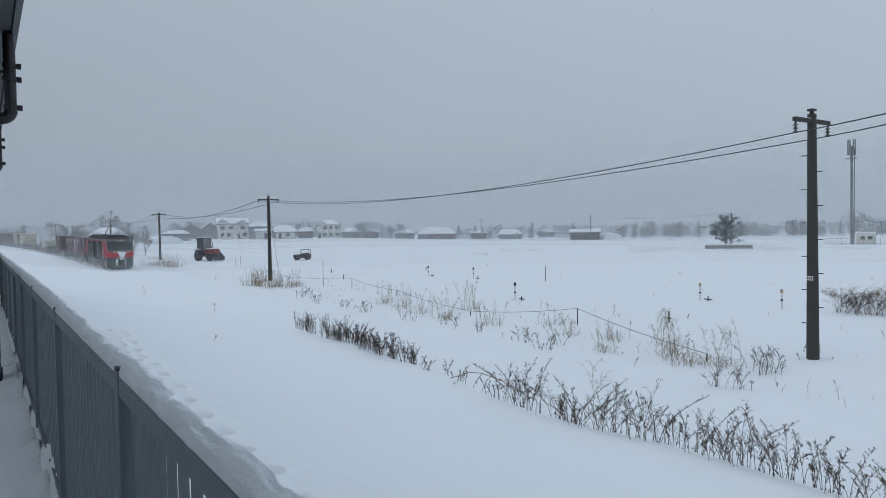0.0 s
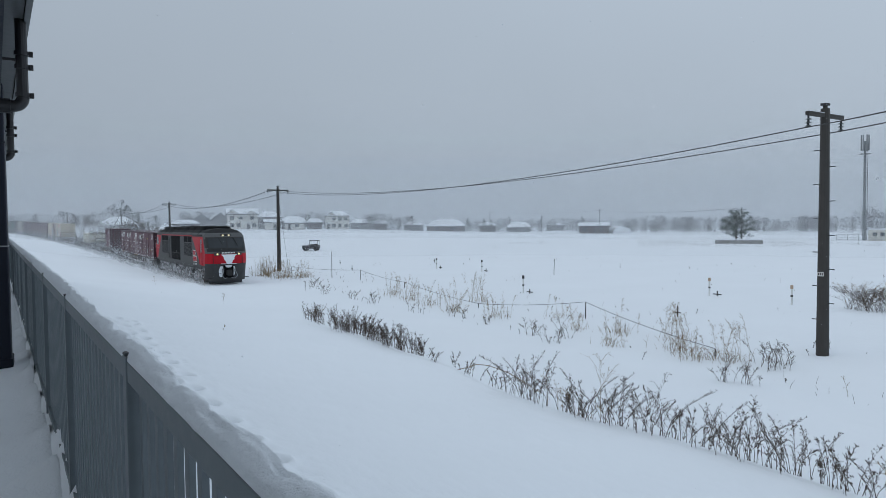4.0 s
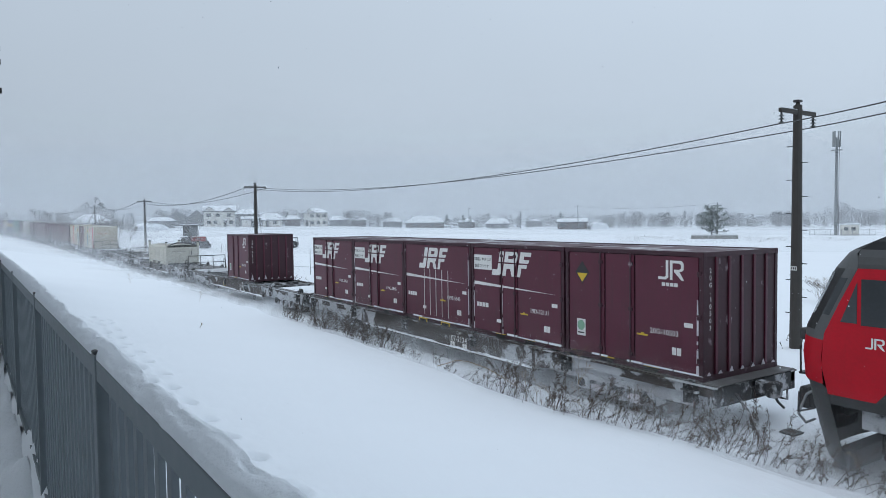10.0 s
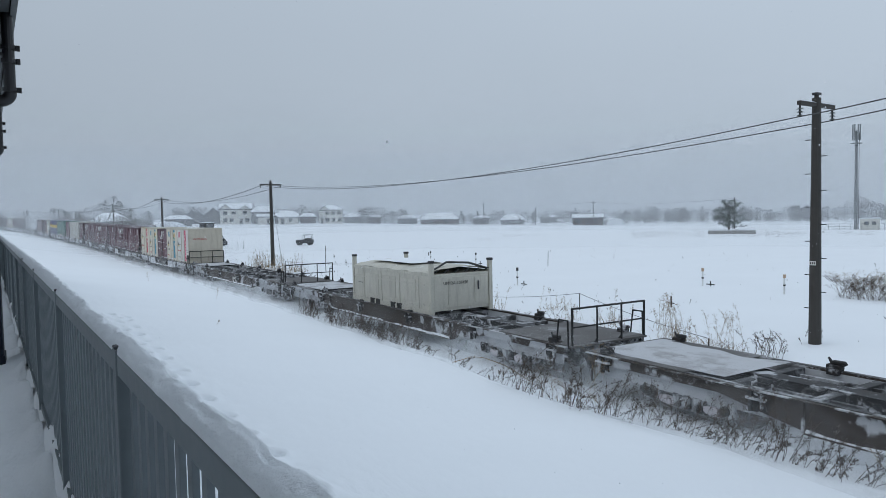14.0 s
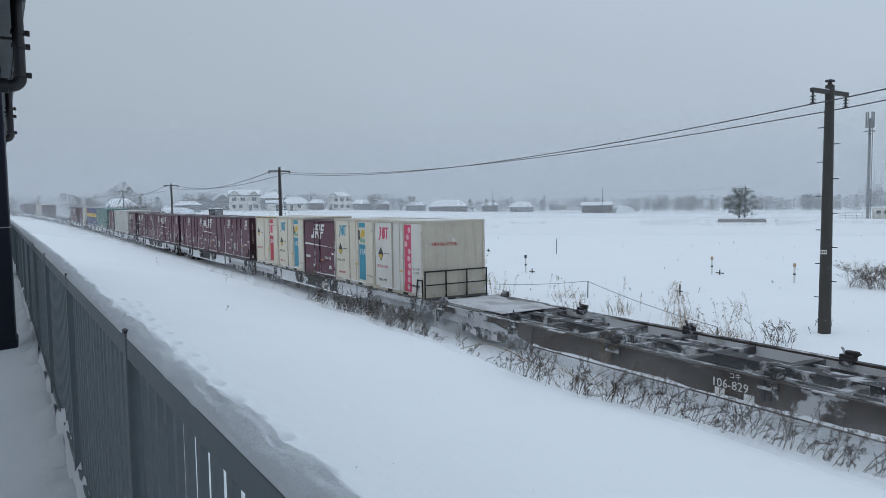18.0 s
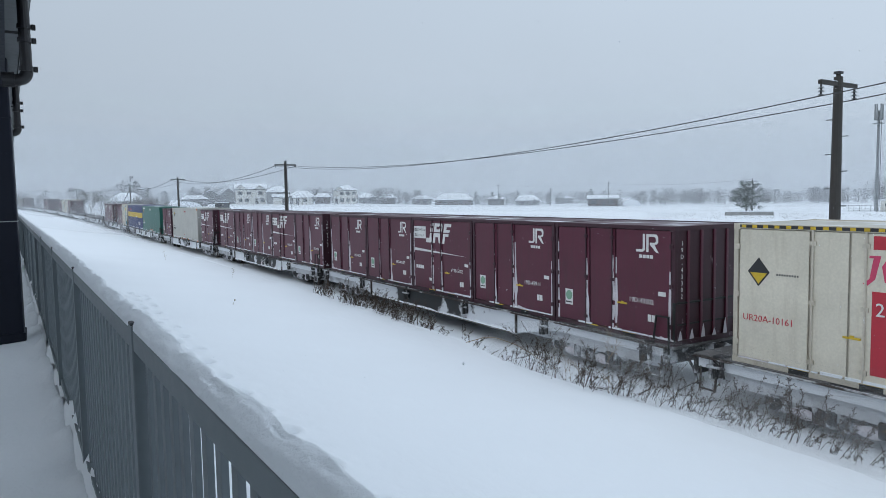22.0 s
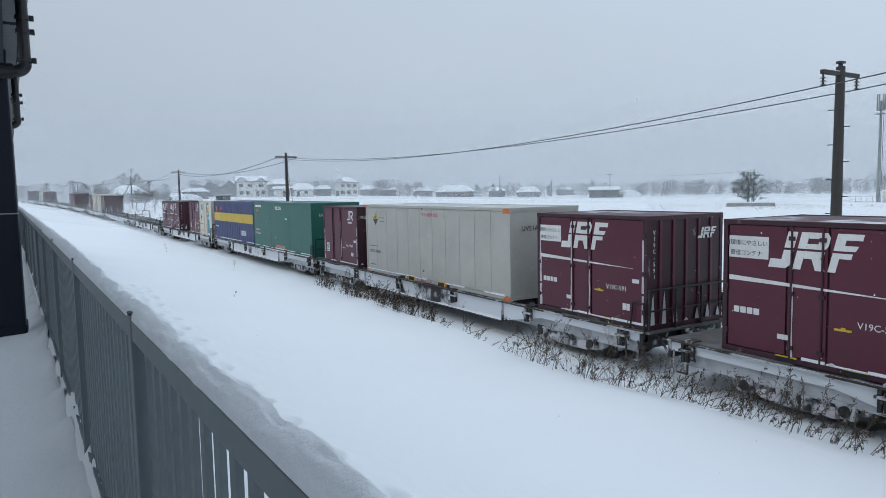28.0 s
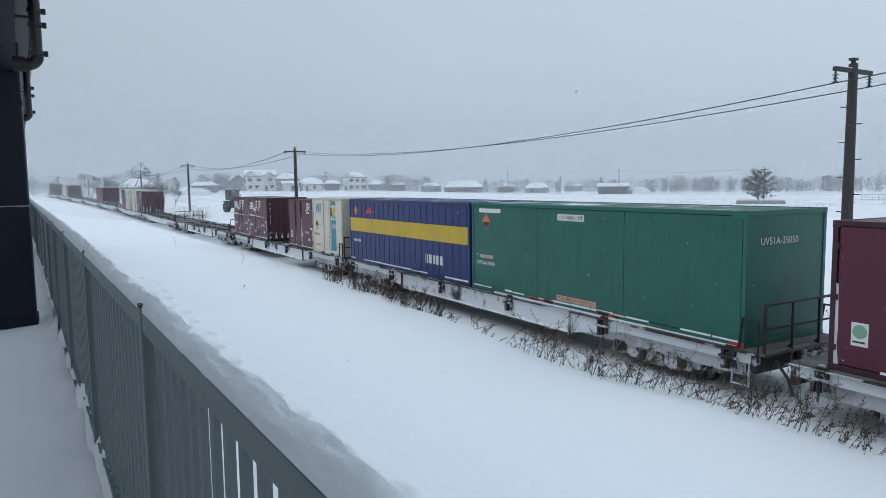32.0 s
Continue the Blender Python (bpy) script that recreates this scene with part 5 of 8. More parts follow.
def bogie(w, x, wheels):
    """A two-axle bogie under a wagon at x."""
    b = b_ob = part("bogie", boxed(x - 0.28, x + 0.28, -0.95, 0.95, 0.42, 0.66, bevel=0.03), M_BOGIE, w)
    part("brake_beam", boxed(x - 1.5, x - 1.42, -0.8, 0.8, 0.3, 0.42), M_BOGIE, b)
    part("brake_beam", boxed(x + 1.42, x + 1.5, -0.8, 0.8, 0.3, 0.42), M_BOGIE, b)
    for s in (-1, 1):
        y0, y1 = sorted((s * 0.93, s * 1.09))
        bm = prism(bmesh.new(), [(x - 1.25, .36), (x - 1.1, .28), (x - .62, .30), (x - .42, .20), (x + .42, .20), (x + .62, .30), (x + 1.1, .28), (x + 1.25, .36), (x + 1.25, .56), (x + .95, .60), (x + .55, .80), (x - .55, .80), (x - .95, .60), (x - 1.25, .56)], y0, y1)
        part("side_frame", bm, M_BOGIE, b)
        for k in (-0.24, 0.0, 0.24):
            part("spring", tubes([(x + k, s * 1.13, 0.26), (x + k, s * 1.13, 0.52)], 0.085, 10), M_BOGIE, b)
        for k in (-0.925, 0.925):
            part("axle_cap", tubes([(x + k, s * 1.2, 0.42), (x + k, s * 1.225, 0.42)], 0.10, 12), M_BLACK, b)
            part("axle_box", boxed(x + k - 0.17, x + k + 0.17, *sorted((s * 1.09, s * 1.2)), 0.28, 0.56, bevel=0.03), M_BOGIE, b)
    # snow caked on the frames
    for s in (-1, 1):
        for j, (a, b, z0, z1) in enumerate(((-1.2, -0.55, 0.50, 0.66), (-0.5, 0.5, 0.70, 0.84), (0.5, 1.22, 0.46, 0.66), (-0.75, -0.3, 0.22, 0.42), (0.35, 0.8, 0.2, 0.44))):
            rows = []
            for i in range(9):
                xx = x + a + (b - a) * i / 8
                q = 0.5 + noise.noise(Vector((xx * 2.7, j * 3.3, s)))
                pinch = math.sin(math.pi * (0.06 + 0.88 * i / 8)) ** 0.45
                rows.append([(xx, s * (1.075 + o * pinch * (0.6 + q * 0.7)), z0 + (z1 - z0) * (0.5 + (f - 0.5) * pinch * (0.7 + q * 0.5))) for o, f in ((0, 0), (.035, .1), (.06, .5), (.045, .92), (0, 1.0), (-.1, 1.02))])
            part("caked_snow", grid_faces(bmesh.new(), rows), M_FROST, b_ob, smooth=True)
    for k in (-0.925, 0.925):
        bm = tubes([(0, -1.1, 0), (0, 1.1, 0)], 0.07, 10)
        for s in (-1, 1):
            tube(bm, (0, s * 0.48, 0), (0, s * 0.52, 0), 0.445, 0.445, 28)
            tube(bm, (0, s * 0.52, 0), (0, s * 0.615, 0), 0.415, 0.405, 28)
            for a in range(6):
                q = a * math.pi / 3
                tube(bm, (0.2 * math.cos(q), s * 0.60, 0.2 * math.sin(q)), (0.2 * math.cos(q), s * 0.635, 0.2 * math.sin(q)), 0.055, 0.05, 8)
        wheels.append(part("wheelset", bm, M_WHEEL, w, m=pose(x + k, 0, 0.41)))


def flat_wagon(rails_front=True, rails_rear=False):
    w = new("flat_wagon")
    tagged(w, "dark grey container flat wagon caked with snow", "wagon", "container wagons")
    half = 9.75
    for s in (-1, 1):
        y0, y1 = sorted((s * 1.16, s * 1.28))
        prof = [(-half, .78), (-6.3, .78), (-4.6, .46), (4.6, .46), (6.3, .78), (half, .78), (half, 1.0), (-half, 1.0)]
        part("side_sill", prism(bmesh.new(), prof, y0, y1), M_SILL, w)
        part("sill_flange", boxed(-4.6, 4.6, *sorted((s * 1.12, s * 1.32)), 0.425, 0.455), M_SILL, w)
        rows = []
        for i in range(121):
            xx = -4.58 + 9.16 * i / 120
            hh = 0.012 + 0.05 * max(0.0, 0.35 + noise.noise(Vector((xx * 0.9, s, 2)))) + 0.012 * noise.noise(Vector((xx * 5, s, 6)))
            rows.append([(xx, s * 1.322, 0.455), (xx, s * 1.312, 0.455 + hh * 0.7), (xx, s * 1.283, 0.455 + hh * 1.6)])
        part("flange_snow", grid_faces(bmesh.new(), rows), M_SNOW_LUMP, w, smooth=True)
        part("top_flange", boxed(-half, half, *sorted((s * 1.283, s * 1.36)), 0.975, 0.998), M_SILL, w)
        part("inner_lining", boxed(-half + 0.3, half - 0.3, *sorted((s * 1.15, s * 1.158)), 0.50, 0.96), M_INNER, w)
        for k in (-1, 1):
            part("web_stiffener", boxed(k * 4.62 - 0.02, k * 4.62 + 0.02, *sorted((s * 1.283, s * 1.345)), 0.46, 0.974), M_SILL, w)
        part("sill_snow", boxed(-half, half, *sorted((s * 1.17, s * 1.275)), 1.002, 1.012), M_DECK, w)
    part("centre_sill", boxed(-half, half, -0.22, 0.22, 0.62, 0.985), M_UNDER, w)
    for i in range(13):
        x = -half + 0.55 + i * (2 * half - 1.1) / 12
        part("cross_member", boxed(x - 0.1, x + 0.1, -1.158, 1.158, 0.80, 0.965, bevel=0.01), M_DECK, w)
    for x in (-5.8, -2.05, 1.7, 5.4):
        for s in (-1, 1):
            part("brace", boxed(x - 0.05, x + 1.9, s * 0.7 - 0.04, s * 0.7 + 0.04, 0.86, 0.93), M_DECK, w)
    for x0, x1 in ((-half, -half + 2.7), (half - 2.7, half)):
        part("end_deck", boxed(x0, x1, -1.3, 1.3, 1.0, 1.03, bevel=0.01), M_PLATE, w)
        part("buffer_beam", boxed(x0 if x0 < 0 else x1 - 0.1, x0 + 0.1 if x0 < 0 else x1, -1.3, 1.3, 0.62, 0.985, bevel=0.01), M_UNDER, w)
    # paler grey than the body, for the windscreen surround and brow
    for x in (-9.2, -5.45, -1.7, 2.05, 5.8, 9.2):
        for s in (-1, 1):
            k = part("container_lock", boxed(x - 0.12, x + 0.12, s * 1.18 - 0.12, s * 1.18 + 0.12, 0.93, 1.055, bevel=0.02), M_UNDER, w)
            part("lock_bracket", boxed(x - 0.16, x - 0.09, *sorted((s * 1.285, s * 1.36)), 0.60, 0.98, bevel=0.01), M_UNDER, k)
            part("lock_bracket", boxed(x + 0.07, x + 0.14, *sorted((s * 1.285, s * 1.36)), 0.66, 0.98, bevel=0.01), M_UNDER, k)
            part("lock_spring", tubes([(x - 0.01, s * 1.335, 0.62), (x - 0.01, s * 1.335, 0.90)], 0.05, 8), M_BLACK, k)
            part("lock_pin", boxed(x - 0.2, x + 0.18, *sorted((s * 1.30, s * 1.39)), 0.82, 0.87, bevel=0.01), M_BOGIE, k)
            part("lock_lever", tubes([(x - 0.1, s * 1.3, 0.96), (x + 0.16, s * 1.36, 0.80), (x + 0.2, s * 1.36, 0.66)], 0.018, 6), M_UNDER, k)
    wheels = []
    for x in (-7.1, 7.1):
        bogie(w, x, wheels)
    for s in (-1, 1):
        c = part("coupler", boxed(*sorted((s * half, s * (half + 0.3))), -0.12, 0.12, 0.72, 0.98, bevel=0.03), M_UNDER, w)
        part("knuckle", boxed(*sorted((s * (half + 0.24), s * (half + 0.44))), -0.16, 0.14, 0.70, 1.0, bevel=0.05), M_UNDER, c)
        part("brake_hose", tubes([(s * half, 0.45, 0.75), (s * (half + 0.14), 0.45, 0.5), (s * (half + 0.3), 0.40, 0.42)], 0.025, 6), M_BLACK, w)
        for t in (-1, 1):
            part("footstep", tubes([(s * (half - 0.15), t * 1.27, 0.8), (s * (half - 0.15), t * 1.29, 0.36), (s * (half - 0.5), t * 1.29, 0.36), (s * (half - 0.5), t * 1.27, 0.8)], 0.02, 6), M_SILL, w)
    for on, s in ((rails_front, 1), (rails_rear, -1)):
        if not on:
            continue
        x = s * (half + 0.12)
        part("end_step", boxed(*sorted((s * half, s * (half + 0.17))), -1.28, 1.28, 0.97, 1.02), M_PLATE, w)
        for y in (-0.42, 0.42):
            post = part("handrail_post", tubes([(x, y, 1.02), (x, y, 1.90)], 0.024, 6), M_BLACK, w)
            part("gusset", prism(bmesh.new(), [(x - 0.10, 1.03), (x + 0.02, 1.03), (x + 0.02, 1.16)], y - 0.012, y + 0.012), M_BLACK, post)
        part("handrail", tubes([(x, -1.24, 0.98), (x, -1.24, 1.91), (x, 1.24, 1.91), (x, 1.24, 0.98)], 0.026, 6), M_BLACK, w)
        part("middle_rail", tubes([(x, -1.24, 1.46), (x, 1.24, 1.46)], 0.02, 6), M_BLACK, w)
        for t in (-1, 1):
            part("handrail", tubes([(x - s * 0.08, t * 1.29, 0.85), (x - s * 0.1, t * 1.29, 1.62), (x - s * 0.42, t * 1.29, 1.62), (x - s * 0.5, t * 1.29, 1.03)], 0.02, 6), M_BLACK, w)
        part("brake_rod", tubes([(x, -0.9, 0.86), (x + s * 0.35, -1.05, 0.62), (x + s * 0.5, -1.1, 0.34)], 0.028, 6), M_UNDER, w)
    b = part("brake_cylinder", tubes([(-2.2, -0.6, 0.62), (-1.3, -0.6, 0.62)], 0.17, 14), M_UNDER, w)
    part("air_tank", tubes([(1.6, 0.5, 0.62), (2.9, 0.5, 0.62)], 0.2, 14), M_UNDER, w)
    w["wheels"] = 1
    return w, wheels


WAGON_MIDDLES = [35.2 - 20.2 * i for i in range(18)]
WHEELS, SILL_MESH = [], {}


def lock_head():
    """A folded twist lock: a block, a cone and a bent lever, crusted with ice."""
    bm = boxed(-0.15, 0.13, -0.09, 0.09, 0.0, 0.11, bevel=0.02)
    box(bm, -0.06, 0.20, -0.06, 0.05, 0.10, 0.19, bevel=0.03)
    tube(bm, (-0.05, 0.0, 0.1), (-0.16, 0.04, 0.22), 0.035, 0.02, 8)
    tube(bm, (0.12, -0.02, 0.08), (0.26, -0.07, 0.16), 0.022, 0.018, 6)
    return mesh_of("lock_head", bm, M_UNDER)


LOCK_HEAD = lock_head()


def make_wagons():
    base, wheels = flat_wagon()
    codes = {1: "104-927", 3: "106-829", 4: "104-492", 6: "104-1256", 8: "104-43", 0: "107-2124"}
    for i, u in enumerate(WAGON_MIDDLES):
        w = base if i == len(WAGON_MIDDLES) - 1 else copy_thing(base, Matrix.Identity(4))
        if i > 3:
            for o in w.children:
                if o.name.startswith("side_sill"):
                    key = (i > 6, o.data.vertices[0].co.y > 0)
                    if key not in SILL_MESH:
                        SILL_MESH[key] = o.data.copy()
                        SILL_MESH[key].materials.clear()
                        SILL_MESH[key].materials.append(M_SILL_WHITE if i > 6 else M_SILL_SNOWY)
                    o.data = SILL_MESH[key]
        if i in codes:
            me, k = lettering(codes[i], 0.24, M_MARK)
            part("wagon_code", me, None, w, m=pose(0.82, -1.284, 0.64))
            me, k = lettering("コキ", 0.13, M_MARK)
            part("class_mark", me, None, w, m=pose(1.2, -1.284, 0.86))
            for k in (0.0, 0.62):
                part("data_plate", pair_mesh(), None, w, m=pose(0.9 + k, -1.284, 0.475))
        if i > 10:
            for o in [o for o in w.children_recursive if o.name.split(".")[0] in ("lock_bracket", "lock_spring", "lock_lever", "lock_pin", "caked_snow", "axle_cap", "spring", "gusset", "web_stiffener")]:
                bpy.data.objects.remove(o)
        for x in {1: (-9.2, -5.45, 5.8, 9.2), 2: (-9.2, -5.45, 5.8, 9.2), 3: (-9.2, -5.45, -1.7, 2.05, 5.8, 9.2)}.get(i, ()):
            for k in (-1, 1):
                part("lock_head", LOCK_HEAD, None, w, "folded container lock", m=pose(x, k * 1.2, 1.02))
        if i == 1:
            part("brake_wheel", tubes([(-1.85 + 0.19 * math.cos(a), -1.31, 0.72 + 0.19 * math.sin(a)) for a in [k * math.pi / 8 for k in range(17)]], 0.014, 6), M_YELLOW, w, "yellow hand-brake wheel")
        for end in {1: (-1, 1), 2: (-1,), 3: (-1,)}.get(i, ()):
            rows = []
            for k in range(15):
                xx = 6.3 + 3.35 * k / 14
                a, b = -1.05 - 0.2 * noise.noise(Vector((xx * 1.1, 2, i))), 1.0 + 0.3 * noise.noise(Vector((xx * 0.9, 7, i)))
                rows.append([(end * xx, a + (b - a) * f, 1.034 + 0.035 * math.sin(math.pi * f) * math.sin(math.pi * (k + 0.3) / 14.6) * (1 + 0.5 * noise.noise(Vector((xx * 2, f * 4, 3))))) for f in (0, .15, .35, .5, .65, .85, 1)])
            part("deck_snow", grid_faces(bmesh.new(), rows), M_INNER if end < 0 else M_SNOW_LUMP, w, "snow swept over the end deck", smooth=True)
        if i < 2:
            for o in [o for o in w.children_recursive if o.name.split(".")[0] in ("handrail", "handrail_post", "gusset", "middle_rail", "end_step")]:
                bpy.data.objects.remove(o)
        MOVING.append((w, u, 0.0))
        WHEELS.extend([o for o in w.children if o.name.startswith("wheelset")])


make_wagons()


def make_load():
    j, f = maroon_jr, maroon_jrf
    c = j(40.9, "20G-10503")
    lozenge(c, 0.38, 1.75, 1.213)
    f(37.12, "19D-32131")
    f(33.36, "V19B-5545", sign=False, ribbed=True)
    f(29.60, "V19C-7845")
    f(25.84, "V19C-5950")
    j(13.62, "19D-45230")
    hopper_box(-7.75)
    cream_box(-39.5, "pink", "UR19A-12246")
    cream_box(-43.25, "teal", "JR19A-1433")
    f(-47.0, "V19B-5736", sign=False)
    cream_box(-50.76, "teal", "JR19A-2419")
    cream_box(-54.52, "red", "UR20A-10161")
    j(-59.62, "19D-43302")
    j(-63.38, "19D-43911")
    f(-67.16, "V19B-5102")
    j(-70.92, "19D-49733")
    j(-74.68, "19D-46170")
    j(-79.3, "19D-45963")
    f(-83.06, "V19C-3370")
    j(-86.84)
    j(-90.62, "19D-4653", corrugated=True)
    f(-94.50, "V19C-5917")
    f(-100.10, "V19C-591")
    long_box(-110.72, "white", "UV51A-38043")
    c = j(-115.35, "19G-19988", level=True)
    bm, rows = bmesh.new(), []
    for i in range(12):
        z = 0.25 + 2.1 * i / 11
        edge = -0.55 + 0.25 * noise.noise(Vector((z * 1.3, 3, 0))) + (0.12 if z < 0.8 else -0.1 * (z - 0.8))
        rows.append([(3.735, edge, z), (3.75, edge + 0.25, z), (3.755, 0.95, z), (3.74, 1.15, z)])
    part("end_snow", grid_faces(bm, rows), M_SNOW_LUMP, c, "snow plastered on the end wall", smooth=True)
    long_box(-126.35, "green", "UV51A-35050")
    long_box(-135.95, "blue", "")
    cream_box(-140.55, "teal", "JR19A-905")
    j(-144.3, "19D-2250")
    f(-152.0, "V19C-6122")
    f(-155.75, "V19B-4418")
    # far end of the train; cream boxes stand in for maroon ones plastered with snow
    j(-200.2)
    cream_box(-204.0, "teal")
    cream_box(-208.9, "teal")
    j(-212.7)
    j(-235.6)
    j(-239.4)
    j(-282.6)
    cream_box(-286.4, "teal")
    cream_box(-290.2, "teal")
    j(-314.2)


make_load()
for shell_ob in TEMPLATES.values():
    for ob in (*shell_ob.children_recursive, shell_ob):
        bpy.data.objects.remove(ob)


# ---- the locomotive ----
M_CAB_PANE = paint("grey_cab_pane", (0.06, 0.065, 0.07), 0.15, 0.0, 0.0, bump=0, spec=0.3)
def make_loco():
    e = new("diesel_locomotive")
    tagged(e, "red and dark grey diesel locomotive with lit headlamps, caked with snow", "locomotive")
    half, d = 9.5, 1.43

    def nose(z):
        pts = ((0.3, -.42), (0.7, -.30), (1.05, -.20), (1.44, -.10), (1.5, -.04), (1.9, 0.0), (2.32, -.05), (3.3, -.50), (3.6, -.74), (3.95, -1.5), (4.1, -2.0))
        for (a, p), (b, q) in zip(pts, pts[1:]):
            if a <= z <= b:
                return p + (q - p) * (z - a) / (b - a)
        return pts[0][1] if z < 1 else pts[-1][1]

    def front(y, z):
        return half + nose(z) - 0.26 * (abs(y) / d) ** 2 - 0.42 * (abs(y) / d) ** 7

    prof = [(d - .03, 1.2), (d, 1.4), (d, 2.4), (d, 3.3), (d - .03, 3.42)]
    for s in (-1, 1):
        rows = [[(-front(y, z), s * y, z), (0, s * y, z), (front(y, z), s * y, z)] for y, z in prof]
        part("side_wall", grid_faces(bmesh.new(), rows), M_LOCO_GREY, e)
        # red ends with slanting edges, 5 mm proud
        for end, (xt, xb) in ((1, (5.05, 7.57)), (-1, (-6.3, -8.05))):
            rows = []
            for z in (1.36, 1.8, 2.3, 2.8, 3.36):
                k = (z - 1.3) / 2.1
                xi = xb + (xt - xb) * k
                rows.append([(xi, s * (d + .005), z), (end * front(d, z), s * (d + .005), z)])
            part("red_end_panel", grid_faces(bmesh.new(), rows), M_LOCO_RED, e, "red painted cab side")
        part("red_stripe", boxed(-6.1, 5.05, *sorted((s * d, s * (d + .006))), 3.36, 3.44), M_LOCO_RED, e)
        part("gutter", boxed(-front(d, 3.5) + 0.3, front(d, 3.5) - 0.3, *sorted((s * (d - .06), s * (d + .02))), 3.45, 3.50), M_LOCO_GREY, e)
        # grilles
        for x0, x1, z0, z1, kind in ((-6.0, -3.5, 2.92, 3.34, "win"), (-6.0, -3.5, 1.86, 2.9, "slat"), (-2.2, 1.05, 1.46, 3.34, "mesh"), (2.43, 4.95, 2.92, 3.35, "win"), (2.43, 4.95, 1.9, 2.9, "slat")):
            g = part("air_grille", boxed(x0, x1, *sorted((s * (d - .01), s * (d + .004))), z0, z1), M_LOUVRE, e, "black air intake grille")
            for a, b, p, q in ((x0 - .04, x1 + .04, z0 - .04, z0), (x0 - .04, x1 + .04, z1, z1 + .02), (x0 - .04, x0, z0, z1), (x1, x1 + .04, z0, z1)):
                part("frame", boxed(a, b, *sorted((s * d, s * (d + .014))), p, q), M_LOCO_GREY, g)
            if kind == "slat":
                k = z0 + 0.03
                while k < z1 - 0.03:
                    part("slat", boxed(x0 + .01, x1 - .01, *sorted((s * (d + .003), s * (d + .02))), k, k + 0.028), M_LOUVRE_SLAT, g)
                    k += 0.062
            elif kind == "mesh":
                for xx in (x0 + (x1 - x0) * 0.45,):
                    part("mullion", boxed(xx - .02, xx + .02, *sorted((s * d, s * (d + .014))), z0, z1), M_LOCO_ROOF, g)
                part("transom", boxed(x0, x1, *sorted((s * d, s * (d + .016))), z0 + .52, z0 + .55), M_LOUVRE_SLAT, g)
                bm = bmesh.new()
                k = z0 + .03
                while k < z0 + .6:
                    box(bm, x0 + .02, x1 - .02, *sorted((s * (d + .002), s * (d + .012))), k, k + .015)
                    k += .05
                part("lower_mesh", bm, M_LOCO_ROOF, g)
            else:
                part("mullion", boxed((x0 + x1) / 2 - .02, (x0 + x1) / 2 + .02, *sorted((s * d, s * (d + .012))), z0, z1), M_LOUVRE_SLAT, g)
        part("hatch", boxed(1.3, 1.85, *sorted((s * d, s * (d + .012))), 2.95, 3.30, bevel=0.004), M_LOCO_GREY, e)
        for x in (-2.95, -2.62):
            part("handrail", tubes([(x, s * (d + .05), 1.5), (x, s * (d + .05), 3.2)], 0.018, 6), M_LOCO_GREY, e)
        part("side_door", boxed(-3.3, -2.5, *sorted((s * d, s * (d + .01))), 1.36, 3.3, bevel=0.003), M_LOCO_GREY, e)
        for x0, x1, end in ((7.5, 8.1, 1),) if s < 0 else ((7.5, 8.1, 1), (-8.1, -7.5, -1)):
            dr = part("cab_door", boxed(x0, x1, *sorted((s * (d - .01), s * (d + .014))), 1.37, 3.27, bevel=0.004), M_LOCO_RED, e)
            part("door_window", boxed(x0 + .14, x1 - .08, *sorted((s * d, s * (d + .018))), 2.25, 3.18, bevel=0.002), M_CAB_PANE, dr)
            for x in (x0 - .05, x1 + .05):
                part("grab_rail", tubes([(x, s * (d + .05), 1.45), (x, s * (d + .05), 2.9)], 0.016, 6), M_LOCO_RED, dr)
        part("rear_cab_window", boxed(-8.22, -7.62, *sorted((s * d, s * (d + .016))), 2.5, 3.2, bevel=0.003), M_GLASS_DARK, e)
        part("quarter_window", prism(bmesh.new(), [(-8.52, 2.52), (-8.28, 2.52), (-8.28, 3.15)], *sorted((s * d, s * (d + .014)))), M_CAB_PANE, e)
        # name panel: two rows of plain blocks on a pale ground
        n = part("name_panel", prism(bmesh.new(), [(5.32, 1.98), (6.12, 1.98), (6.12, 2.38), (5.32, 2.38)], -0.002, 0), M_MARK, e, m=pose(0, s * (d + .006), 0) if s < 0 else Matrix.Translation((11.8, d + .008, 0)) @ Matrix.Rotation(math.pi, 4, "Z"))
        part("name_block", bars(3, 0.72, 0.32, 0.12), M_LOCO_RED, n, m=pose(5.36, -0.003, 2.02))
        n2 = part("name_panel", prism(bmesh.new(), [(5.32, 1.54), (6.46, 1.54), (6.46, 1.96), (5.32, 1.96)], -0.002, 0), M_MARK, e, m=n.matrix_basis.copy())
        part("name_block", bars(4, 1.06, 0.34, 0.12), M_LOCO_RED, n2, m=pose(5.36, -0.003, 1.58))
        me, w = lettering("ECO-POWER", 0.19, M_MARK)
        part("lettering", me, None, e, m=pose(5.34, -(d + .006), 1.31) if s < 0 else pose(6.5, d + .006, 1.31, 0, 0, 180))
        part("mark_plate", jr_mark(0.27), M_MARK, e, m=pose(-8.15 if s < 0 else -7.75, s * (d + .012), 2.16, 0, 0, 0 if s < 0 else 180))
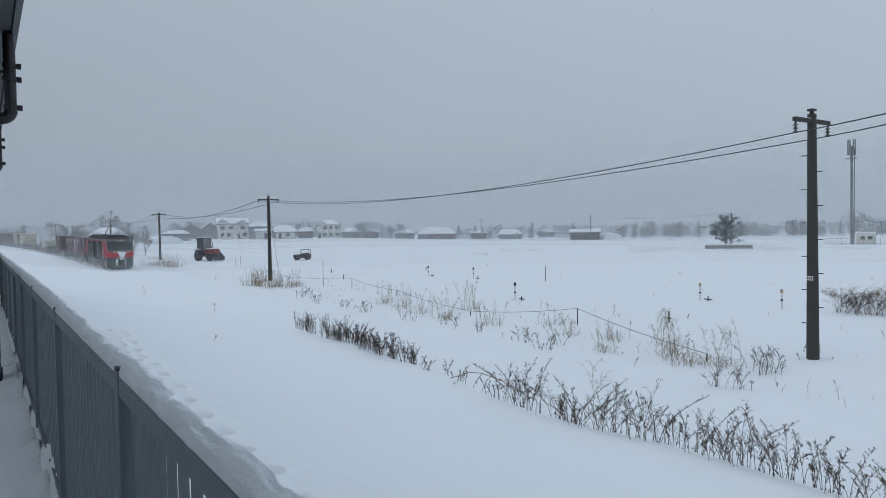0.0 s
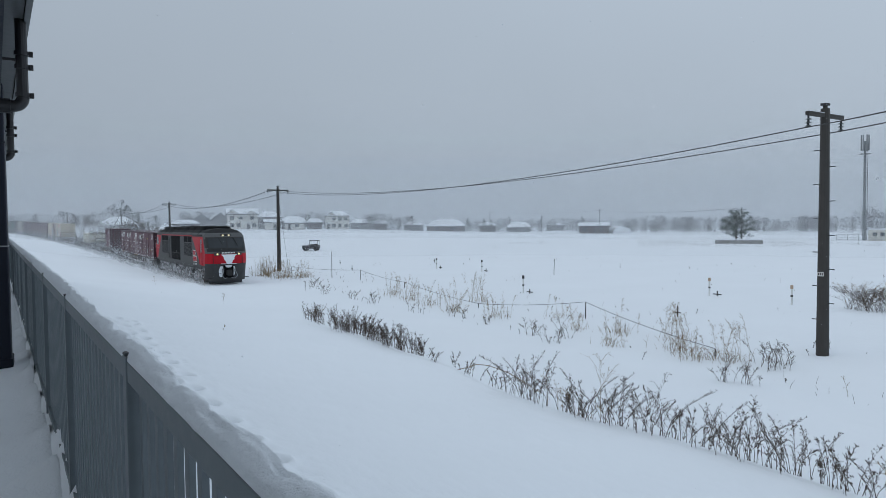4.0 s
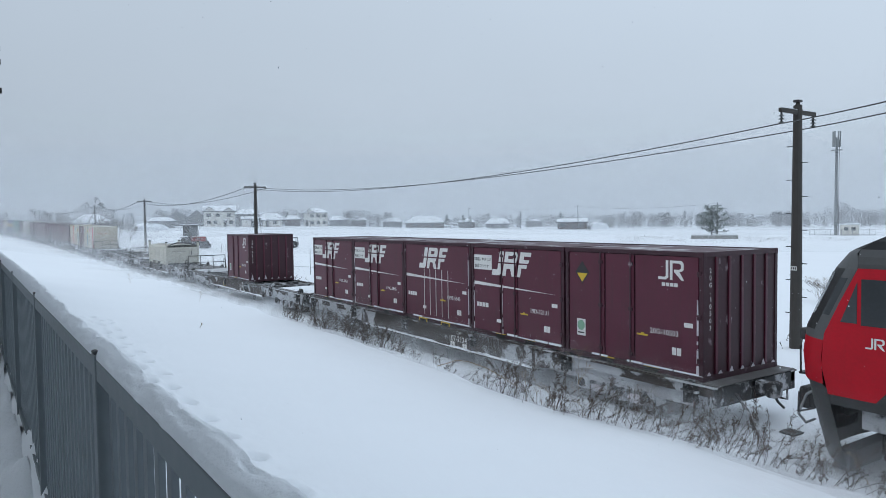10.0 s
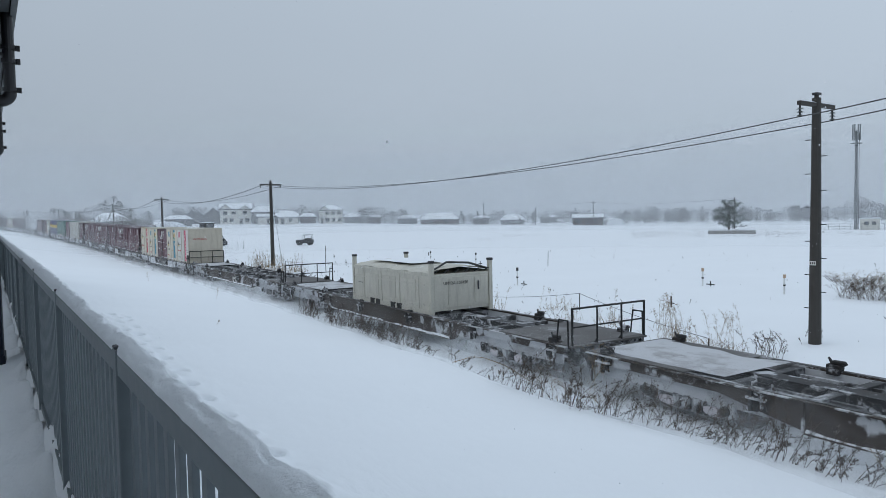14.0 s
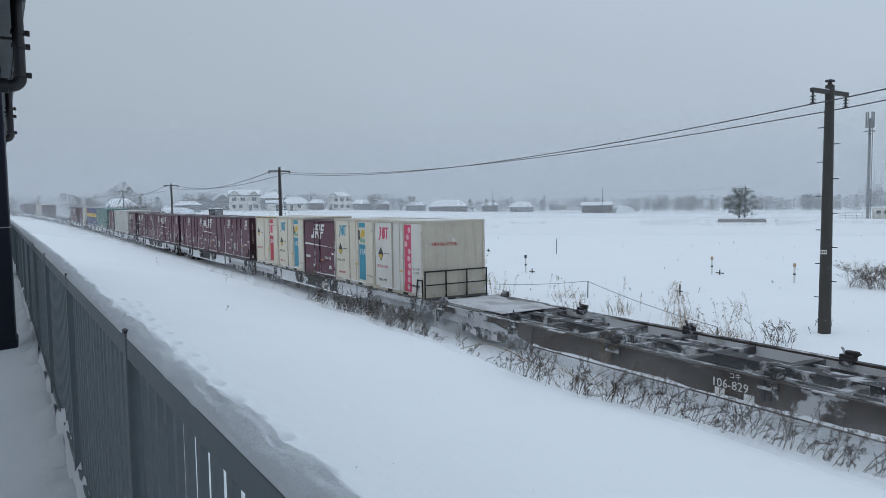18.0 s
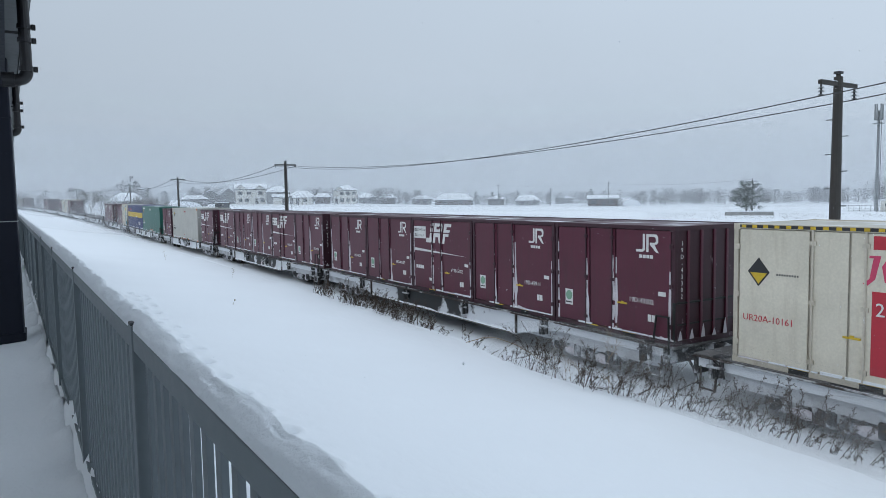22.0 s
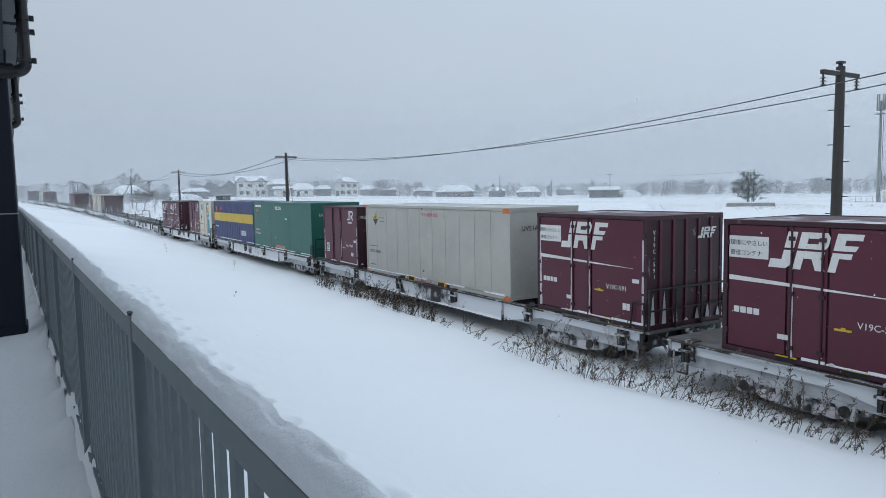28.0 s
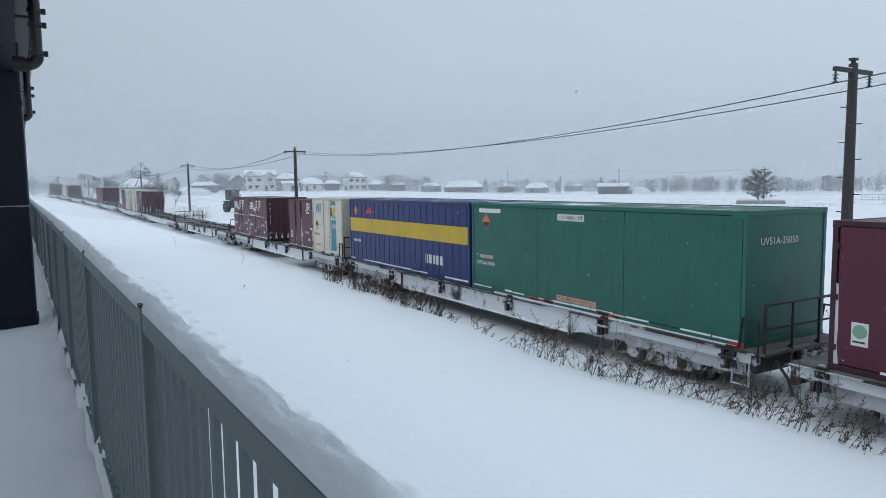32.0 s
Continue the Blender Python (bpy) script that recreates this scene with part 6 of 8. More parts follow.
    # ends: skirt, red nose, windscreen, brow
    levels = {"front_skirt": ((0.30, 0.5, 0.75, 1.0, 1.3, 1.44, 1.50), M_LOCO_GREY), "red_nose": ((1.50, 1.7, 1.9, 2.1, 2.2), M_LOCO_RED), "window_band": ((2.2, 2.27, 2.34), M_LOCO_BROW),
              "windscreen": ((2.34, 2.6, 2.9, 3.2, 3.34), M_GLASS_DARK), "brow": ((3.34, 3.42, 3.50, 3.58, 3.64), M_LOCO_BROW), "cab_roof": ((3.64, 3.70, 3.76, 3.84, 3.90, 3.95), M_LOCO_ROOF)}

    def reach(z):
        """Half width of the body at that height."""
        pts = ((3.42, d - .03), (3.55, d - .10), (3.76, d - .34), (3.90, d - .75), (3.95, 0.02))
        for (a, p), (b, q) in zip(pts, pts[1:]):
            if a <= z <= b:
                return p + (q - p) * (z - a) / (b - a)
        return d

    ys = [d * math.sin(a) for a in np.linspace(-math.pi / 2, math.pi / 2, 17)]
    for end in (1, -1):
        for name, (zs, m) in levels.items():
            rows = [[(end * front(y * reach(z) / d, z), end * y * reach(z) / d, z) for y in ys] for z in zs]
            if name == "windscreen":
                for lo, hi in ((0, 8), (9, 17)):
                    cols = ys[3:9] if lo == 0 else ys[8:14]
                    rr = [[(end * (front(y, z) + .010), end * (y - (0.035 if (i == len(cols) - 1 and lo == 0) else (-0.035 if i == 0 and lo else 0))), z) for i, y in enumerate(cols)] for z in (2.58, 2.7, 2.9, 3.1, 3.26)]
                    part("windscreen", grid_faces(bmesh.new(), rr), M_GLASS_DARK, e, "dark windscreen pane", smooth=True)
                part("screen_surround", grid_faces(bmesh.new(), rows), M_LOCO_BROW, e, smooth=True)
                mask = [[(end * (front(y, z) + .005), end * y, z) for y in ys[2:-2]] for z in zs]
                part("window_frame", grid_faces(bmesh.new(), mask), M_BLACK, e, "black window surround", smooth=True)
                for s in (-1, 1):
                    y0, y1 = s * ys[-3], s * ys[-2]
                    part("corner_pane", grid_faces(bmesh.new(), [[(end * (front(y, z) + .006), end * y, z) for y in (y0, (y0 + y1) / 2, y1)] for z in (2.6, 2.8, 3.0, 3.2)]), M_GLASS_DARK, e, smooth=True)
            else:
                part(name, grid_faces(bmesh.new(), rows), m, e, smooth=True)
        # snow packed on the nose
        rr = []
        for i, z in enumerate(np.linspace(1.5, 2.14, 24)):
            wv = (0.16 + 0.34 * ((z - 1.5) / .64)) * (1 + 0.3 * noise.noise(Vector((z * 7, end, 0))) + 0.22 * noise.noise(Vector((z * 24, end, 4))))
            rr.append([(end * (front(y, z) + 0.035 * (1 - (y / wv) ** 2) + 0.006), end * (y + 0.05), z) for y in np.linspace(-wv, wv, 9)])
        part("packed_snow", grid_faces(bmesh.new(), rr), M_SNOW_LUMP, e, "snow packed on the nose", smooth=True)
        # lamps and number panel
        for y in (-0.2, 0.2):
            lp = part("upper_headlamp", tubes([(end * (front(0, 3.46) - .12), y, 3.46), (end * (front(0, 3.46) + .036), y, 3.46)], 0.07, 16), M_LAMP_DIM if end > 0 else M_LAMP_OFF, e, "lit headlamp" if end > 0 else "")
        part("lamp_surround", boxed(*sorted((end * (front(0, 3.46) - .2), end * (front(0, 3.46) + .03))), -0.36, 0.36, 3.37, 3.55, bevel=0.02), M_BLACK, e)
        for y in (-0.74, 0.74):
            q = front(y, 2.18)
            part("lamp_housing", boxed(*sorted((end * (q - .15), end * (q + .05))), y - 0.2, y + 0.2, 2.07, 2.27, bevel=0.03), M_LOCO_GREY, e)
            part("headlamp", tubes([(end * (q - .02), y, 2.17), (end * (q + .065), y, 2.17)], 0.066, 16), M_LAMP if end > 0 else M_LAMP_OFF, e, "lit headlamp" if end > 0 else "")
        nb = part("number_panel", boxed(*sorted((end * (half - .12), end * (half + .012))), -0.55, 0.55, 2.18, 2.34, bevel=0.01), M_BLACK, e)
        for k in range(9):
            part("number_bar", boxed(*sorted((end * (half + .010), end * (half + .016))), -0.46 + k * 0.104, -0.39 + k * 0.104, 2.21, 2.31), M_MARK, nb)
        for y in (-0.55, 0.45):
            part("wiper", tubes([(end * (front(y, 3.3) + .03), y, 3.34), (end * (front(y, 2.75) + .04), y + 0.28, 2.72)], 0.024, 5), M_BLACK, e)
        for y in (-1.0, 1.0):
            part("corner_rail", tubes([(end * (front(y, 2.0) + .06), y, 1.98), (end * (front(y, 1.5) + .08), y, 1.5)], 0.016, 6), M_BLACK, e)
        for s in (-1, 1):
            part("lower_rail", tubes([(end * (front(.5, 1.1) + .1), s * 1.05, 1.2), (end * (front(.5, 1.0) + .16), s * 1.0, 0.85), (end * (front(.4, 1.0) + .18), s * 0.45, 0.80), (end * (front(.4, 1.1) + .1), s * 0.4, 1.15)], 0.015, 6), M_DARKSTEEL, e)
            part("step_plate", boxed(*sorted((end * (half - .25), end * (half + .02))), *sorted((s * 1.12, s * 1.40)), 0.52, 0.55), M_BLACK, e)
        c = part("coupler", boxed(*sorted((end * (half - .5), end * (half + .22))), -0.17, 0.17, 0.72, 1.04, bevel=0.04), M_BLACK, e)
        part("knuckle", boxed(*sorted((end * (half + .16), end * (half + .38))), -0.2, 0.16, 0.68, 1.08, bevel=0.06), M_BLACK, c)
        # solid black block painted as the shaded coupler opening, with packed snow and hoses
        part("coupler_recess", boxed(*sorted((end * (half - .40), end * (half - .085))), -0.36, 0.36, 0.50, 1.36, bevel=0.03), M_LOUVRE, e)
        for y0, y1, z0, z1, q in ((-0.62, -0.24, 0.55, 1.32, 1), (0.26, 0.52, 0.62, 1.30, 2), (-0.30, 0.34, 1.16, 1.40, 3)):
            rr = []
            for i in range(10):
                z = z0 + (z1 - z0) * i / 9
                k = math.sin(math.pi * (0.08 + 0.84 * i / 9)) ** 0.6
                mid, wd = (y0 + y1) / 2, (y1 - y0) / 2 * k * (1 + 0.25 * noise.noise(Vector((z * 6, q, end))))
                rr.append([(end * (front(mid + wd * f, z) + 0.05 * (1 - f * f) * k + (0.03 if q == 3 else 0.006)), end * (mid + wd * f), z) for f in (-1, -.6, -.2, .2, .6, 1)])
            part("packed_snow", grid_faces(bmesh.new(), rr), M_SNOW_LUMP, e, "snow packed round the coupler", smooth=True)
        part("step_ledge", boxed(*sorted((end * (half - .25), end * (half + .06))), -0.75, 0.75, 1.44, 1.475, bevel=0.006), M_DARKSTEEL, e)
        part("ledge_cover", boxed(*sorted((end * (half - .10), end * (half + .05))), -0.5, 0.55, 1.477, 1.51, bevel=0.012), M_SNOW_LUMP, e)
        for y in (-0.55, 0.62):
            part("air_hose", tubes([(end * (half - .1), y * 0.55, 1.2), (end * (half + .12), y * 0.7, 1.0), (end * (half + .2), y * 0.9, 0.66), (end * (half + .16), y * 0.6, 0.48), (end * (half + .1), y * 0.25, 0.52)], 0.022, 8), M_STEEL, e, "frosted air hose")
        part("snow_plough", boxed(*sorted((end * (half - 1.0), end * (half - .75))), -1.15, 1.15, 0.10, 0.42, bevel=0.02), M_DARKSTEEL, e)
        for y in (-0.5, 0.5):
            part("antenna", tubes([(end * (half - 2.2), y, 3.9), (end * (half - 2.2), y, 4.12)], 0.05, 8), M_LOCO_ROOF, e)
    # roof
    rp = [(d - .20, 3.64), (d - .34, 3.76), (d - .75, 3.90), (0, 3.95)]
    for s in (-1, 1):
        rows = [[(-front(y, z), s * y, z), (0, s * y, z), (front(y, z), s * y, z)] for y, z in ((d - .03, 3.42), (d - .09, 3.53), (d - .20, 3.64))]
        part("cantrail", grid_faces(bmesh.new(), rows), M_LOCO_GREY, e)
        rows = [[(-front(y, z), s * y, z), (0, s * y, z), (front(y, z), s * y, z)] for y, z in rp]
        part("roof", grid_faces(bmesh.new(), rows), M_LOCO_ROOF, e, smooth=False)
    for x0, x1, w, z in ((-7.2, -3.4, .95, 4.07), (-2.9, 1.4, .9, 4.02), (2.0, 6.6, .95, 4.09)):
        h = part("roof_hatch", boxed(x0, x1, -w, w, 3.78, z, bevel=0.04), M_LOCO_ROOF, e)
        for k in np.arange(x0 + .3, x1 - .3, .62):
            part("hatch_cover", boxed(k, k + .5, -w + .12, w - .12, z, z + .025, bevel=0.008), M_LOCO_ROOF, h)
        for xx in (x0 + .1, (x0 + x1) / 2, x1 - .1):
            for s in (-1, 1):
                part("roof_rib", tubes([(xx, s * (w - .02), z), (xx, s * 1.2, 3.68), (xx, s * 1.36, 3.5)], 0.025, 6), M_LOCO_ROOF, h)
    part("exhaust", boxed(-0.6, 0.2, -.3, .3, 4.02, 4.14, bevel=0.02), M_LOUVRE, e)
    # underframe, tanks and three bogies
    # black box added under the body in place of shade and mist
    part("keel", boxed(-8.3, 8.3, -0.55, 0.55, 0.34, 0.856), M_LOUVRE, e)
    part("underframe", boxed(-half + 1.2, half - 1.2, -1.2, 1.2, 0.86, 1.2), M_BOGIE, e)
    for s in (-1, 1):
        part("lower_skirt", boxed(-7.6, 7.6, *sorted((s * 1.34, s * 1.4)), 1.08, 1.22), M_LOCO_GREY, e)
        tank = part("battery_box", boxed(-2.3, -1.9 + 0.75, *sorted((s * 0.8, s * 1.34)), 0.42, 1.06, bevel=0.03), M_BOGIE, e)
        for k in range(7):
            part("box_louvre", boxed(-2.1, -1.45, *sorted((s * 1.34, s * 1.355)), 0.5 + k * 0.075, 0.535 + k * 0.075), M_STEEL, tank)
        for x0, x1 in ((-4.1, -2.6), (2.5, 4.0)):
            part("equipment_box", boxed(x0, x1, *sorted((s * .7, s * 1.34)), 0.35, 1.05, bevel=0.03), M_BOGIE, e)
    for x in (-6.3, 0.0, 6.3):
        b = bogie_ob = part("bogie", boxed(x - .3, x + .3, -.9, .9, 0.5, 0.85, bevel=0.03), M_BOGIE, e)
        for s in (-1, 1):
            y0, y1 = sorted((s * 1.0, s * 1.16))
            part("side_frame", prism(bmesh.new(), [(x - 1.7, .45), (x - 1.35, .30), (x - .8, .36), (x - .4, .26), (x + .4, .26), (x + .8, .36), (x + 1.35, .30), (x + 1.7, .45), (x + 1.7, .72), (x + .9, .78), (x + .5, .98), (x - .5, .98), (x - .9, .78), (x - 1.7, .72)], y0, y1), M_BOGIE, b)
            for k in (-1.45, -.75, .75, 1.45):
                part("spring", tubes([(x + k, s * 1.22, .42), (x + k, s * 1.22, .78)], 0.10, 10), M_BOGIE, b)
            for k in (-1.1, 1.1):
                part("axle_box", boxed(x + k - .2, x + k + .2, *sorted((s * 1.16, s * 1.30)), .3, .64, bevel=0.03), M_BOGIE, b)
            for j, (a, c, z0, z1) in enumerate(((-1.6, -0.9, 0.60, 0.80), (-0.5, 0.45, 0.86, 1.04), (0.85, 1.65, 0.58, 0.80), (-0.85, -0.35, 0.30, 0.56), (0.3, 0.9, 0.32, 0.6))):
                rows = []
                for i in range(9):
                    xx = x + a + (c - a) * i / 8
                    q = 0.5 + noise.noise(Vector((xx * 2.7, j * 3.3, s)))
                    pinch = math.sin(math.pi * (0.06 + 0.88 * i / 8)) ** 0.45
                    rows.append([(xx, s * (1.17 + o * pinch * (0.6 + q * 0.7)), z0 + (z1 - z0) * (0.5 + (f - 0.5) * pinch * (0.7 + q * 0.5))) for o, f in ((0, 0), (.04, .1), (.07, .5), (.05, .92), (0, 1.0), (-.1, 1.02))])
                part("caked_snow", grid_faces(bmesh.new(), rows), M_FROST, bogie_ob, smooth=True)
            part("damper", tubes([(x - .3, s * 1.3, .9), (x + .5, s * 1.3, .6)], 0.04, 8), M_STEEL, b)
            part("sand_pipe", tubes([(x + 1.75, s * .75, .8), (x + 1.68, s * .70, .15)], 0.025, 6), M_BOGIE, b)
        for k in (-1.1, 1.1):
            bm = tubes([(0, -1.1, 0), (0, 1.1, 0)], 0.08, 10)
            for s in (-1, 1):
                tube(bm, (0, s * .48, 0), (0, s * .52, 0), .47, .47, 28)
                tube(bm, (0, s * .52, 0), (0, s * .62, 0), .44, .43, 28)
            WHEELS.append(part("wheelset", bm, M_WHEEL, e, m=pose(x + k, 0, .435)))
    MOVING.append((e, 55.75, 0.0))
    return e


make_loco()


# ---- the far side: houses, trees, fields ----
def spot(az, r):
    a = radians(az)
    x, y = r * math.sin(a), -12.243 + r * math.cos(a)
    return x, y, land(x, y)


def facing(az, r, extra=0.0):
    x, y, z = spot(az, r)
    return pose(x, y, z - 0.05, 0, 0, -az + extra)


def gable(bm, w, d, z0, z1, over, thick, along=True, x0=0.0):
    """A pitched roof slab over a w by d plan, ridge along x or y."""
    if along:
        for s in (-1, 1):
            a = [(x0 - w / 2 - over, s * (d / 2 + over), z0), (x0 + w / 2 + over, s * (d / 2 + over), z0), (x0 + w / 2 + over, 0, z1), (x0 - w / 2 - over, 0, z1)]
            lo = [bm.verts.new(p) for p in a]
            hi = [bm.verts.new((p[0], p[1], p[2] + thick)) for p in a]
            bm.faces.new(lo if s > 0 else lo[::-1])
            bm.faces.new(hi[::-1] if s > 0 else hi)
            for i in range(4):
                j = (i + 1) % 4
                bm.faces.new((lo[i], lo[j], hi[j], hi[i]))
    else:
        for s in (-1, 1):
            a = [(x0 + s * (w / 2 + over), -d / 2 - over, z0), (x0 + s * (w / 2 + over), d / 2 + over, z0), (x0, d / 2 + over, z1), (x0, -d / 2 - over, z1)]
            lo = [bm.verts.new(p) for p in a]
            hi = [bm.verts.new((p[0], p[1], p[2] + thick)) for p in a]
            bm.faces.new(lo)
            bm.faces.new(hi[::-1])
            for i in range(4):
                j = (i + 1) % 4
                bm.faces.new((lo[i], lo[j], hi[j], hi[i]))
    return bm


def hipped(bm, w, d, z0, z1, over, thick, inset):
    """A hipped roof slab: a ridge along x, drawn in at both ends."""
    X, Y = w / 2 + over, d / 2 + over
    k = max(0.3, X - inset)
    for a in (((-X, -Y, z0), (X, -Y, z0), (k, 0, z1), (-k, 0, z1)), ((X, Y, z0), (-X, Y, z0), (-k, 0, z1), (k, 0, z1)), ((X, -Y, z0), (X, Y, z0), (k, 0, z1)), ((-X, Y, z0), (-X, -Y, z0), (-k, 0, z1))):
        lo = [bm.verts.new(p) for p in a]
        hi = [bm.verts.new((p[0], p[1], p[2] + thick)) for p in a]
        bm.faces.new(lo[::-1])
        bm.faces.new(hi)
        for i in range(len(a)):
            j = (i + 1) % len(a)
            bm.faces.new((lo[i], lo[j], hi[j], hi[i]))
    return bm


def house(az, r, w, d, eaves, ridge, wall, label, windows, along=True, door=None, extra=0.0, category="house", dormers=(), hip=0.0):
    h = thing("house", facing(az, r, extra), label, category, "houses across the field")
    bm = boxed(-w / 2, w / 2, -d / 2, d / 2, -0.5, eaves)
    if along and not hip:
        for s in (-1, 1):
            vs = [bm.verts.new((s * w / 2, -d / 2, eaves)), bm.verts.new((s * w / 2, d / 2, eaves)), bm.verts.new((s * w / 2, 0, ridge))]
            bm.faces.new(vs)
    elif not along:
        for s in (-1, 1):
            vs = [bm.verts.new((-w / 2, s * d / 2, eaves)), bm.verts.new((w / 2, s * d / 2, eaves)), bm.verts.new((0, s * d / 2, ridge))]
            bm.faces.new(vs)
    part("wall", bm, wall, h)
    if hip:
        part("roof", hipped(bmesh.new(), w, d, eaves - 0.15, ridge, 0.5, 0.22, hip), M_TRIM, h)
        part("roof_snow", hipped(bmesh.new(), w, d, eaves + 0.075, ridge + 0.23, 0.42, 0.18, hip), M_SNOW, h, "snow on the roof")
    else:
        part("roof", gable(bmesh.new(), w, d, eaves - 0.15, ridge, 0.5, 0.22, along), M_TRIM, h)
        part("roof_snow", gable(bmesh.new(), w, d, eaves + 0.075, ridge + 0.23, 0.42, 0.2, along), M_SNOW, h, "snow on the roof")
    for x, z, ww, hh in windows:
        win = part("window", boxed(x - ww / 2, x + ww / 2, -d / 2 - 0.03, -d / 2 + 0.02, z, z + hh), M_TRIM, h)
        part("pane", boxed(x - ww / 2 + 0.07, x - 0.03, -d / 2 - 0.045, -d / 2 - 0.025, z + 0.07, z + hh - 0.07), M_WINDOW, win)
        part("pane", boxed(x + 0.03, x + ww / 2 - 0.07, -d / 2 - 0.045, -d / 2 - 0.025, z + 0.07, z + hh - 0.07), M_WINDOW, win)
    if door:
        part("door", boxed(door - 0.5, door + 0.5, -d / 2 - 0.04, -d / 2 + 0.02, 0, 2.05), M_TRIM, h)
        part("porch_snow", boxed(door - 1.1, door + 1.1, -d / 2 - 1.2, -d / 2 - 0.02, 2.3, 2.55, bevel=0.06), M_SNOW, h)
        part("porch_roof", boxed(door - 1.1, door + 1.1, -d / 2 - 1.2, -d / 2 - 0.02, 2.2, 2.296), M_TRIM, h)
    for x, ww, zt in dormers:
        dm = part("dormer", gable(bmesh.new(), ww, 1.2, eaves - 0.1, zt, 0.2, 0.14, False), M_TRIM, h, m=pose(x, -d / 2 + 0.1, 0))
        bm = bmesh.new()
        vs = [bm.verts.new((-ww / 2, -0.5, eaves - 0.05)), bm.verts.new((ww / 2, -0.5, eaves - 0.05)), bm.verts.new((0, -0.5, zt))]
        bm.faces.new(vs)
        part("dormer_wall", bm, wall, dm)
        part("dormer_snow", gable(bmesh.new(), ww, 1.2, eaves + 0.06, zt + 0.15, 0.15, 0.22, False), M_SNOW, dm)
    return h


def make_village():
    house(-75.3, 260, 10.6, 8, 5.4, 7.2, M_WALL_CREAM, "cream two-storey house with gabled dormers under snow", [(-3.6, 3.5, 1.5, 1.2), (-0.6, 3.6, 1.5, 1.0), (3.3, 3.5, 1.6, 1.2), (-3.6, 0.9, 1.3, 1.3), (-1.4, 0.9, 1.3, 1.3), (4.0, 0.9, 1.4, 1.3)],
          door=2.0, dormers=((-3.4, 4.2, 7.0), (3.2, 3.6, 6.6)))
    house(-77.0, 268, 6.0, 7, 3.2, 5.6, M_WALL_GREY, "grey gabled outbuilding with snowy roof", [], along=False)
    house(-73.2, 258, 7.8, 7, 4.2, 6.0, M_WALL_GREY, "grey house with a broad snow-covered roof", [(2.6, 2.6, 1.2, 1.0)], hip=2.6)
    house(-73.0, 246, 5.0, 4, 2.6, 3.3, M_WALL_CREAM, "pale garage with a snow-covered roof", [], door=1.0)
    house(-71.3, 256, 8.4, 6, 2.9, 4.4, M_WALL_GREY, "low grey house under snow", [(-1.5, 1.0, 1.4, 1.2)], hip=2.4)
    house(-71.2, 244, 6.5, 4, 2.3, 3.0, M_WALL_CREAM, "pale low house with a flat snowy roof", [(0.8, 0.9, 1.2, 1.1)], door=-1.8)
    house(-69.6, 262, 5.6, 5, 2.4, 3.6, M_WALL_BROWN, "small brown shed under snow", [], hip=1.6)
    house(-67.75, 262, 8.6, 8, 5.0, 6.6, M_WALL_CREAM, "cream two-storey house with a dark roof edge", [(-1.2, 3.4, 1.3, 1.1), (1.0, 3.4, 1.3, 1.1), (3.2, 3.4, 1.3, 1.1), (-1.2, 0.8, 1.5, 1.3), (1.0, 0.8, 1.2, 1.3), (3.3, 0.8, 1.3, 1.3)],
          door=-3.2, dormers=((-2.2, 3.6, 6.4),), hip=3.2)
    house(-65.9, 300, 7.4, 6, 2.6, 4.1, M_WALL_GREY, "grey low house under snow", [(1, 1, 1.3, 1)], hip=2.2)
    house(-64.2, 310, 6.4, 6, 2.8, 4.4, M_WALL_BROWN, "brown low house under snow", [], hip=2.0)
    house(-61.4, 300, 8.4, 6, 2.4, 3.7, M_WALL_GREY, "grey house with snowy roof among trees", [(-2, .9, 1.3, 1), (1.5, .9, 1.3, 1)], hip=2.6)
    house(-58.7, 290, 16.0, 8, 2.2, 4.7, M_WALL_BROWN, "long dark farm building with a large snowy roof", [(-4, .8, 1.6, 1), (3, .8, 1.6, 1)], hip=3.4)
    house(-55.2, 300, 7.0, 6, 2.6, 4.0, M_WALL_BROWN, "brown house behind conifers", [], hip=2.2)
    house(-52.6, 280, 9.2, 6, 1.9, 3.8, M_WALL_GREY, "grey barn with a steep snowy roof", [(-2, .6, 1.2, .9)], hip=2.0)
    house(-49.6, 330, 8.0, 6, 2.4, 3.4, M_WALL_GREY, "distant grey house under snow", [], hip=2.5)
    house(-46.45, 235, 9.6, 6, 2.5, 3.35, M_WALL_BROWN, "dark brown wooden house with a snow-covered roof", [(-3.2, 0.9, 1.9, 1.1), (0.2, 0.2, 0.9, 1.6), (2.6, 0.9, 1.4, 1.0)])
    house(-84.4, 205, 9.5, 7, 2.3, 4.4, M_WALL_GREY, "low house with a wide snowy roof beside the track", [], hip=3.4)
    house(-79.6, 240, 8.0, 6, 2.2, 3.2, M_WALL_GREY, "grey low shed under snow", [], hip=2.0)
    house(-78.4, 275, 7.0, 6, 3.0, 5.0, M_WALL_GREY, "hazy grey house under snow", [], along=False)
    # snow-covered hoop houses
    for az, r, w, h in ((-44.4, 236, 6.2, 2.3), (-39.9, 330, 6.0, 3.0), (-80.4, 215, 9.0, 2.0)):
        bm = grid_faces(bmesh.new(), [[(w / 2 * math.cos(a), y, h * max(0, math.sin(a))) for a in np.linspace(0, math.pi, 15)] for y in (-3.0, -1, 1, 3.0)])
        vs = [bm.verts.new((w / 2 * math.cos(a), -3.0, h * max(0, math.sin(a)))) for a in np.linspace(0, math.pi, 15)]
        bm.faces.new(vs)
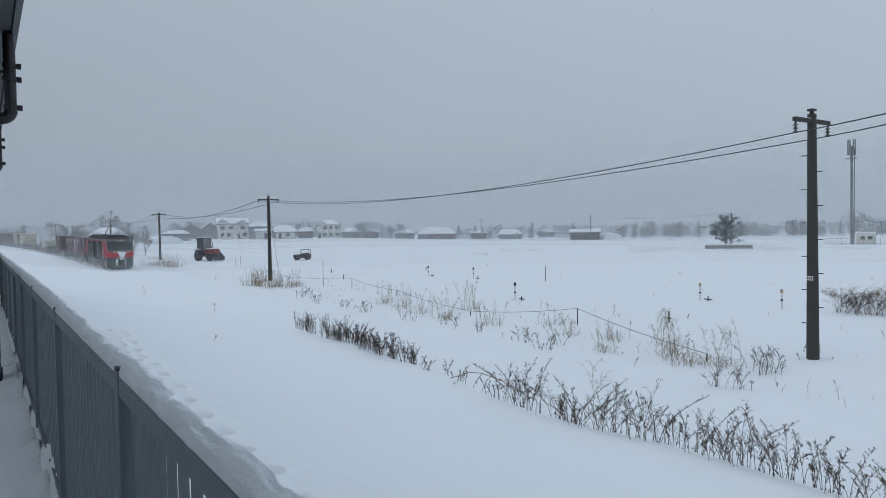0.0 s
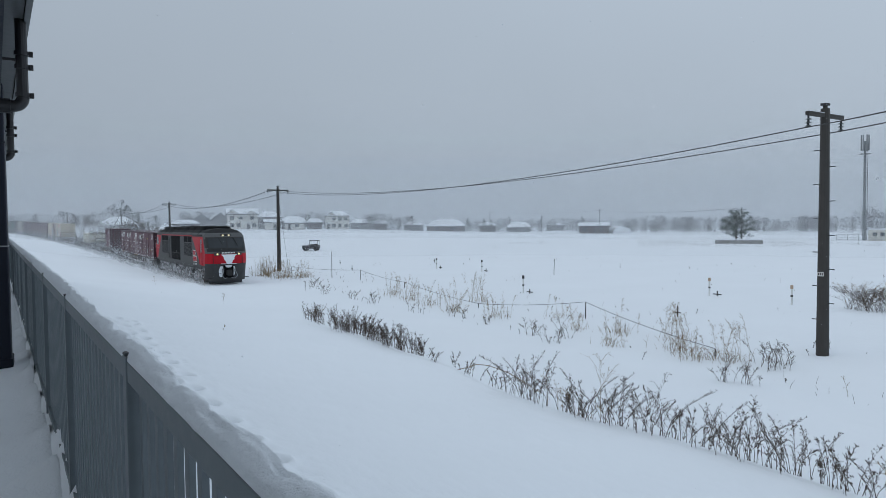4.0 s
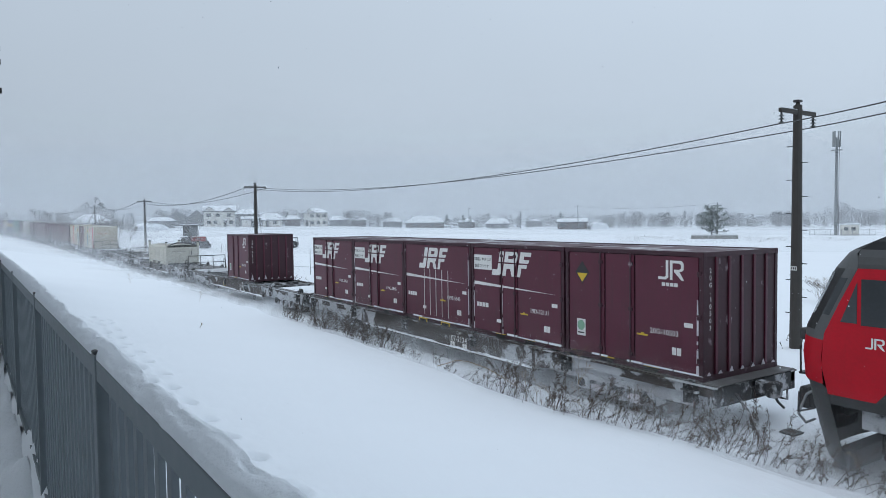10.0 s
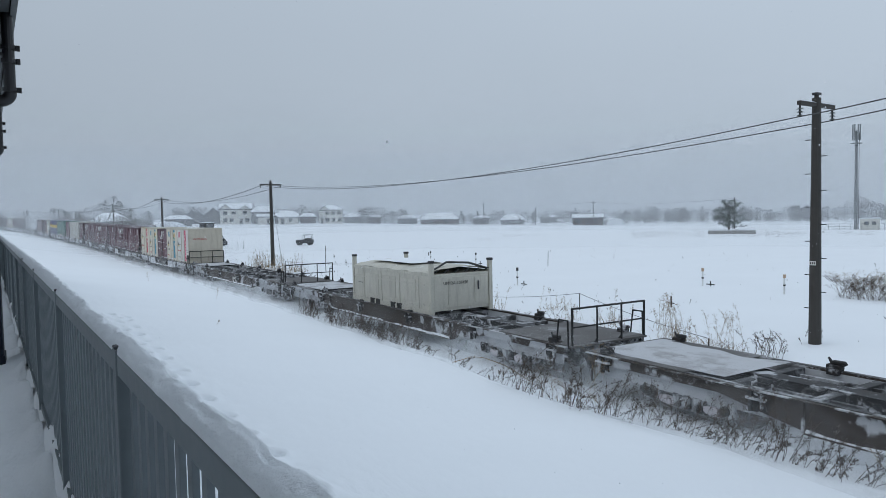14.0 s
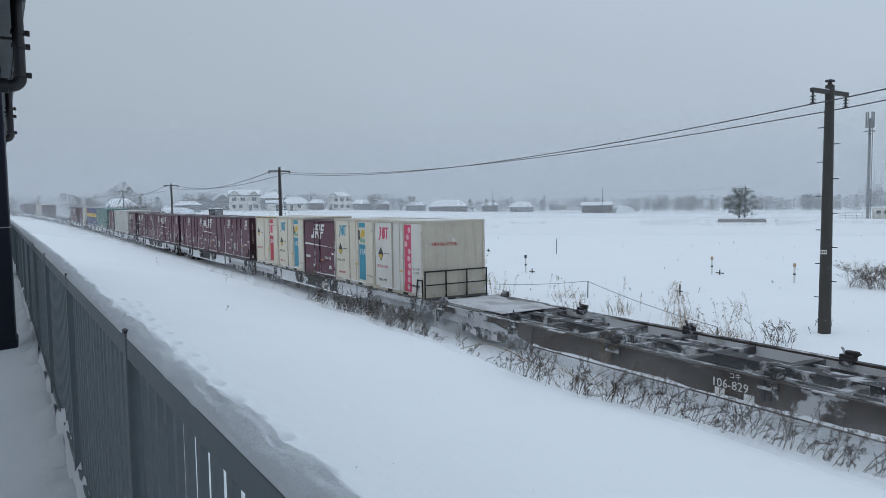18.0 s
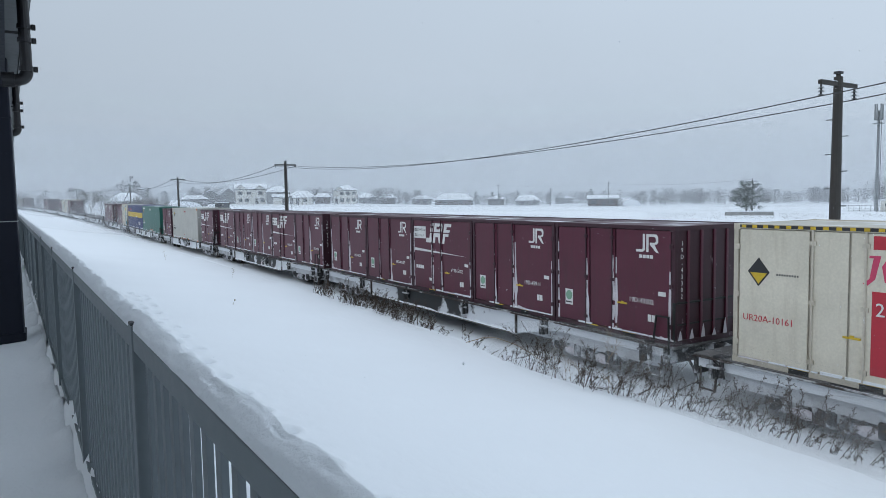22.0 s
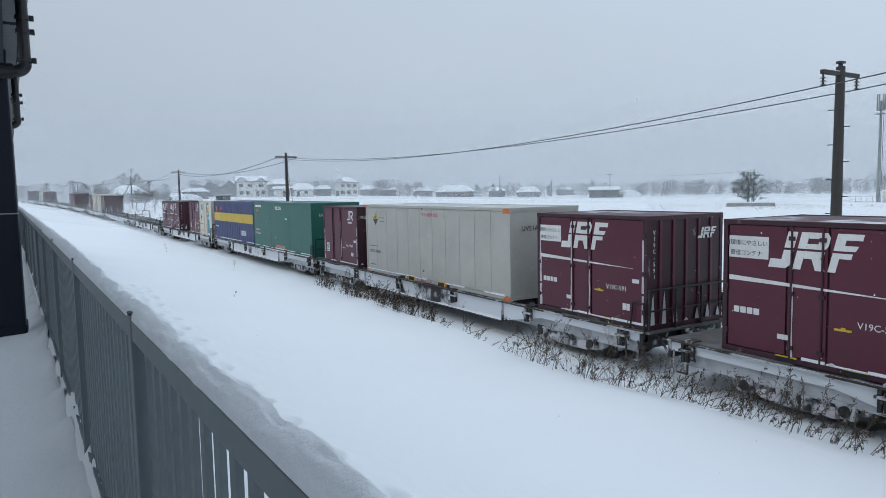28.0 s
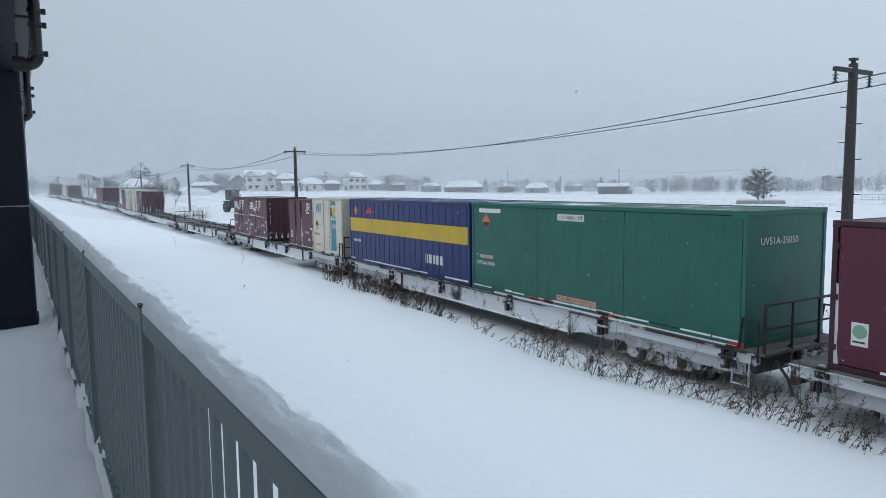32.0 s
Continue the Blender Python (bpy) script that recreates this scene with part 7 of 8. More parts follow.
        solo("hoop_house", bm, M_SNOW, "rounded hoop house buried in snow", "greenhouse", "hoop houses", smooth=False, m=facing(az, r, 15))
    # low block wall and site cabin
    w = thing("block_wall", facing(-35.5, 128), "low grey concrete block wall topped with snow", "wall")
    for i in range(8):
        part("block", boxed(-3.8 + i * 0.95, -3.8 + i * 0.95 + 0.93, -0.2, 0.2, -0.1, 0.62, bevel=0.02), M_CONCRETE, w)
    part("wall_snow", boxed(-3.8, 3.8, -0.2, 0.2, 0.62, 0.72, bevel=0.04), M_SNOW, w)
    t = thing("cell_tower", facing(-27.27, 154), "tall galvanised cell tower with antenna panels", "tower")
    part("mast", tube(bmesh.new(), (0, 0, 0), (0, 0, 19.0), 0.32, 0.20, 10), M_STEEL, t)
    for z in np.arange(1.2, 18.8, 0.62):
        part("ring", tubes([(0, 0, z), (0, 0, z + 0.07)], 0.36 - 0.0075 * z, 10), M_DARKSTEEL, t)
    part("platform", tubes([(0, 0, 16.5), (0, 0, 16.62)], 1.05, 12), M_STEEL, t)
    for i in range(6):
        a = i * math.pi / 3
        part("antenna", boxed(0.62 * math.cos(a) - .13, 0.62 * math.cos(a) + .13, 0.62 * math.sin(a) - .1, 0.62 * math.sin(a) + .1, 17.2, 20.2, bevel=0.03), M_STEEL, t)
        part("strut", tubes([(0, 0, 18.0), (0.62 * math.cos(a), 0.62 * math.sin(a), 18.0)], 0.04, 6), M_STEEL, t)
    part("ladder", boxed(0.42, 0.5, -0.16, 0.16, 0, 18.5), M_DARKSTEEL, t)
    c = thing("site_cabin", facing(-26.4, 153), "white equipment cabin inside a fence", "cabin")
    part("body", boxed(-1.6, 1.6, -1.2, 1.2, 0, 2.1, bevel=0.03), M_WALL_CREAM, c)
    part("cabin_snow", boxed(-1.7, 1.7, -1.3, 1.3, 2.1, 2.3, bevel=0.08), M_SNOW, c)
    for x in (-0.9, 0.3):
        part("window", boxed(x, x + 0.7, -1.23, -1.19, 1.0, 1.6), M_WINDOW, c)
    f = thing("site_fence", facing(-26.9, 150), "grey mesh fence round the tower site", "fence")
    for i in range(13):
        part("post", tubes([(-5.4 + i * 0.9, 0, 0), (-5.4 + i * 0.9, 0, 1.3)], 0.035, 6), M_STEEL, f)
    for z in (0.3, 0.75, 1.25):
        part("rail", boxed(-5.4, 5.4, -0.02, 0.02, z, z + 0.04), M_STEEL, f)
    for az, r, h in ((-46.0, 232, 8.2), (-55.0, 290, 9.0), (-35.3, 158, 6.9), (-50.7, 255, 6.6), (-70.1, 270, 7.5)):
        p = thing("wooden_pole", facing(az, r), "thin distant utility pole in the snow", "utility pole", "distant poles")
        part("shaft", tube(bmesh.new(), (0, 0, 0), (0, 0, h), 0.16, 0.10, 8), M_POLE, p)
        part("crossarm", boxed(-0.9, 0.9, -0.05, 0.05, h - 0.7, h - 0.58), M_POLE, p)
    a, b = spot(-46.0, 232), spot(-35.4, 148)
    solo("overhead_wire", catenary((a[0], a[1], a[2] + 7.6), (b[0], b[1], b[2] + 6.4), 0.8, 0.02, 14), M_WIRE, "thin wire between distant poles", "wire", "overhead wires")
    a, b = spot(-46.0, 232), spot(-55.0, 290)
    solo("overhead_wire", catenary((a[0], a[1], a[2] + 7.6), (b[0], b[1], b[2] + 8.3), 0.8, 0.02, 14), M_WIRE, "thin wire between distant poles", "wire", "overhead wires")


make_village()


def branch(bm, p, direction, length, r, depth, rng, spread=0.55, kids=3):
    q = p + direction * length
    tube(bm, p, q, r, r * 0.6, 4 if depth < 3 else 5, caps=False)
    if depth == 0:
        return
    for i in range(kids):
        f = 0.45 + 0.55 * (i + 1) / kids
        d = (direction + Vector((rng.uniform(-spread, spread), rng.uniform(-spread, spread), rng.uniform(-0.1, spread)))).normalized()
        branch(bm, p.lerp(q, f), d, length * rng.uniform(0.55, 0.8), r * 0.55, depth - 1, rng, spread, kids)


def bare_tree(x, y, z, h, seed, label="bare winter tree dusted with snow", depth=4, thick=0.024):
    rng = random.Random(seed)
    t = thing("tree", pose(x, y, z - 0.1), label, "tree", "bare trees")
    part("trunk", tube(bmesh.new(), (0, 0, 0), (0, 0, h * 0.3), h * thick, h * thick * 0.75, 8), M_BARK, t)
    bm = bmesh.new()
    for i in range(5):
        a = i * 1.26 + rng.random()
        branch(bm, Vector((0, 0, h * (0.16 + 0.035 * i))), Vector((math.cos(a) * 0.55, math.sin(a) * 0.55, 1)).normalized(), h * 0.30, h * thick * 0.55, depth - 1, rng, 0.62, 4)
    part("crown", bm, M_BARK, t, "crown of bare twigs")
    return t


def clump_leaves(bm, centre, size, n, rng, flat=0.6, leaf=0.12):
    for _ in range(n):
        p = centre + Vector((rng.gauss(0, size), rng.gauss(0, size), rng.gauss(0, size * flat)))
        u = Vector((rng.uniform(-1, 1), rng.uniform(-1, 1), rng.uniform(-0.6, 0.6))).normalized() * leaf * rng.uniform(0.6, 1.4)
        v = u.cross(Vector((rng.uniform(-1, 1), rng.uniform(-1, 1), rng.uniform(-1, 1)))).normalized() * leaf * 0.5
        bm.faces.new([bm.verts.new(q) for q in (p - u, p + v, p + u, p - v)])


def pine_tree(x, y, z, h, w, seed, label):
    """Crooked evergreen: trunk, limbs and uneven layers of needle clumps with gaps."""
    rng = random.Random(seed)
    t = thing("tree", pose(x, y, z - 0.1), label, "tree", "evergreen trees")
    part("trunk", tube(bmesh.new(), (0, 0, 0), (0.1 * h * 0.2, 0, h * 0.85), h * 0.03, h * 0.01, 8), M_BARK, t)
    crown = bmesh.new()
    for i in range(34):
        f = 0.10 + 0.88 * i / 33
        a = i * 2.4 + rng.random() * 0.9
        reach = w * 0.5 * (0.75 + 0.5 * f if f < 0.35 else 1.28 - 0.98 * f) * rng.uniform(0.6, 1.2)
        tip = Vector((math.cos(a) * reach, math.sin(a) * reach, h * f + h * 0.06))
        part("limb", tube(bmesh.new(), (0, 0, h * f * 0.88), tip, h * 0.009, h * 0.004, 5), M_BARK, t)
        for k in range(5):
            c = Vector((0, 0, h * f * 0.9)).lerp(tip, 0.35 + 0.65 * k / 4)
            if rng.random() < 0.62:
                clump_leaves(crown, c + Vector((0, 0, 0.1)), w * 0.042, 44, rng, 0.5, h * 0.024)
    part("crown", crown, M_NEEDLE, t, "dark needles dusted with snow")
    return t


def conifer(x, y, z, h, seed):
    rng = random.Random(seed)
    t = thing("tree", pose(x, y, z - 0.1), "hazy dark conifer dusted with snow", "tree", "evergreen trees")
    part("trunk", tube(bmesh.new(), (0, 0, 0), (0, 0, h), h * 0.02, h * 0.004, 6), M_BARK, t)
    bm = bmesh.new()
    for i in range(9):
        f = 0.15 + 0.82 * i / 8
        for k in range(6):
            a = k * 1.05 + i
            reach = h * 0.24 * (1.05 - f) * rng.uniform(0.7, 1.2)
            clump_leaves(bm, Vector((math.cos(a) * reach, math.sin(a) * reach, h * f)), h * 0.03, 9, rng, 0.4, h * 0.04)
    part("crown", bm, M_NEEDLE, t)


def make_trees():
    x, y, z = spot(-35.7, 153)
    pine_tree(x, y, z, 5.9, 7.6, 3, "evergreen tree dusted with snow standing in the open field")
    for az, r, h, s in ((-56.87, 280, 5.6, 1), (-55.5, 285, 5.6, 2), (-54.9, 285, 5.0, 3), (-54.3, 270, 3.6, 4), (-47.4, 250, 6.0, 5), (-70.0, 275, 5.5, 6), (-52.0, 272, 2.9, 7)):
        x, y, z = spot(az, r)
        conifer(x, y, z, h, s)
    for az, r, h, s in ((-86.9, 165, 6.2, 11), (-86.2, 172, 5.0, 12), (-83.3, 140, 4.6, 13), (-82.6, 132, 4.4, 14), (-81.8, 128, 3.6, 15), (-42.0, 225, 3.6, 16), (-41.6, 226, 3.4, 17), (-38.6, 300, 5.0, 18),
                        (-26.9, 330, 11.0, 19), (-87.6, 175, 4.6, 20), (-83.9, 150, 4.2, 21), (-85.6, 185, 4.5, 22), (-78.2, 300, 8.0, 23), (-62.6, 330, 6.5, 24), (-79.3, 285, 6.0, 25)):
        x, y, z = spot(az, r)
        bare_tree(x, y, z, h, s, depth=5 if r < 190 else 4, thick=0.014)
    # woods along the horizon
    rng = random.Random(8)
    bm = bmesh.new()
    def wood(az0, az1, r0, r1, h0, h1, n):
        for _ in range(n):
            az, r = rng.uniform(az0, az1), rng.uniform(r0, r1)
            x, y, z = spot(az, r)
            h = rng.uniform(h0, h1) * (0.75 + 0.5 * (0.5 + noise.noise(Vector((az * 0.35, 3, 0)))))
            tube(bm, (x, y, z), (x, y, z + h * 0.55), 0.06, 0.04, 4, caps=False)
            for k in range(230):
                f = rng.uniform(0.02, 1.0) ** 0.85
                wd = h * 0.42 * math.sin(math.pi * min(0.97, f * 0.9 + 0.06)) + 0.15
                a = rng.uniform(0, 6.28)
                q = Vector((x + wd * math.cos(a) * rng.random(), y + wd * math.sin(a) * rng.random(), z + h * f))
                u = Vector((rng.uniform(-1, 1), rng.uniform(-1, 1), rng.uniform(0.2, 1.3))) * h * 0.036
                v = Vector((rng.uniform(-1, 1), rng.uniform(-1, 1), rng.uniform(-.5, .5))) * h * 0.012
                bm.faces.new([bm.verts.new(p) for p in (q - u, q + v, q + u, q - v)])
    wood(-44, -16, 255, 316, 3.4, 5.8, 380)
    wood(-46, -16, 250, 275, 1.6, 3.2, 130)
    wood(-65.5, -61.5, 280, 318, 4.5, 7, 40)
    wood(-57, -44, 290, 318, 3.5, 6, 80)
    wood(-80, -66, 285, 318, 3.5, 6.5, 80)
    wood(-93, -81, 200, 300, 4, 7, 70)
    solo("far_woods", bm, M_FARWOOD, "hazy leafless woods along the horizon", "woods", kind="stuff")
    # snowy hills beyond
    rows = []
    for k, r in enumerate((900, 1150, 1400, 1900)):
        row = []
        for i in range(90):
            az = -125 + i * 1.35
            env = math.exp(-((az + 90) / 22) ** 2) + 0.25
            n = 0.6 + 0.8 * noise.noise(Vector((az * 0.09, 1, 0))) + 0.3 * noise.noise(Vector((az * 0.3, 2, 0)))
            hgt = (0.0, 0.55, 1.0, 0.3)[k] * env * max(0.15, n) * 30
            a = radians(az)
            row.append((r * math.sin(a), -12 + r * math.cos(a), hgt - 1))
        rows.append(row)
    solo("backdrop", grid_faces(bmesh.new(), rows), M_FARHILL, "faint snowy hills with woods", "hills", kind="structure", smooth=True)


def hill_material():
    """Snow with broad patches of grey woods; distance haze is put into the close tones."""
    m, n, l, b = nodes_of("hazy_hill_tones")
    vec = n.new("ShaderNodeTexCoord").outputs["Object"]
    patch = ramp(n, l, noise_node(n, l, vec, 0.006, 1.0, 0.4), 0.42, 0.62)
    l.new(mixed(n, l, patch, (0.50, 0.52, 0.54), (0.32, 0.33, 0.35)), b.inputs["Base Color"])
    b.inputs["Roughness"].default_value, b.inputs["Specular IOR Level"].default_value = 0.95, 0.1
    return m


M_FARHILL = hill_material()
make_trees()


# ---- parked machines in the field ----
# opaque mid-grey: bright snow seen through the cab is put into the colour
M_TRACTOR_GLASS = paint("opaque_cab_glass", (0.17, 0.18, 0.19), 0.1, 0.0, 0.0, bump=0)


def make_tractor():
    x, y, z = spot(-77.2, 104)
    t = thing("tractor", pose(x, y, z, 0, 0, 22) @ Matrix.Scale(0.96, 4), "red and black tractor with tall glazed cab, parked in snow", "tractor")
    part("bonnet", boxed(-0.3, 2.1, -0.45, 0.45, 1.0, 1.75, bevel=0.08), M_TRACTOR, t)
    part("chassis", boxed(-1.6, 2.1, -0.4, 0.4, 0.6, 1.02, bevel=0.03), M_DARKSTEEL, t)
    part("cab_base", boxed(-1.8, -0.3, -0.75, 0.75, 1.0, 1.9, bevel=0.05), M_DARKSTEEL, t)
    c = part("cab", boxed(-1.7, -0.4, -0.7, 0.7, 1.9, 3.3, bevel=0.04), M_TRACTOR_GLASS, t, "glazed cab with dark frame")
    part("cab_roof", boxed(-1.85, -0.25, -0.8, 0.8, 3.3, 3.44, bevel=0.05), M_DARKSTEEL, c)
    part("roof_snow", boxed(-1.8, -0.3, -0.75, 0.75, 3.44, 3.54, bevel=0.04), M_SNOW, c)
    part("cab_rail", boxed(-1.76, -0.36, -0.76, -0.70, 2.52, 2.60), M_BLACK, c)
    part("cab_post", boxed(-1.16, -1.08, -0.76, -0.70, 1.9, 3.3), M_BLACK, c)
    part("seat", boxed(-1.5, -0.95, -0.3, 0.3, 1.9, 2.5), M_BLACK, c)
    part("work_lamp", boxed(-0.3, -0.18, -0.62, -0.4, 3.1, 3.28), M_LAMP_OFF, c)
    part("mirror", boxed(-0.2, -0.14, -1.15, -0.95, 2.5, 2.85), M_BLACK, c)
    part("mirror_arm", tubes([(-0.38, -0.72, 2.9), (-0.17, -1.05, 2.86)], 0.02, 5), M_BLACK, c)
    for xx in (-1.72, -0.4):
        for yy in (-0.72, 0.72):
            part("pillar", boxed(xx - .05, xx + .05, yy - .05, yy + .05, 1.9, 3.3), M_BLACK, c)
    for xx, r, w in ((-1.2, 0.78, 0.42), (1.55, 0.55, 0.32)):
        for s in (-1, 1):
            wh = part("wheel", tubes([(xx, s * 0.75, r), (xx, s * (0.75 + w), r)], r, 22), M_TYRE, t)
            part("rim", tubes([(xx, s * (0.74 + w), r), (xx, s * (0.77 + w), r)], r * 0.45, 16), M_DARKSTEEL, wh)
    part("fender", boxed(-2.0, -0.5, -1.15, -0.72, 1.56, 1.7, bevel=0.05), M_DARKSTEEL, t)
    part("fender", boxed(-2.0, -0.5, 0.72, 1.15, 1.56, 1.7, bevel=0.05), M_DARKSTEEL, t)
    part("fender_snow", boxed(-1.95, -0.55, -1.12, -0.76, 1.7, 1.82, bevel=0.05), M_SNOW, t)
    part("bonnet_snow", boxed(-0.2, 2.0, -0.4, 0.4, 1.75, 1.85, bevel=0.05), M_SNOW, t)
    part("exhaust", tubes([(0.6, 0.3, 1.75), (0.6, 0.3, 2.7)], 0.05, 8), M_DARKSTEEL, t)
    part("blade", boxed(2.45, 2.6, -0.95, 0.95, 0.1, 0.7, bevel=0.03), M_DARKSTEEL, t)
    for s in (-1, 1):
        part("loader_arm", tubes([(0.2, s * 0.6, 1.6), (1.9, s * 0.6, 1.5), (2.5, s * 0.6, 0.45)], 0.06, 8), M_DARKSTEEL, t)
        part("lamp", boxed(2.05, 2.14, s * 0.3 - 0.1, s * 0.3 + 0.1, 1.35, 1.5), M_LAMP_OFF, t)
    part("counterweight", boxed(2.1, 2.4, -0.35, 0.35, 0.7, 1.05, bevel=0.03), M_DARKSTEEL, t)


def make_buggy():
    x, y, z = spot(-69.9, 100)
    v = thing("parked_vehicle", pose(x, y, z, 0, 0, 58), "small dark vehicle almost buried in snow", "vehicle")
    part("body", boxed(-1.2, 1.2, -0.65, 0.65, 0.3, 0.8, bevel=0.1), M_DARKSTEEL, v)
    part("body_snow", grid_faces(bmesh.new(), [[(xx, yy, 0.72 + 0.22 * (1 - (yy / .66) ** 2) + .06 * noise.noise(Vector((xx * 2, yy * 2, 1)))) for yy in np.linspace(-.66, .66, 7)] for xx in np.linspace(-1.22, -.1, 8)]), M_SNOW, v, smooth=True)
    part("canopy", boxed(-0.2, 1.1, -0.6, 0.6, 1.42, 1.5, bevel=0.03), M_DARKSTEEL, v)
    part("canopy_snow", boxed(-0.15, 1.05, -0.55, 0.55, 1.5, 1.56, bevel=0.02), M_SNOW, v)
    for xx in (-0.15, 1.05):
        for yy in (-0.55, 0.55):
            part("pillar", tubes([(xx, yy, 0.75), (xx, yy, 1.44)], 0.03, 6), M_DARKSTEEL, v)
    part("seat", boxed(0.1, 0.9, -0.5, 0.5, 0.8, 0.98, bevel=0.04), M_TYRE, v)
    for xx in (-0.75, 0.75):
        for s in (-1, 1):
            part("wheel", tubes([(xx, s * 0.5, 0.3), (xx, s * 0.72, 0.3)], 0.3, 16), M_TYRE, v)


make_tractor()
make_buggy()


# ---- markers, stakes and string in the field ----
def make_stakes():
    for x, y, h, top, valve in ((-53.6, 19.3, 0.95, M_DARKMARK, 1), (-47.6, 20.2, 1.0, M_DARKMARK, 1), (-31.6, 12.2, 1.05, M_DARKMARK, 1), (-24.3, 19.3, 0.98, M_NOTICE, 1), (-19.65, 19.4, 0.98, M_NOTICE, 0)):
        z = land(x, y)
        s = thing("marker_post", pose(x, y, z), "white field marker post with a coloured head" if top is not M_DARKMARK else "white and black field marker post", "marker post", "field marker posts")
        part("lower", tubes([(0, 0, -0.1), (0, 0, h * 0.42)], 0.045, 10), M_STAKE_WHITE, s)
        part("band", tubes([(0, 0, h * 0.42), (0, 0, h * 0.50)], 0.06, 10), M_DARKMARK, s)
        part("upper", tubes([(0, 0, h * 0.48), (0, 0, h * 0.82)], 0.045, 10), M_STAKE_WHITE, s)
        part("head", tubes([(0, 0, h * 0.82), (0, 0, h)], 0.07, 10), top, s)
        if valve:
            v = thing("valve", pose(x + 0.35, y + 0.2, z), "low rusty irrigation valve in the snow", "valve", "irrigation valves")
            part("stem", tubes([(0, 0, -0.1), (0, 0, 0.28)], 0.03, 8), M_POLE, v)
            part("handle", tubes([(-0.25, 0, 0.1), (0.25, 0, 0.1)], 0.03, 8), M_POLE, v)
    for x, y, h in ((-19.9, 11.5, 0.5), (-62, 24, .4), (-56.0, 12.0, .45), (-66, 15, .4)):
        v = thing("valve", pose(x, y, land(x, y)), "low rusty irrigation valve in the snow", "valve", "irrigation valves")
        part("stem", tubes([(0, 0, -0.1), (0, 0, h)], 0.03, 8), M_RAIL, v)
        part("handle", tubes([(-0.16, 0, 0.2), (0.16, 0, 0.2)], 0.025, 8), M_RAIL, v)
    # string fence
    posts = [(-57.0, 6.8, 0.55), (-46.2, 8.4, 0.75), (-38.5, 8.0, 0.4), (-28.0, 6.6, 0.22), (-21.64, 7.8, 0.72), (-14.0, 6.2, 0.25)]
    tops = []
    for x, y, h in posts:
        z = land(x, y)
        s = solo("stake", tubes([(0, 0, -0.1), (0.02, 0, h)], 0.022, 7), M_POLE, "thin wooden stake carrying a string", "stake", "string fence stakes", m=pose(x, y, z))
        tops.append((x, y, z + h))
    for a, b in zip(tops, tops[1:]):
        solo("string", catenary(a, b, 0.10, 0.009, 12), M_WIRE, "thin dark string between stakes", "string", "string fence")
    for x, y, h in ((-40.9, 22.4, 1.2), (-49.8, 7.6, 2.0), (-88, 11, 1.1), (-91, 12.5, 1.0)):
        solo("stake", tubes([(0, 0, -0.1), (0.05, 0, h)], 0.022, 6), M_POLE, "thin bare stake in the snow", "stake", "string fence stakes", m=pose(x, y, land(x, y)))
    a = radians(-72.51)
    px, py = 62.9 * math.sin(a), -12.243 + 62.9 * math.cos(a)
    solo("guy_wire", tubes([(px, py, 7.0), (px + 3.6, py - 0.3, land(px + 3.6, py) + 0.1)], 0.012, 5), M_WIRE, "thin guy wire of a utility pole", "wire")


make_stakes()


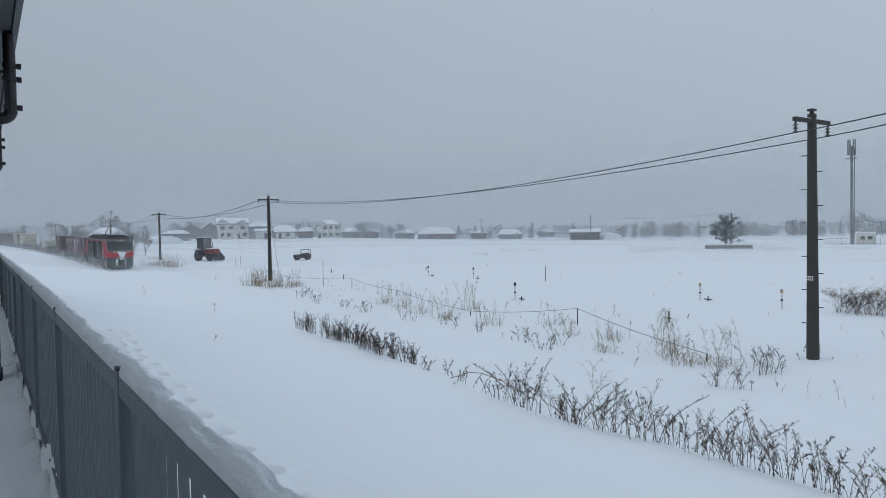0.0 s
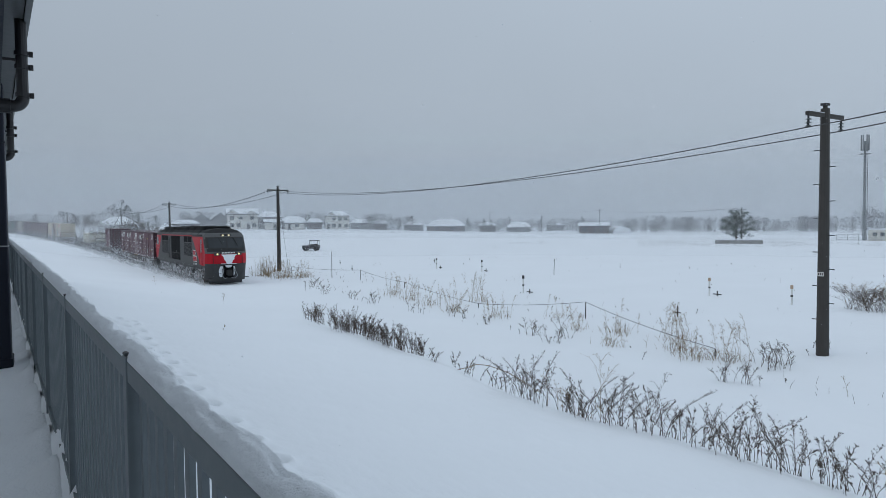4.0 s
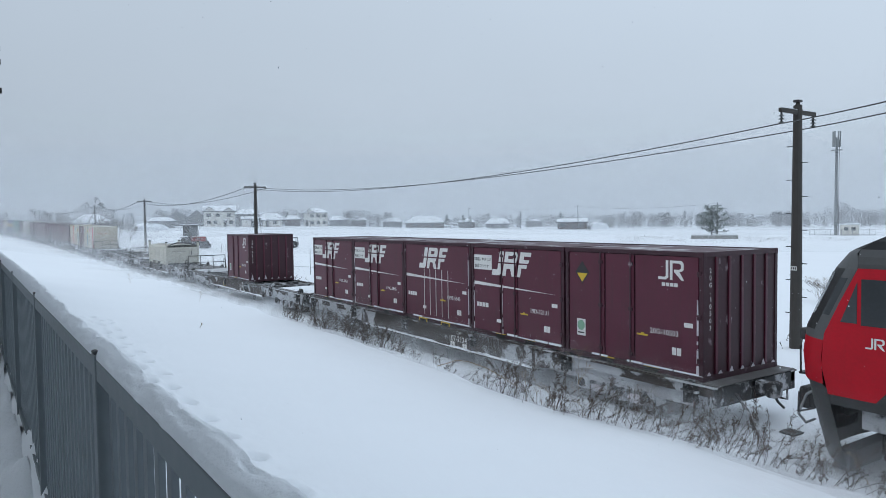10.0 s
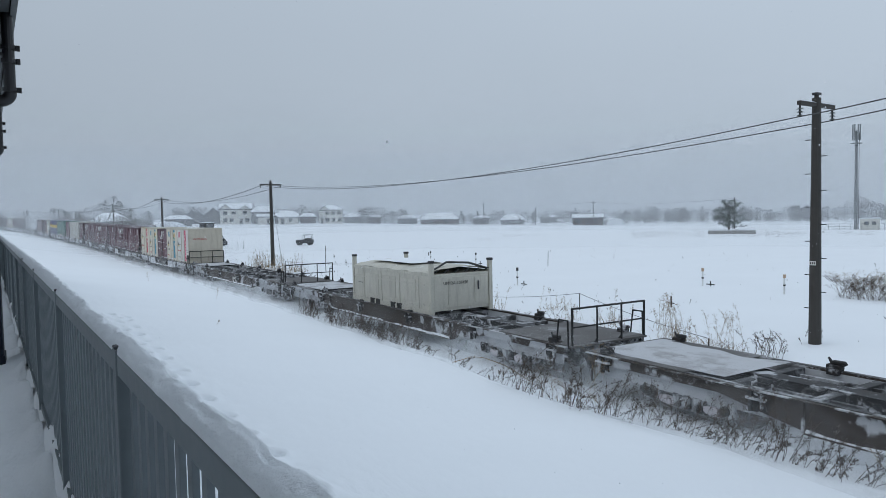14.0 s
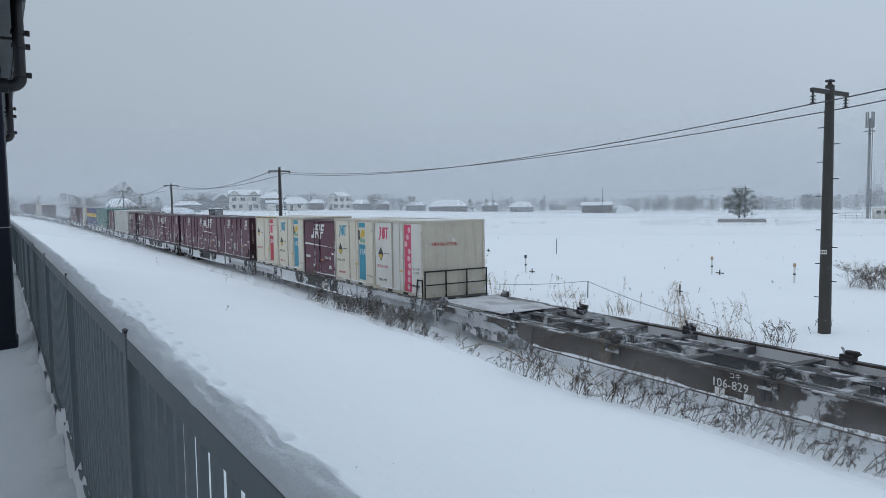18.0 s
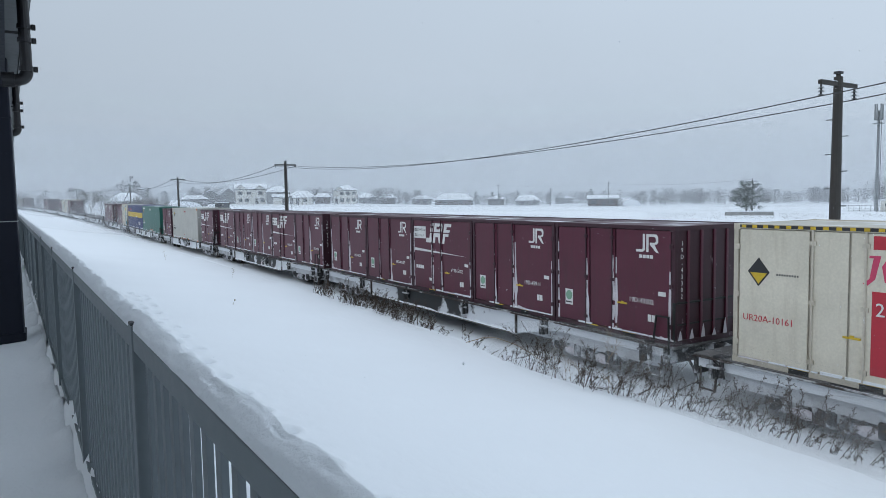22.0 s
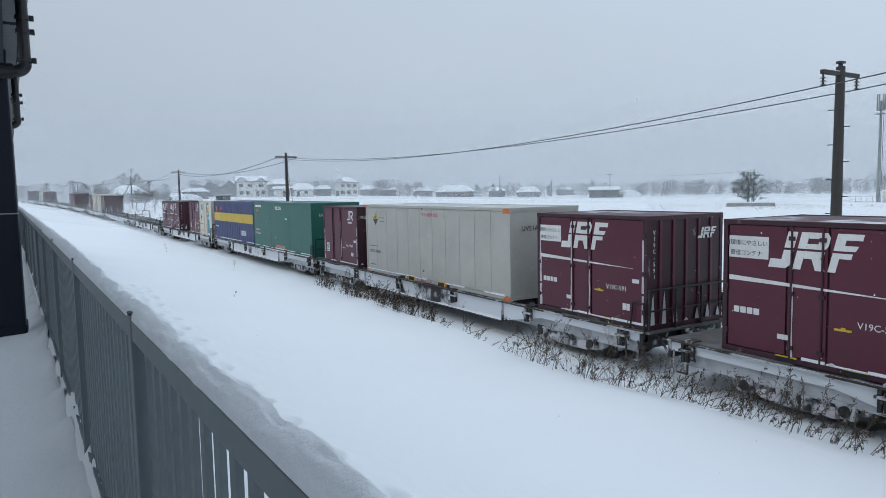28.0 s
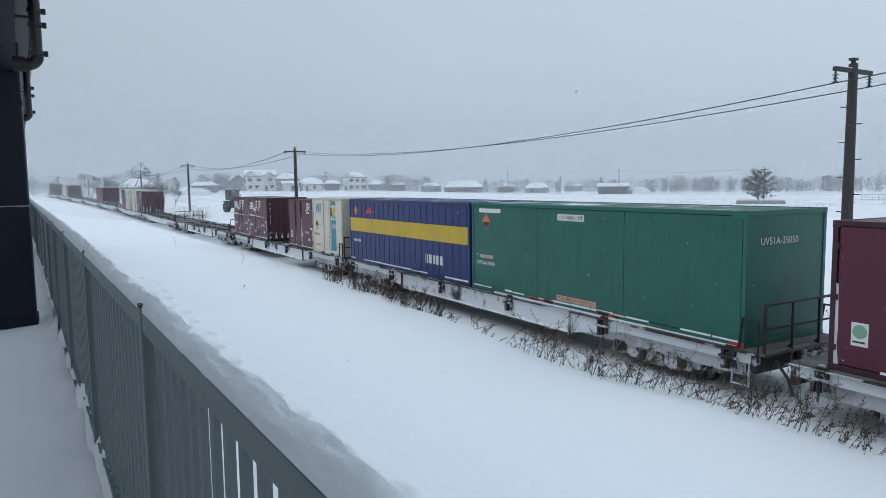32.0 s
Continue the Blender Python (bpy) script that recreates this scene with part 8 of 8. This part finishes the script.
# ---- dry plants in the snow ----
def weed_stalk(bm, x, y, z, h, lean, rng, heads=True, r=0.0065, spire=False):
    """A dry stem that bends over at the top, with fine drooping twigs that carry seed tufts, and shrivelled leaves below."""
    a = rng.uniform(0, 6.28)
    bend = Vector((math.cos(a), math.sin(a), 0)) * lean * h
    pts = [Vector((x, y, z - 0.05)) + bend * (f ** 1.8) + Vector((0, 0, h * (f - 0.12 * lean * f ** 3))) for f in (0, 0.35, 0.65, 0.85, 1.0)]
    for i in range(4):
        tube(bm, pts[i], pts[i + 1], r * (1 - 0.2 * i), r * (0.8 - 0.2 * i), 3, caps=False)

    def scale_leaf(s, e, wide):
        w = Vector((rng.uniform(-1, 1), rng.uniform(-1, 1), 0.3)) * wide
        bm.faces.new([bm.verts.new(v) for v in (s, (s + e) / 2 + w, e, (s + e) / 2 - w)])

    if not heads:
        if h > 0.35:
            for _ in range(2):
                p = pts[1].lerp(pts[3], rng.random())
                b = rng.uniform(0, 6.28)
                q = p + Vector((math.cos(b), math.sin(b), 0.9)) * h * 0.22
                scale_leaf(p, q, r * 0.9)
                scale_leaf(q, q + Vector((math.cos(b), math.sin(b), -0.9)) * h * 0.14, r * 0.8)
        return
    for k in range(rng.randint(9, 15) + (8 if spire else 0)):
        f = rng.uniform(0.25 if spire else 0.38, 1.0)
        j = min(3, int(f * 4))
        p = pts[j].lerp(pts[j + 1], rng.random())
        b = a + rng.gauss(0, 1.1)
        L = h * (0.045 + 0.09 * (1.05 - f) if spire else 0.09 + 0.24 * (1.05 - f)) * rng.uniform(0.6, 1.2)
        out_dir = Vector((math.cos(b), math.sin(b), 0))
        m = p + out_dir * L * 0.6 + Vector((0, 0, L * 0.75))
        q = m + out_dir * L * 0.5 + Vector((0, 0, L * rng.uniform(-0.25, 0.25)))
        tube(bm, p, m, r * 0.5, r * 0.38, 3, caps=False)
        tube(bm, m, q, r * 0.4, r * 0.25, 3, caps=False)
        for _ in range(rng.randint(3, 5)):
            s = m.lerp(q, rng.uniform(-0.3, 1.0))
            scale_leaf(s, s + Vector((rng.uniform(-.5, .5), rng.uniform(-.5, .5), rng.uniform(-0.3, 1.0))) * 0.038, 0.0072)
    for _ in range(rng.randint(3, 6)):
        p = pts[0].lerp(pts[2], rng.uniform(0.15, 0.95))
        scale_leaf(p, p + Vector((rng.uniform(-.5, .5), rng.uniform(-.5, .5), -1.0)) * rng.uniform(0.04, 0.09), 0.008)


def weed_clump(x, y, n, h, spread, seed, material, name, label, lean=0.35, heads=True, r=0.0065, group="dry weeds along the track", spire=False, tuft=False):
    rng = random.Random(seed)
    bm = bmesh.new()
    z0 = land(x, y)
    for _ in range(n):
        dx, dy = rng.gauss(0, spread), rng.gauss(0, spread * 0.6)
        tall = not tuft or rng.random() < 0.16
        hh = h * (rng.uniform(0.5, 1.1) if tall else rng.uniform(0.15, 0.42))
        weed_stalk(bm, dx, dy, land(x + dx, y + dy) - z0, hh, lean * rng.uniform(0.2, 1.6) * (1.0 if tall else 2.5), rng, heads or (tuft and tall), r * (0.75 if tuft and tall else 1.0), spire or tuft)
    return solo(name, bm, material, label, "dry plants", group, kind="stuff", m=pose(x, y, z0))


BENT = []            # weed clump, place along the track, degrees by which the passing train bends it over


def make_plants():
    rng = random.Random(21)
    seed = 100
    def crest_y(x):
        return track_y(x) + bank_edge(x) + 0.08
    # brown weeds on the edge of the bank: start, end, spacing, stalks, height
    for a, b, gap, n, h in ((-27.2, -24.6, 0.55, 9, 0.7), (-24.0, -17.6, 0.34, 13, 0.78), (-16.6, -13.2, 1.0, 5, 0.6), (-12.5, -11.2, 0.40, 8, 1.0), (-10.7, -4.2, 0.31, 8, 0.9)):
        x = a
        while x < b:
            seed += 1
            clump = weed_clump(x + rng.uniform(-0.1, 0.1), crest_y(x) + rng.uniform(-0.12, 0.30), n, h * rng.uniform(0.75, 1.2), 0.2, seed, M_WEED, "weed_clump", "clump of dry brown weeds poking through snow", 0.3 if a < -17 else 0.55, r=0.0056, spire=a < -17 or a == -12.5 or rng.random() < 0.75)
            BENT.append((clump, x, rng.uniform(16, 36)))
            x += gap
    # straw reeds on the far side of the track: place, stalks, height, spread, bend
    for x, y, n, h, s, lean in ((-57, 4.5, 60, 1.3, 1.1, 0.1), (-54, 5.2, 55, 1.2, 0.9, 0.1), (-52, 6.0, 45, 1.2, 0.8, 0.1), (-59, 5.6, 40, 1.4, 0.9, 0.1), (-36.2, 6.0, 34, 1.2, 0.6, 0.15), (-33.5, 5.8, 30, 1.2, 0.5, 0.15), (-31.2, 5.6, 26, 1.1, 0.5, 0.2),
                              (-28.3, 5.4, 30, 1.3, 0.4, 0.3), (-29.5, 7.8, 24, 1.4, 0.5, 0.25), (-25.2, 5.7, 24, 0.9, 0.5, 0.2), (-22.5, 7.2, 18, 0.9, 0.5, 0.3), (-20.2, 6.0, 16, 0.9, 0.4, 0.3), (-18.4, 6.4, 26, 1.2, 0.4, 0.15), (-17.3, 5.0, 20, 1.0, 0.35, 0.2),
                              (-15.3, 6.0, 28, 1.35, 0.45, 0.2), (-14.2, 5.5, 30, 1.3, 0.45, 0.25), (-13.2, 6.0, 26, 1.2, 0.4, 0.3), (-16.2, 7.0, 18, 1.2, 0.4, 0.2), (-95, 3.6, 60, 1.4, 1.6, 0.1), (-99, 3.0, 50, 1.2, 1.4, 0.1), (-91, 4.2, 50, 1.3, 1.2, 0.1)):
        seed += 1
        weed_clump(x, y, int(n * (1.9 if x > -45 else 2.6)), h * 1.15, s * 0.8, seed, M_REED, "reed_clump", "clump of dry straw-coloured reeds in snow", lean, heads=False, r=0.0062 if x > -40 else 0.009, tuft=True, group="dry reeds in the field")
    # darker single plants beyond the track
    for x, y, n, h, s in ((-38.5, 2.7, 8, 0.6, 0.35), (-35.5, 3.0, 8, 0.55, 0.3), (-33.0, 3.2, 9, 0.7, 0.3), (-26.5, 4.6, 8, 0.6, 0.3), (-20.0, 3.6, 8, 0.6, 0.25), (-18.2, 3.0, 8, 0.55, 0.25), (-11.2, 2.9, 8, 0.75, 0.12), (-10.8, 3.3, 7, 0.55, 0.15), (-11.8, 6.0, 14, 0.75, 0.25),
                          (-12.2, 6.6, 9, 0.6, 0.25), (-19.4, 4.6, 8, 0.8, 0.2), (-23.5, 4.0, 6, 0.5, 0.25), (-42.0, 3.4, 8, 0.7, 0.5), (-44.5, 4.4, 8, 0.7, 0.5), (-12.4, 9.4, 5, 0.5, 0.2), (-29, 3.4, 7, .5, .3)):
        seed += 1
        weed_clump(x, y, n, h, s, seed, M_WEED, "weed_clump", "dry dark weed standing in deep snow", 0.5, group="dry weeds in the field")
    # bent brown grass on the mound
    for x, y, n in ((-17.0, 20.6, 50), (-16.0, 20.3, 60), (-15.0, 20.6, 50), (-17.6, 22.5, 26), (-16.4, 23.5, 26), (-18.6, 25.5, 14), (-14.2, 22.0, 40)):
        seed += 1
        weed_clump(x, y, n, 1.1, 0.5, seed, M_REED if n < 30 else M_WEED, "grass_tussock", "brown grass tussock bent over on a snowy mound", 1.0, r=0.0055, group="grass on the mound")
    # tall single stems close to the bank edge
    for x, y, h, lean in ((-4.75, -1.9, 1.25, 0.42), (-10.3, -2.6, 1.95, 0.35), (-10.1, -2.5, 1.7, 0.3), (-9.8, -2.55, 1.2, 0.8), (-10.5, -2.7, 1.0, 0.9), (-11.3, -2.6, 0.9, 0.2), (-11.5, -2.7, 1.0, 0.3), (-11.1, -2.6, 0.8, 0.3), (-44, -6.0, .6, .2), (-33.0, -4.6, .5, .2), (-22, -7.2, .35, .3), (-9, 4.6, .5, .4)):
        seed += 1
        weed_clump(x, y, 1, h, 0.01, seed, M_REED, "dry_grass_plant", "single dry grass stem bending over", lean, heads=True, r=0.005, group="single stems")
    # a bent cane lying over the bank edge
    cane = [(-14.6 + 2.9 * f, crest_y(-13.5) - 0.1 + 0.3 * f, land(-14.6 + 2.9 * f, crest_y(-13.5)) + 0.05 + 0.42 * math.sin(math.pi * (0.08 + 0.8 * f))) for f in [k / 12 for k in range(13)]]
    solo("dry_cane", tubes(cane, 0.009, 6), M_REED, "brown cane bent over above the snow", "dry plants")
    # scattered tips all over the field
    bm = bmesh.new()
    r2 = random.Random(4)
    for _ in range(420):
        x, y = r2.uniform(-75, -8), r2.uniform(3.0, 12)
        if r2.random() < 0.35:
            y = r2.uniform(12, 45)
        weed_stalk(bm, x, y, land(x, y), r2.uniform(0.06, 0.3), 0.4, r2, heads=r2.random() < 0.3, r=0.006)
    for az0, az1, r0, r1, n in ((-43, -31, 112, 140, 600), (-53.5, -50, 118, 124, 60), (-56, -54.5, 105, 112, 22), (-33, -26, 118, 138, 160)):
        for _ in range(n):
            x, y, z = spot(r2.uniform(az0, az1), r2.uniform(r0, r1))
            weed_stalk(bm, x, y, z, r2.uniform(0.15, 0.5), 0.9, r2, heads=False, r=0.012)
    solo("field_stubble", bm, M_WEED, "scattered dry stalks poking out of the snow", "dry plants", kind="stuff")


make_plants()


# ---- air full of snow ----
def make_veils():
    """Haze sheets: upright see-through arcs centred on the camera, one behind another."""
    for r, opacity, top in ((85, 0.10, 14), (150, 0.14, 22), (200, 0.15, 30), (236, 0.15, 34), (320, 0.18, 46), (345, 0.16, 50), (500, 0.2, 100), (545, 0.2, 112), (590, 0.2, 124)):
        m = veil_material("haze_sheet_air", opacity, top=top)
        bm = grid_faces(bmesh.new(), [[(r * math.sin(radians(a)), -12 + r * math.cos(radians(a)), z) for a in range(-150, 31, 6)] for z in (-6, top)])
        solo("snow_veil", bm, m, "see-through sheet standing in for snowy haze", "falling snow", kind="stuff", smooth=True)


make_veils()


FLAKES = []


def make_flakes():
    rng = random.Random(77)
    for drift in ((0.9, -0.25, -1.3), (0.55, 0.1, -1.05)):
        pts, faces = [], []
        lo = Vector((-17, -11.2, 0.5))
        span = Vector((17, 20, 9.5))
        for _ in range(5200):
            t = rng.uniform(-0.5, 32.5)
            p = Vector((lo.x + span.x * rng.random(), lo.y + span.y * rng.random(), lo.z + span.z * rng.random())) - Vector(drift) * t
            s = rng.uniform(0.0025, 0.0065)
            k = len(pts)
            for d in ((s, 0, 0), (-s, 0, 0), (0, s, 0), (0, -s, 0), (0, 0, s), (0, 0, -s)):
                pts.append(tuple(p + Vector(d)))
            for f in ((0, 2, 4), (2, 1, 4), (1, 3, 4), (3, 0, 4), (2, 0, 5), (1, 2, 5), (3, 1, 5), (0, 3, 5)):
                faces.append(tuple(k + i for i in f))
        me = bpy.data.meshes.new("snowflakes")
        me.from_pydata(pts, [], faces)
        me.materials.append(M_SNOW)
        ob = solo("snowflakes", me, None, "loose snowflakes drifting down", "falling snow", kind="stuff")
        FLAKES.append((ob, drift))


make_flakes()


def make_spray():
    """Powder snow thrown up along the locomotive and the first wagons, in thin rigid puffs."""
    low = powder_material("powder_cloud", 0.24, 2.4, 1.1)
    thin = powder_material("thin_powder_cloud", 0.20, 3.9, 1.6)
    rng = random.Random(31)
    for i in range(19):
        u = 63.5 - i * 1.9
        big = i % 3 == 2
        L, w, h = (4.4, 1.0, rng.uniform(1.4, 1.9)) if big else (rng.uniform(2.0, 2.8), rng.uniform(0.5, 0.9), rng.uniform(0.8, 1.2))
        rows = []
        for a in np.linspace(0.02, math.pi - 0.02, 13):
            rows.append([(L * math.cos(a) * (1 + 0.2 * noise.noise(Vector((a * 2, i, 0)))), -1.95 + w * math.sin(a) * math.cos(b) * (1 + 0.3 * noise.noise(Vector((b, a * 2, i)))),
                          -0.02 + h * math.sin(a) * max(0.0, math.sin(b)) * (1 + 0.35 * noise.noise(Vector((b * 2, a * 2, i + 9.0))))) for b in np.linspace(0, math.pi, 11)])
        ob = solo("snow_spray", grid_faces(bmesh.new(), rows), thin if big else low, "puff of powder snow thrown up beside the locomotive", "snow spray", "powder snow puffs", kind="stuff", smooth=True)
        MOVING.append((ob, u, 0.02))
    # fainter mist round the wheels of the next wagons
    for i in range(20):
        u, L, w, h = 25.5 - i * 4.4, 4.4, 1.1, rng.uniform(1.1, 1.7)
        rows = []
        for a in np.linspace(0.02, math.pi - 0.02, 13):
            rows.append([(L * math.cos(a) * (1 + 0.2 * noise.noise(Vector((a * 2, i, 5)))), -1.9 + w * math.sin(a) * math.cos(b), -0.02 + h * math.sin(a) * max(0.0, math.sin(b)) * (1 + 0.35 * noise.noise(Vector((b * 2, a * 2, i + 29.0))))) for b in np.linspace(0, math.pi, 11)])
        ob = solo("snow_spray", grid_faces(bmesh.new(), rows), thin, "faint puff of powder snow beside the wagon wheels", "snow spray", "powder snow puffs", kind="stuff", smooth=True)
        MOVING.append((ob, u, 0.02))


make_spray()


DRIFTS = []


def drift_material(name, opacity, across, tall):
    """Haze sheet for powder in the air: its opacity thins out sideways and upwards."""
    m = powder_material(name, opacity, across, tall, scale=0.16)
    cut = next(k for k in m.node_tree.nodes if k.type == "MATH" and k.operation == "ABSOLUTE")
    sep = cut.inputs[0].links[0].from_node
    m.node_tree.links.new(sep.outputs["Y"], cut.inputs[0])
    return m


def make_drifts():
    """Upright see-through sheets across the track, standing in for the powder haze behind the train."""
    for i in range(15):
        x = -40.0 - 8.0 * i - 0.42 * i * i
        across, tall, opacity = 5.0 + 0.9 * i, 4.0 + 0.6 * i, 0.17 + 0.003 * i
        rows = [[(1.5 * noise.noise(Vector((y * 0.2, z * 0.3, i * 3.0))), y, z - 0.2) for y in np.linspace(-across, across, 13)] for z in np.linspace(0, tall, 7)]
        ob = solo("powder_drift", grid_faces(bmesh.new(), rows), drift_material("powder_drift", opacity, across, tall), "see-through sheet standing in for powder haze over the track", "snow spray", "powder snow clouds", kind="stuff", smooth=True)
        base = pose(x, track_y(x), rise(x))
        ob.matrix_basis = base
        DRIFTS.append((ob, base, 46.0 + 2.5 * i))


make_drifts()


# ---- what moves: the whole train, slowing down ----
def run(t):
    """How far the train has come at t seconds."""
    if t < 5.5:
        return -97.77 + 10.75 * (t - 5.5) + 0.106 * (t - 5.5) ** 2
    k = (t - 16.0) / 16.0
    return 131.904 * k - 21.672 * k ** 2 + 0.9951 * k ** 3 - 6.2367 * k ** 4 + 3.8302 * k ** 5


def on_track(u, height, half=3.5):
    """Pose of a vehicle whose middle is u metres along the track."""
    a, b = track(u - half), track(u + half)
    za, zb = rise(a[0]), rise(b[0])
    head = math.degrees(math.atan2(b[1] - a[1], b[0] - a[0]))
    up = math.degrees(math.atan2(zb - za, 2 * half))
    x, y, _ = track(u)
    return pose(x, y, (za + zb) / 2, 0, -up, head) @ Matrix.Translation((0, 0, height))


def motions():
    times = [i * 1.0 for i in range(33)]
    for ob, u, height in MOVING:
        walk(ob, [(t, on_track(u + run(t), height, 7.0 if height == 0 else 1.5)) for t in times])
    # wheels turn with the way gone: rows close enough for less than a quarter turn each
    turns, k = [], 0
    while k <= 960:
        turns.append(k / FPS)
        k += 1 if k < 400 else 2 if k < 900 else 3
    if turns[-1] < 32.0:
        turns.append(32.0)
    way = [run(t) for t in turns]
    for ob in WHEELS:
        x, y, z = ob.matrix_basis.translation
        walk(ob, [(t, pose(x, y, z, 0, math.degrees(d / z), 0)) for t, d in zip(turns, way)])
    # weeds on the bank stay bent over in the train's wind
    for ob, x, lean in BENT:
        t = next(i / 10 for i in range(320) if 65.2 + run(i / 10) > x)
        base = ob.matrix_basis.copy()
        over = base @ pose(0, 0, 0, 0, lean, 0)
        walk(ob, [(0.0, base), (t - 0.2, base), (t + 0.6, over), (32.0, over)])
    # the haze sheets slide along the track to fit the haze in view
    for ob, base, shift in DRIFTS:
        walk(ob, [(t, Matrix.Translation((k * shift, 0, 0)) @ base) for t, k in ((0.0, -1.0), (3.5, -0.7), (6.0, -0.3), (9.0, 0.0), (13.0, -0.35), (20.0, -0.62), (26.0, -0.9), (32.0, -1.1))])
    for ob, drift in FLAKES:
        walk(ob, [(t, Matrix.Translation(Vector(drift) * t)) for t in (0.0, 16.0, 32.0)])


motions()
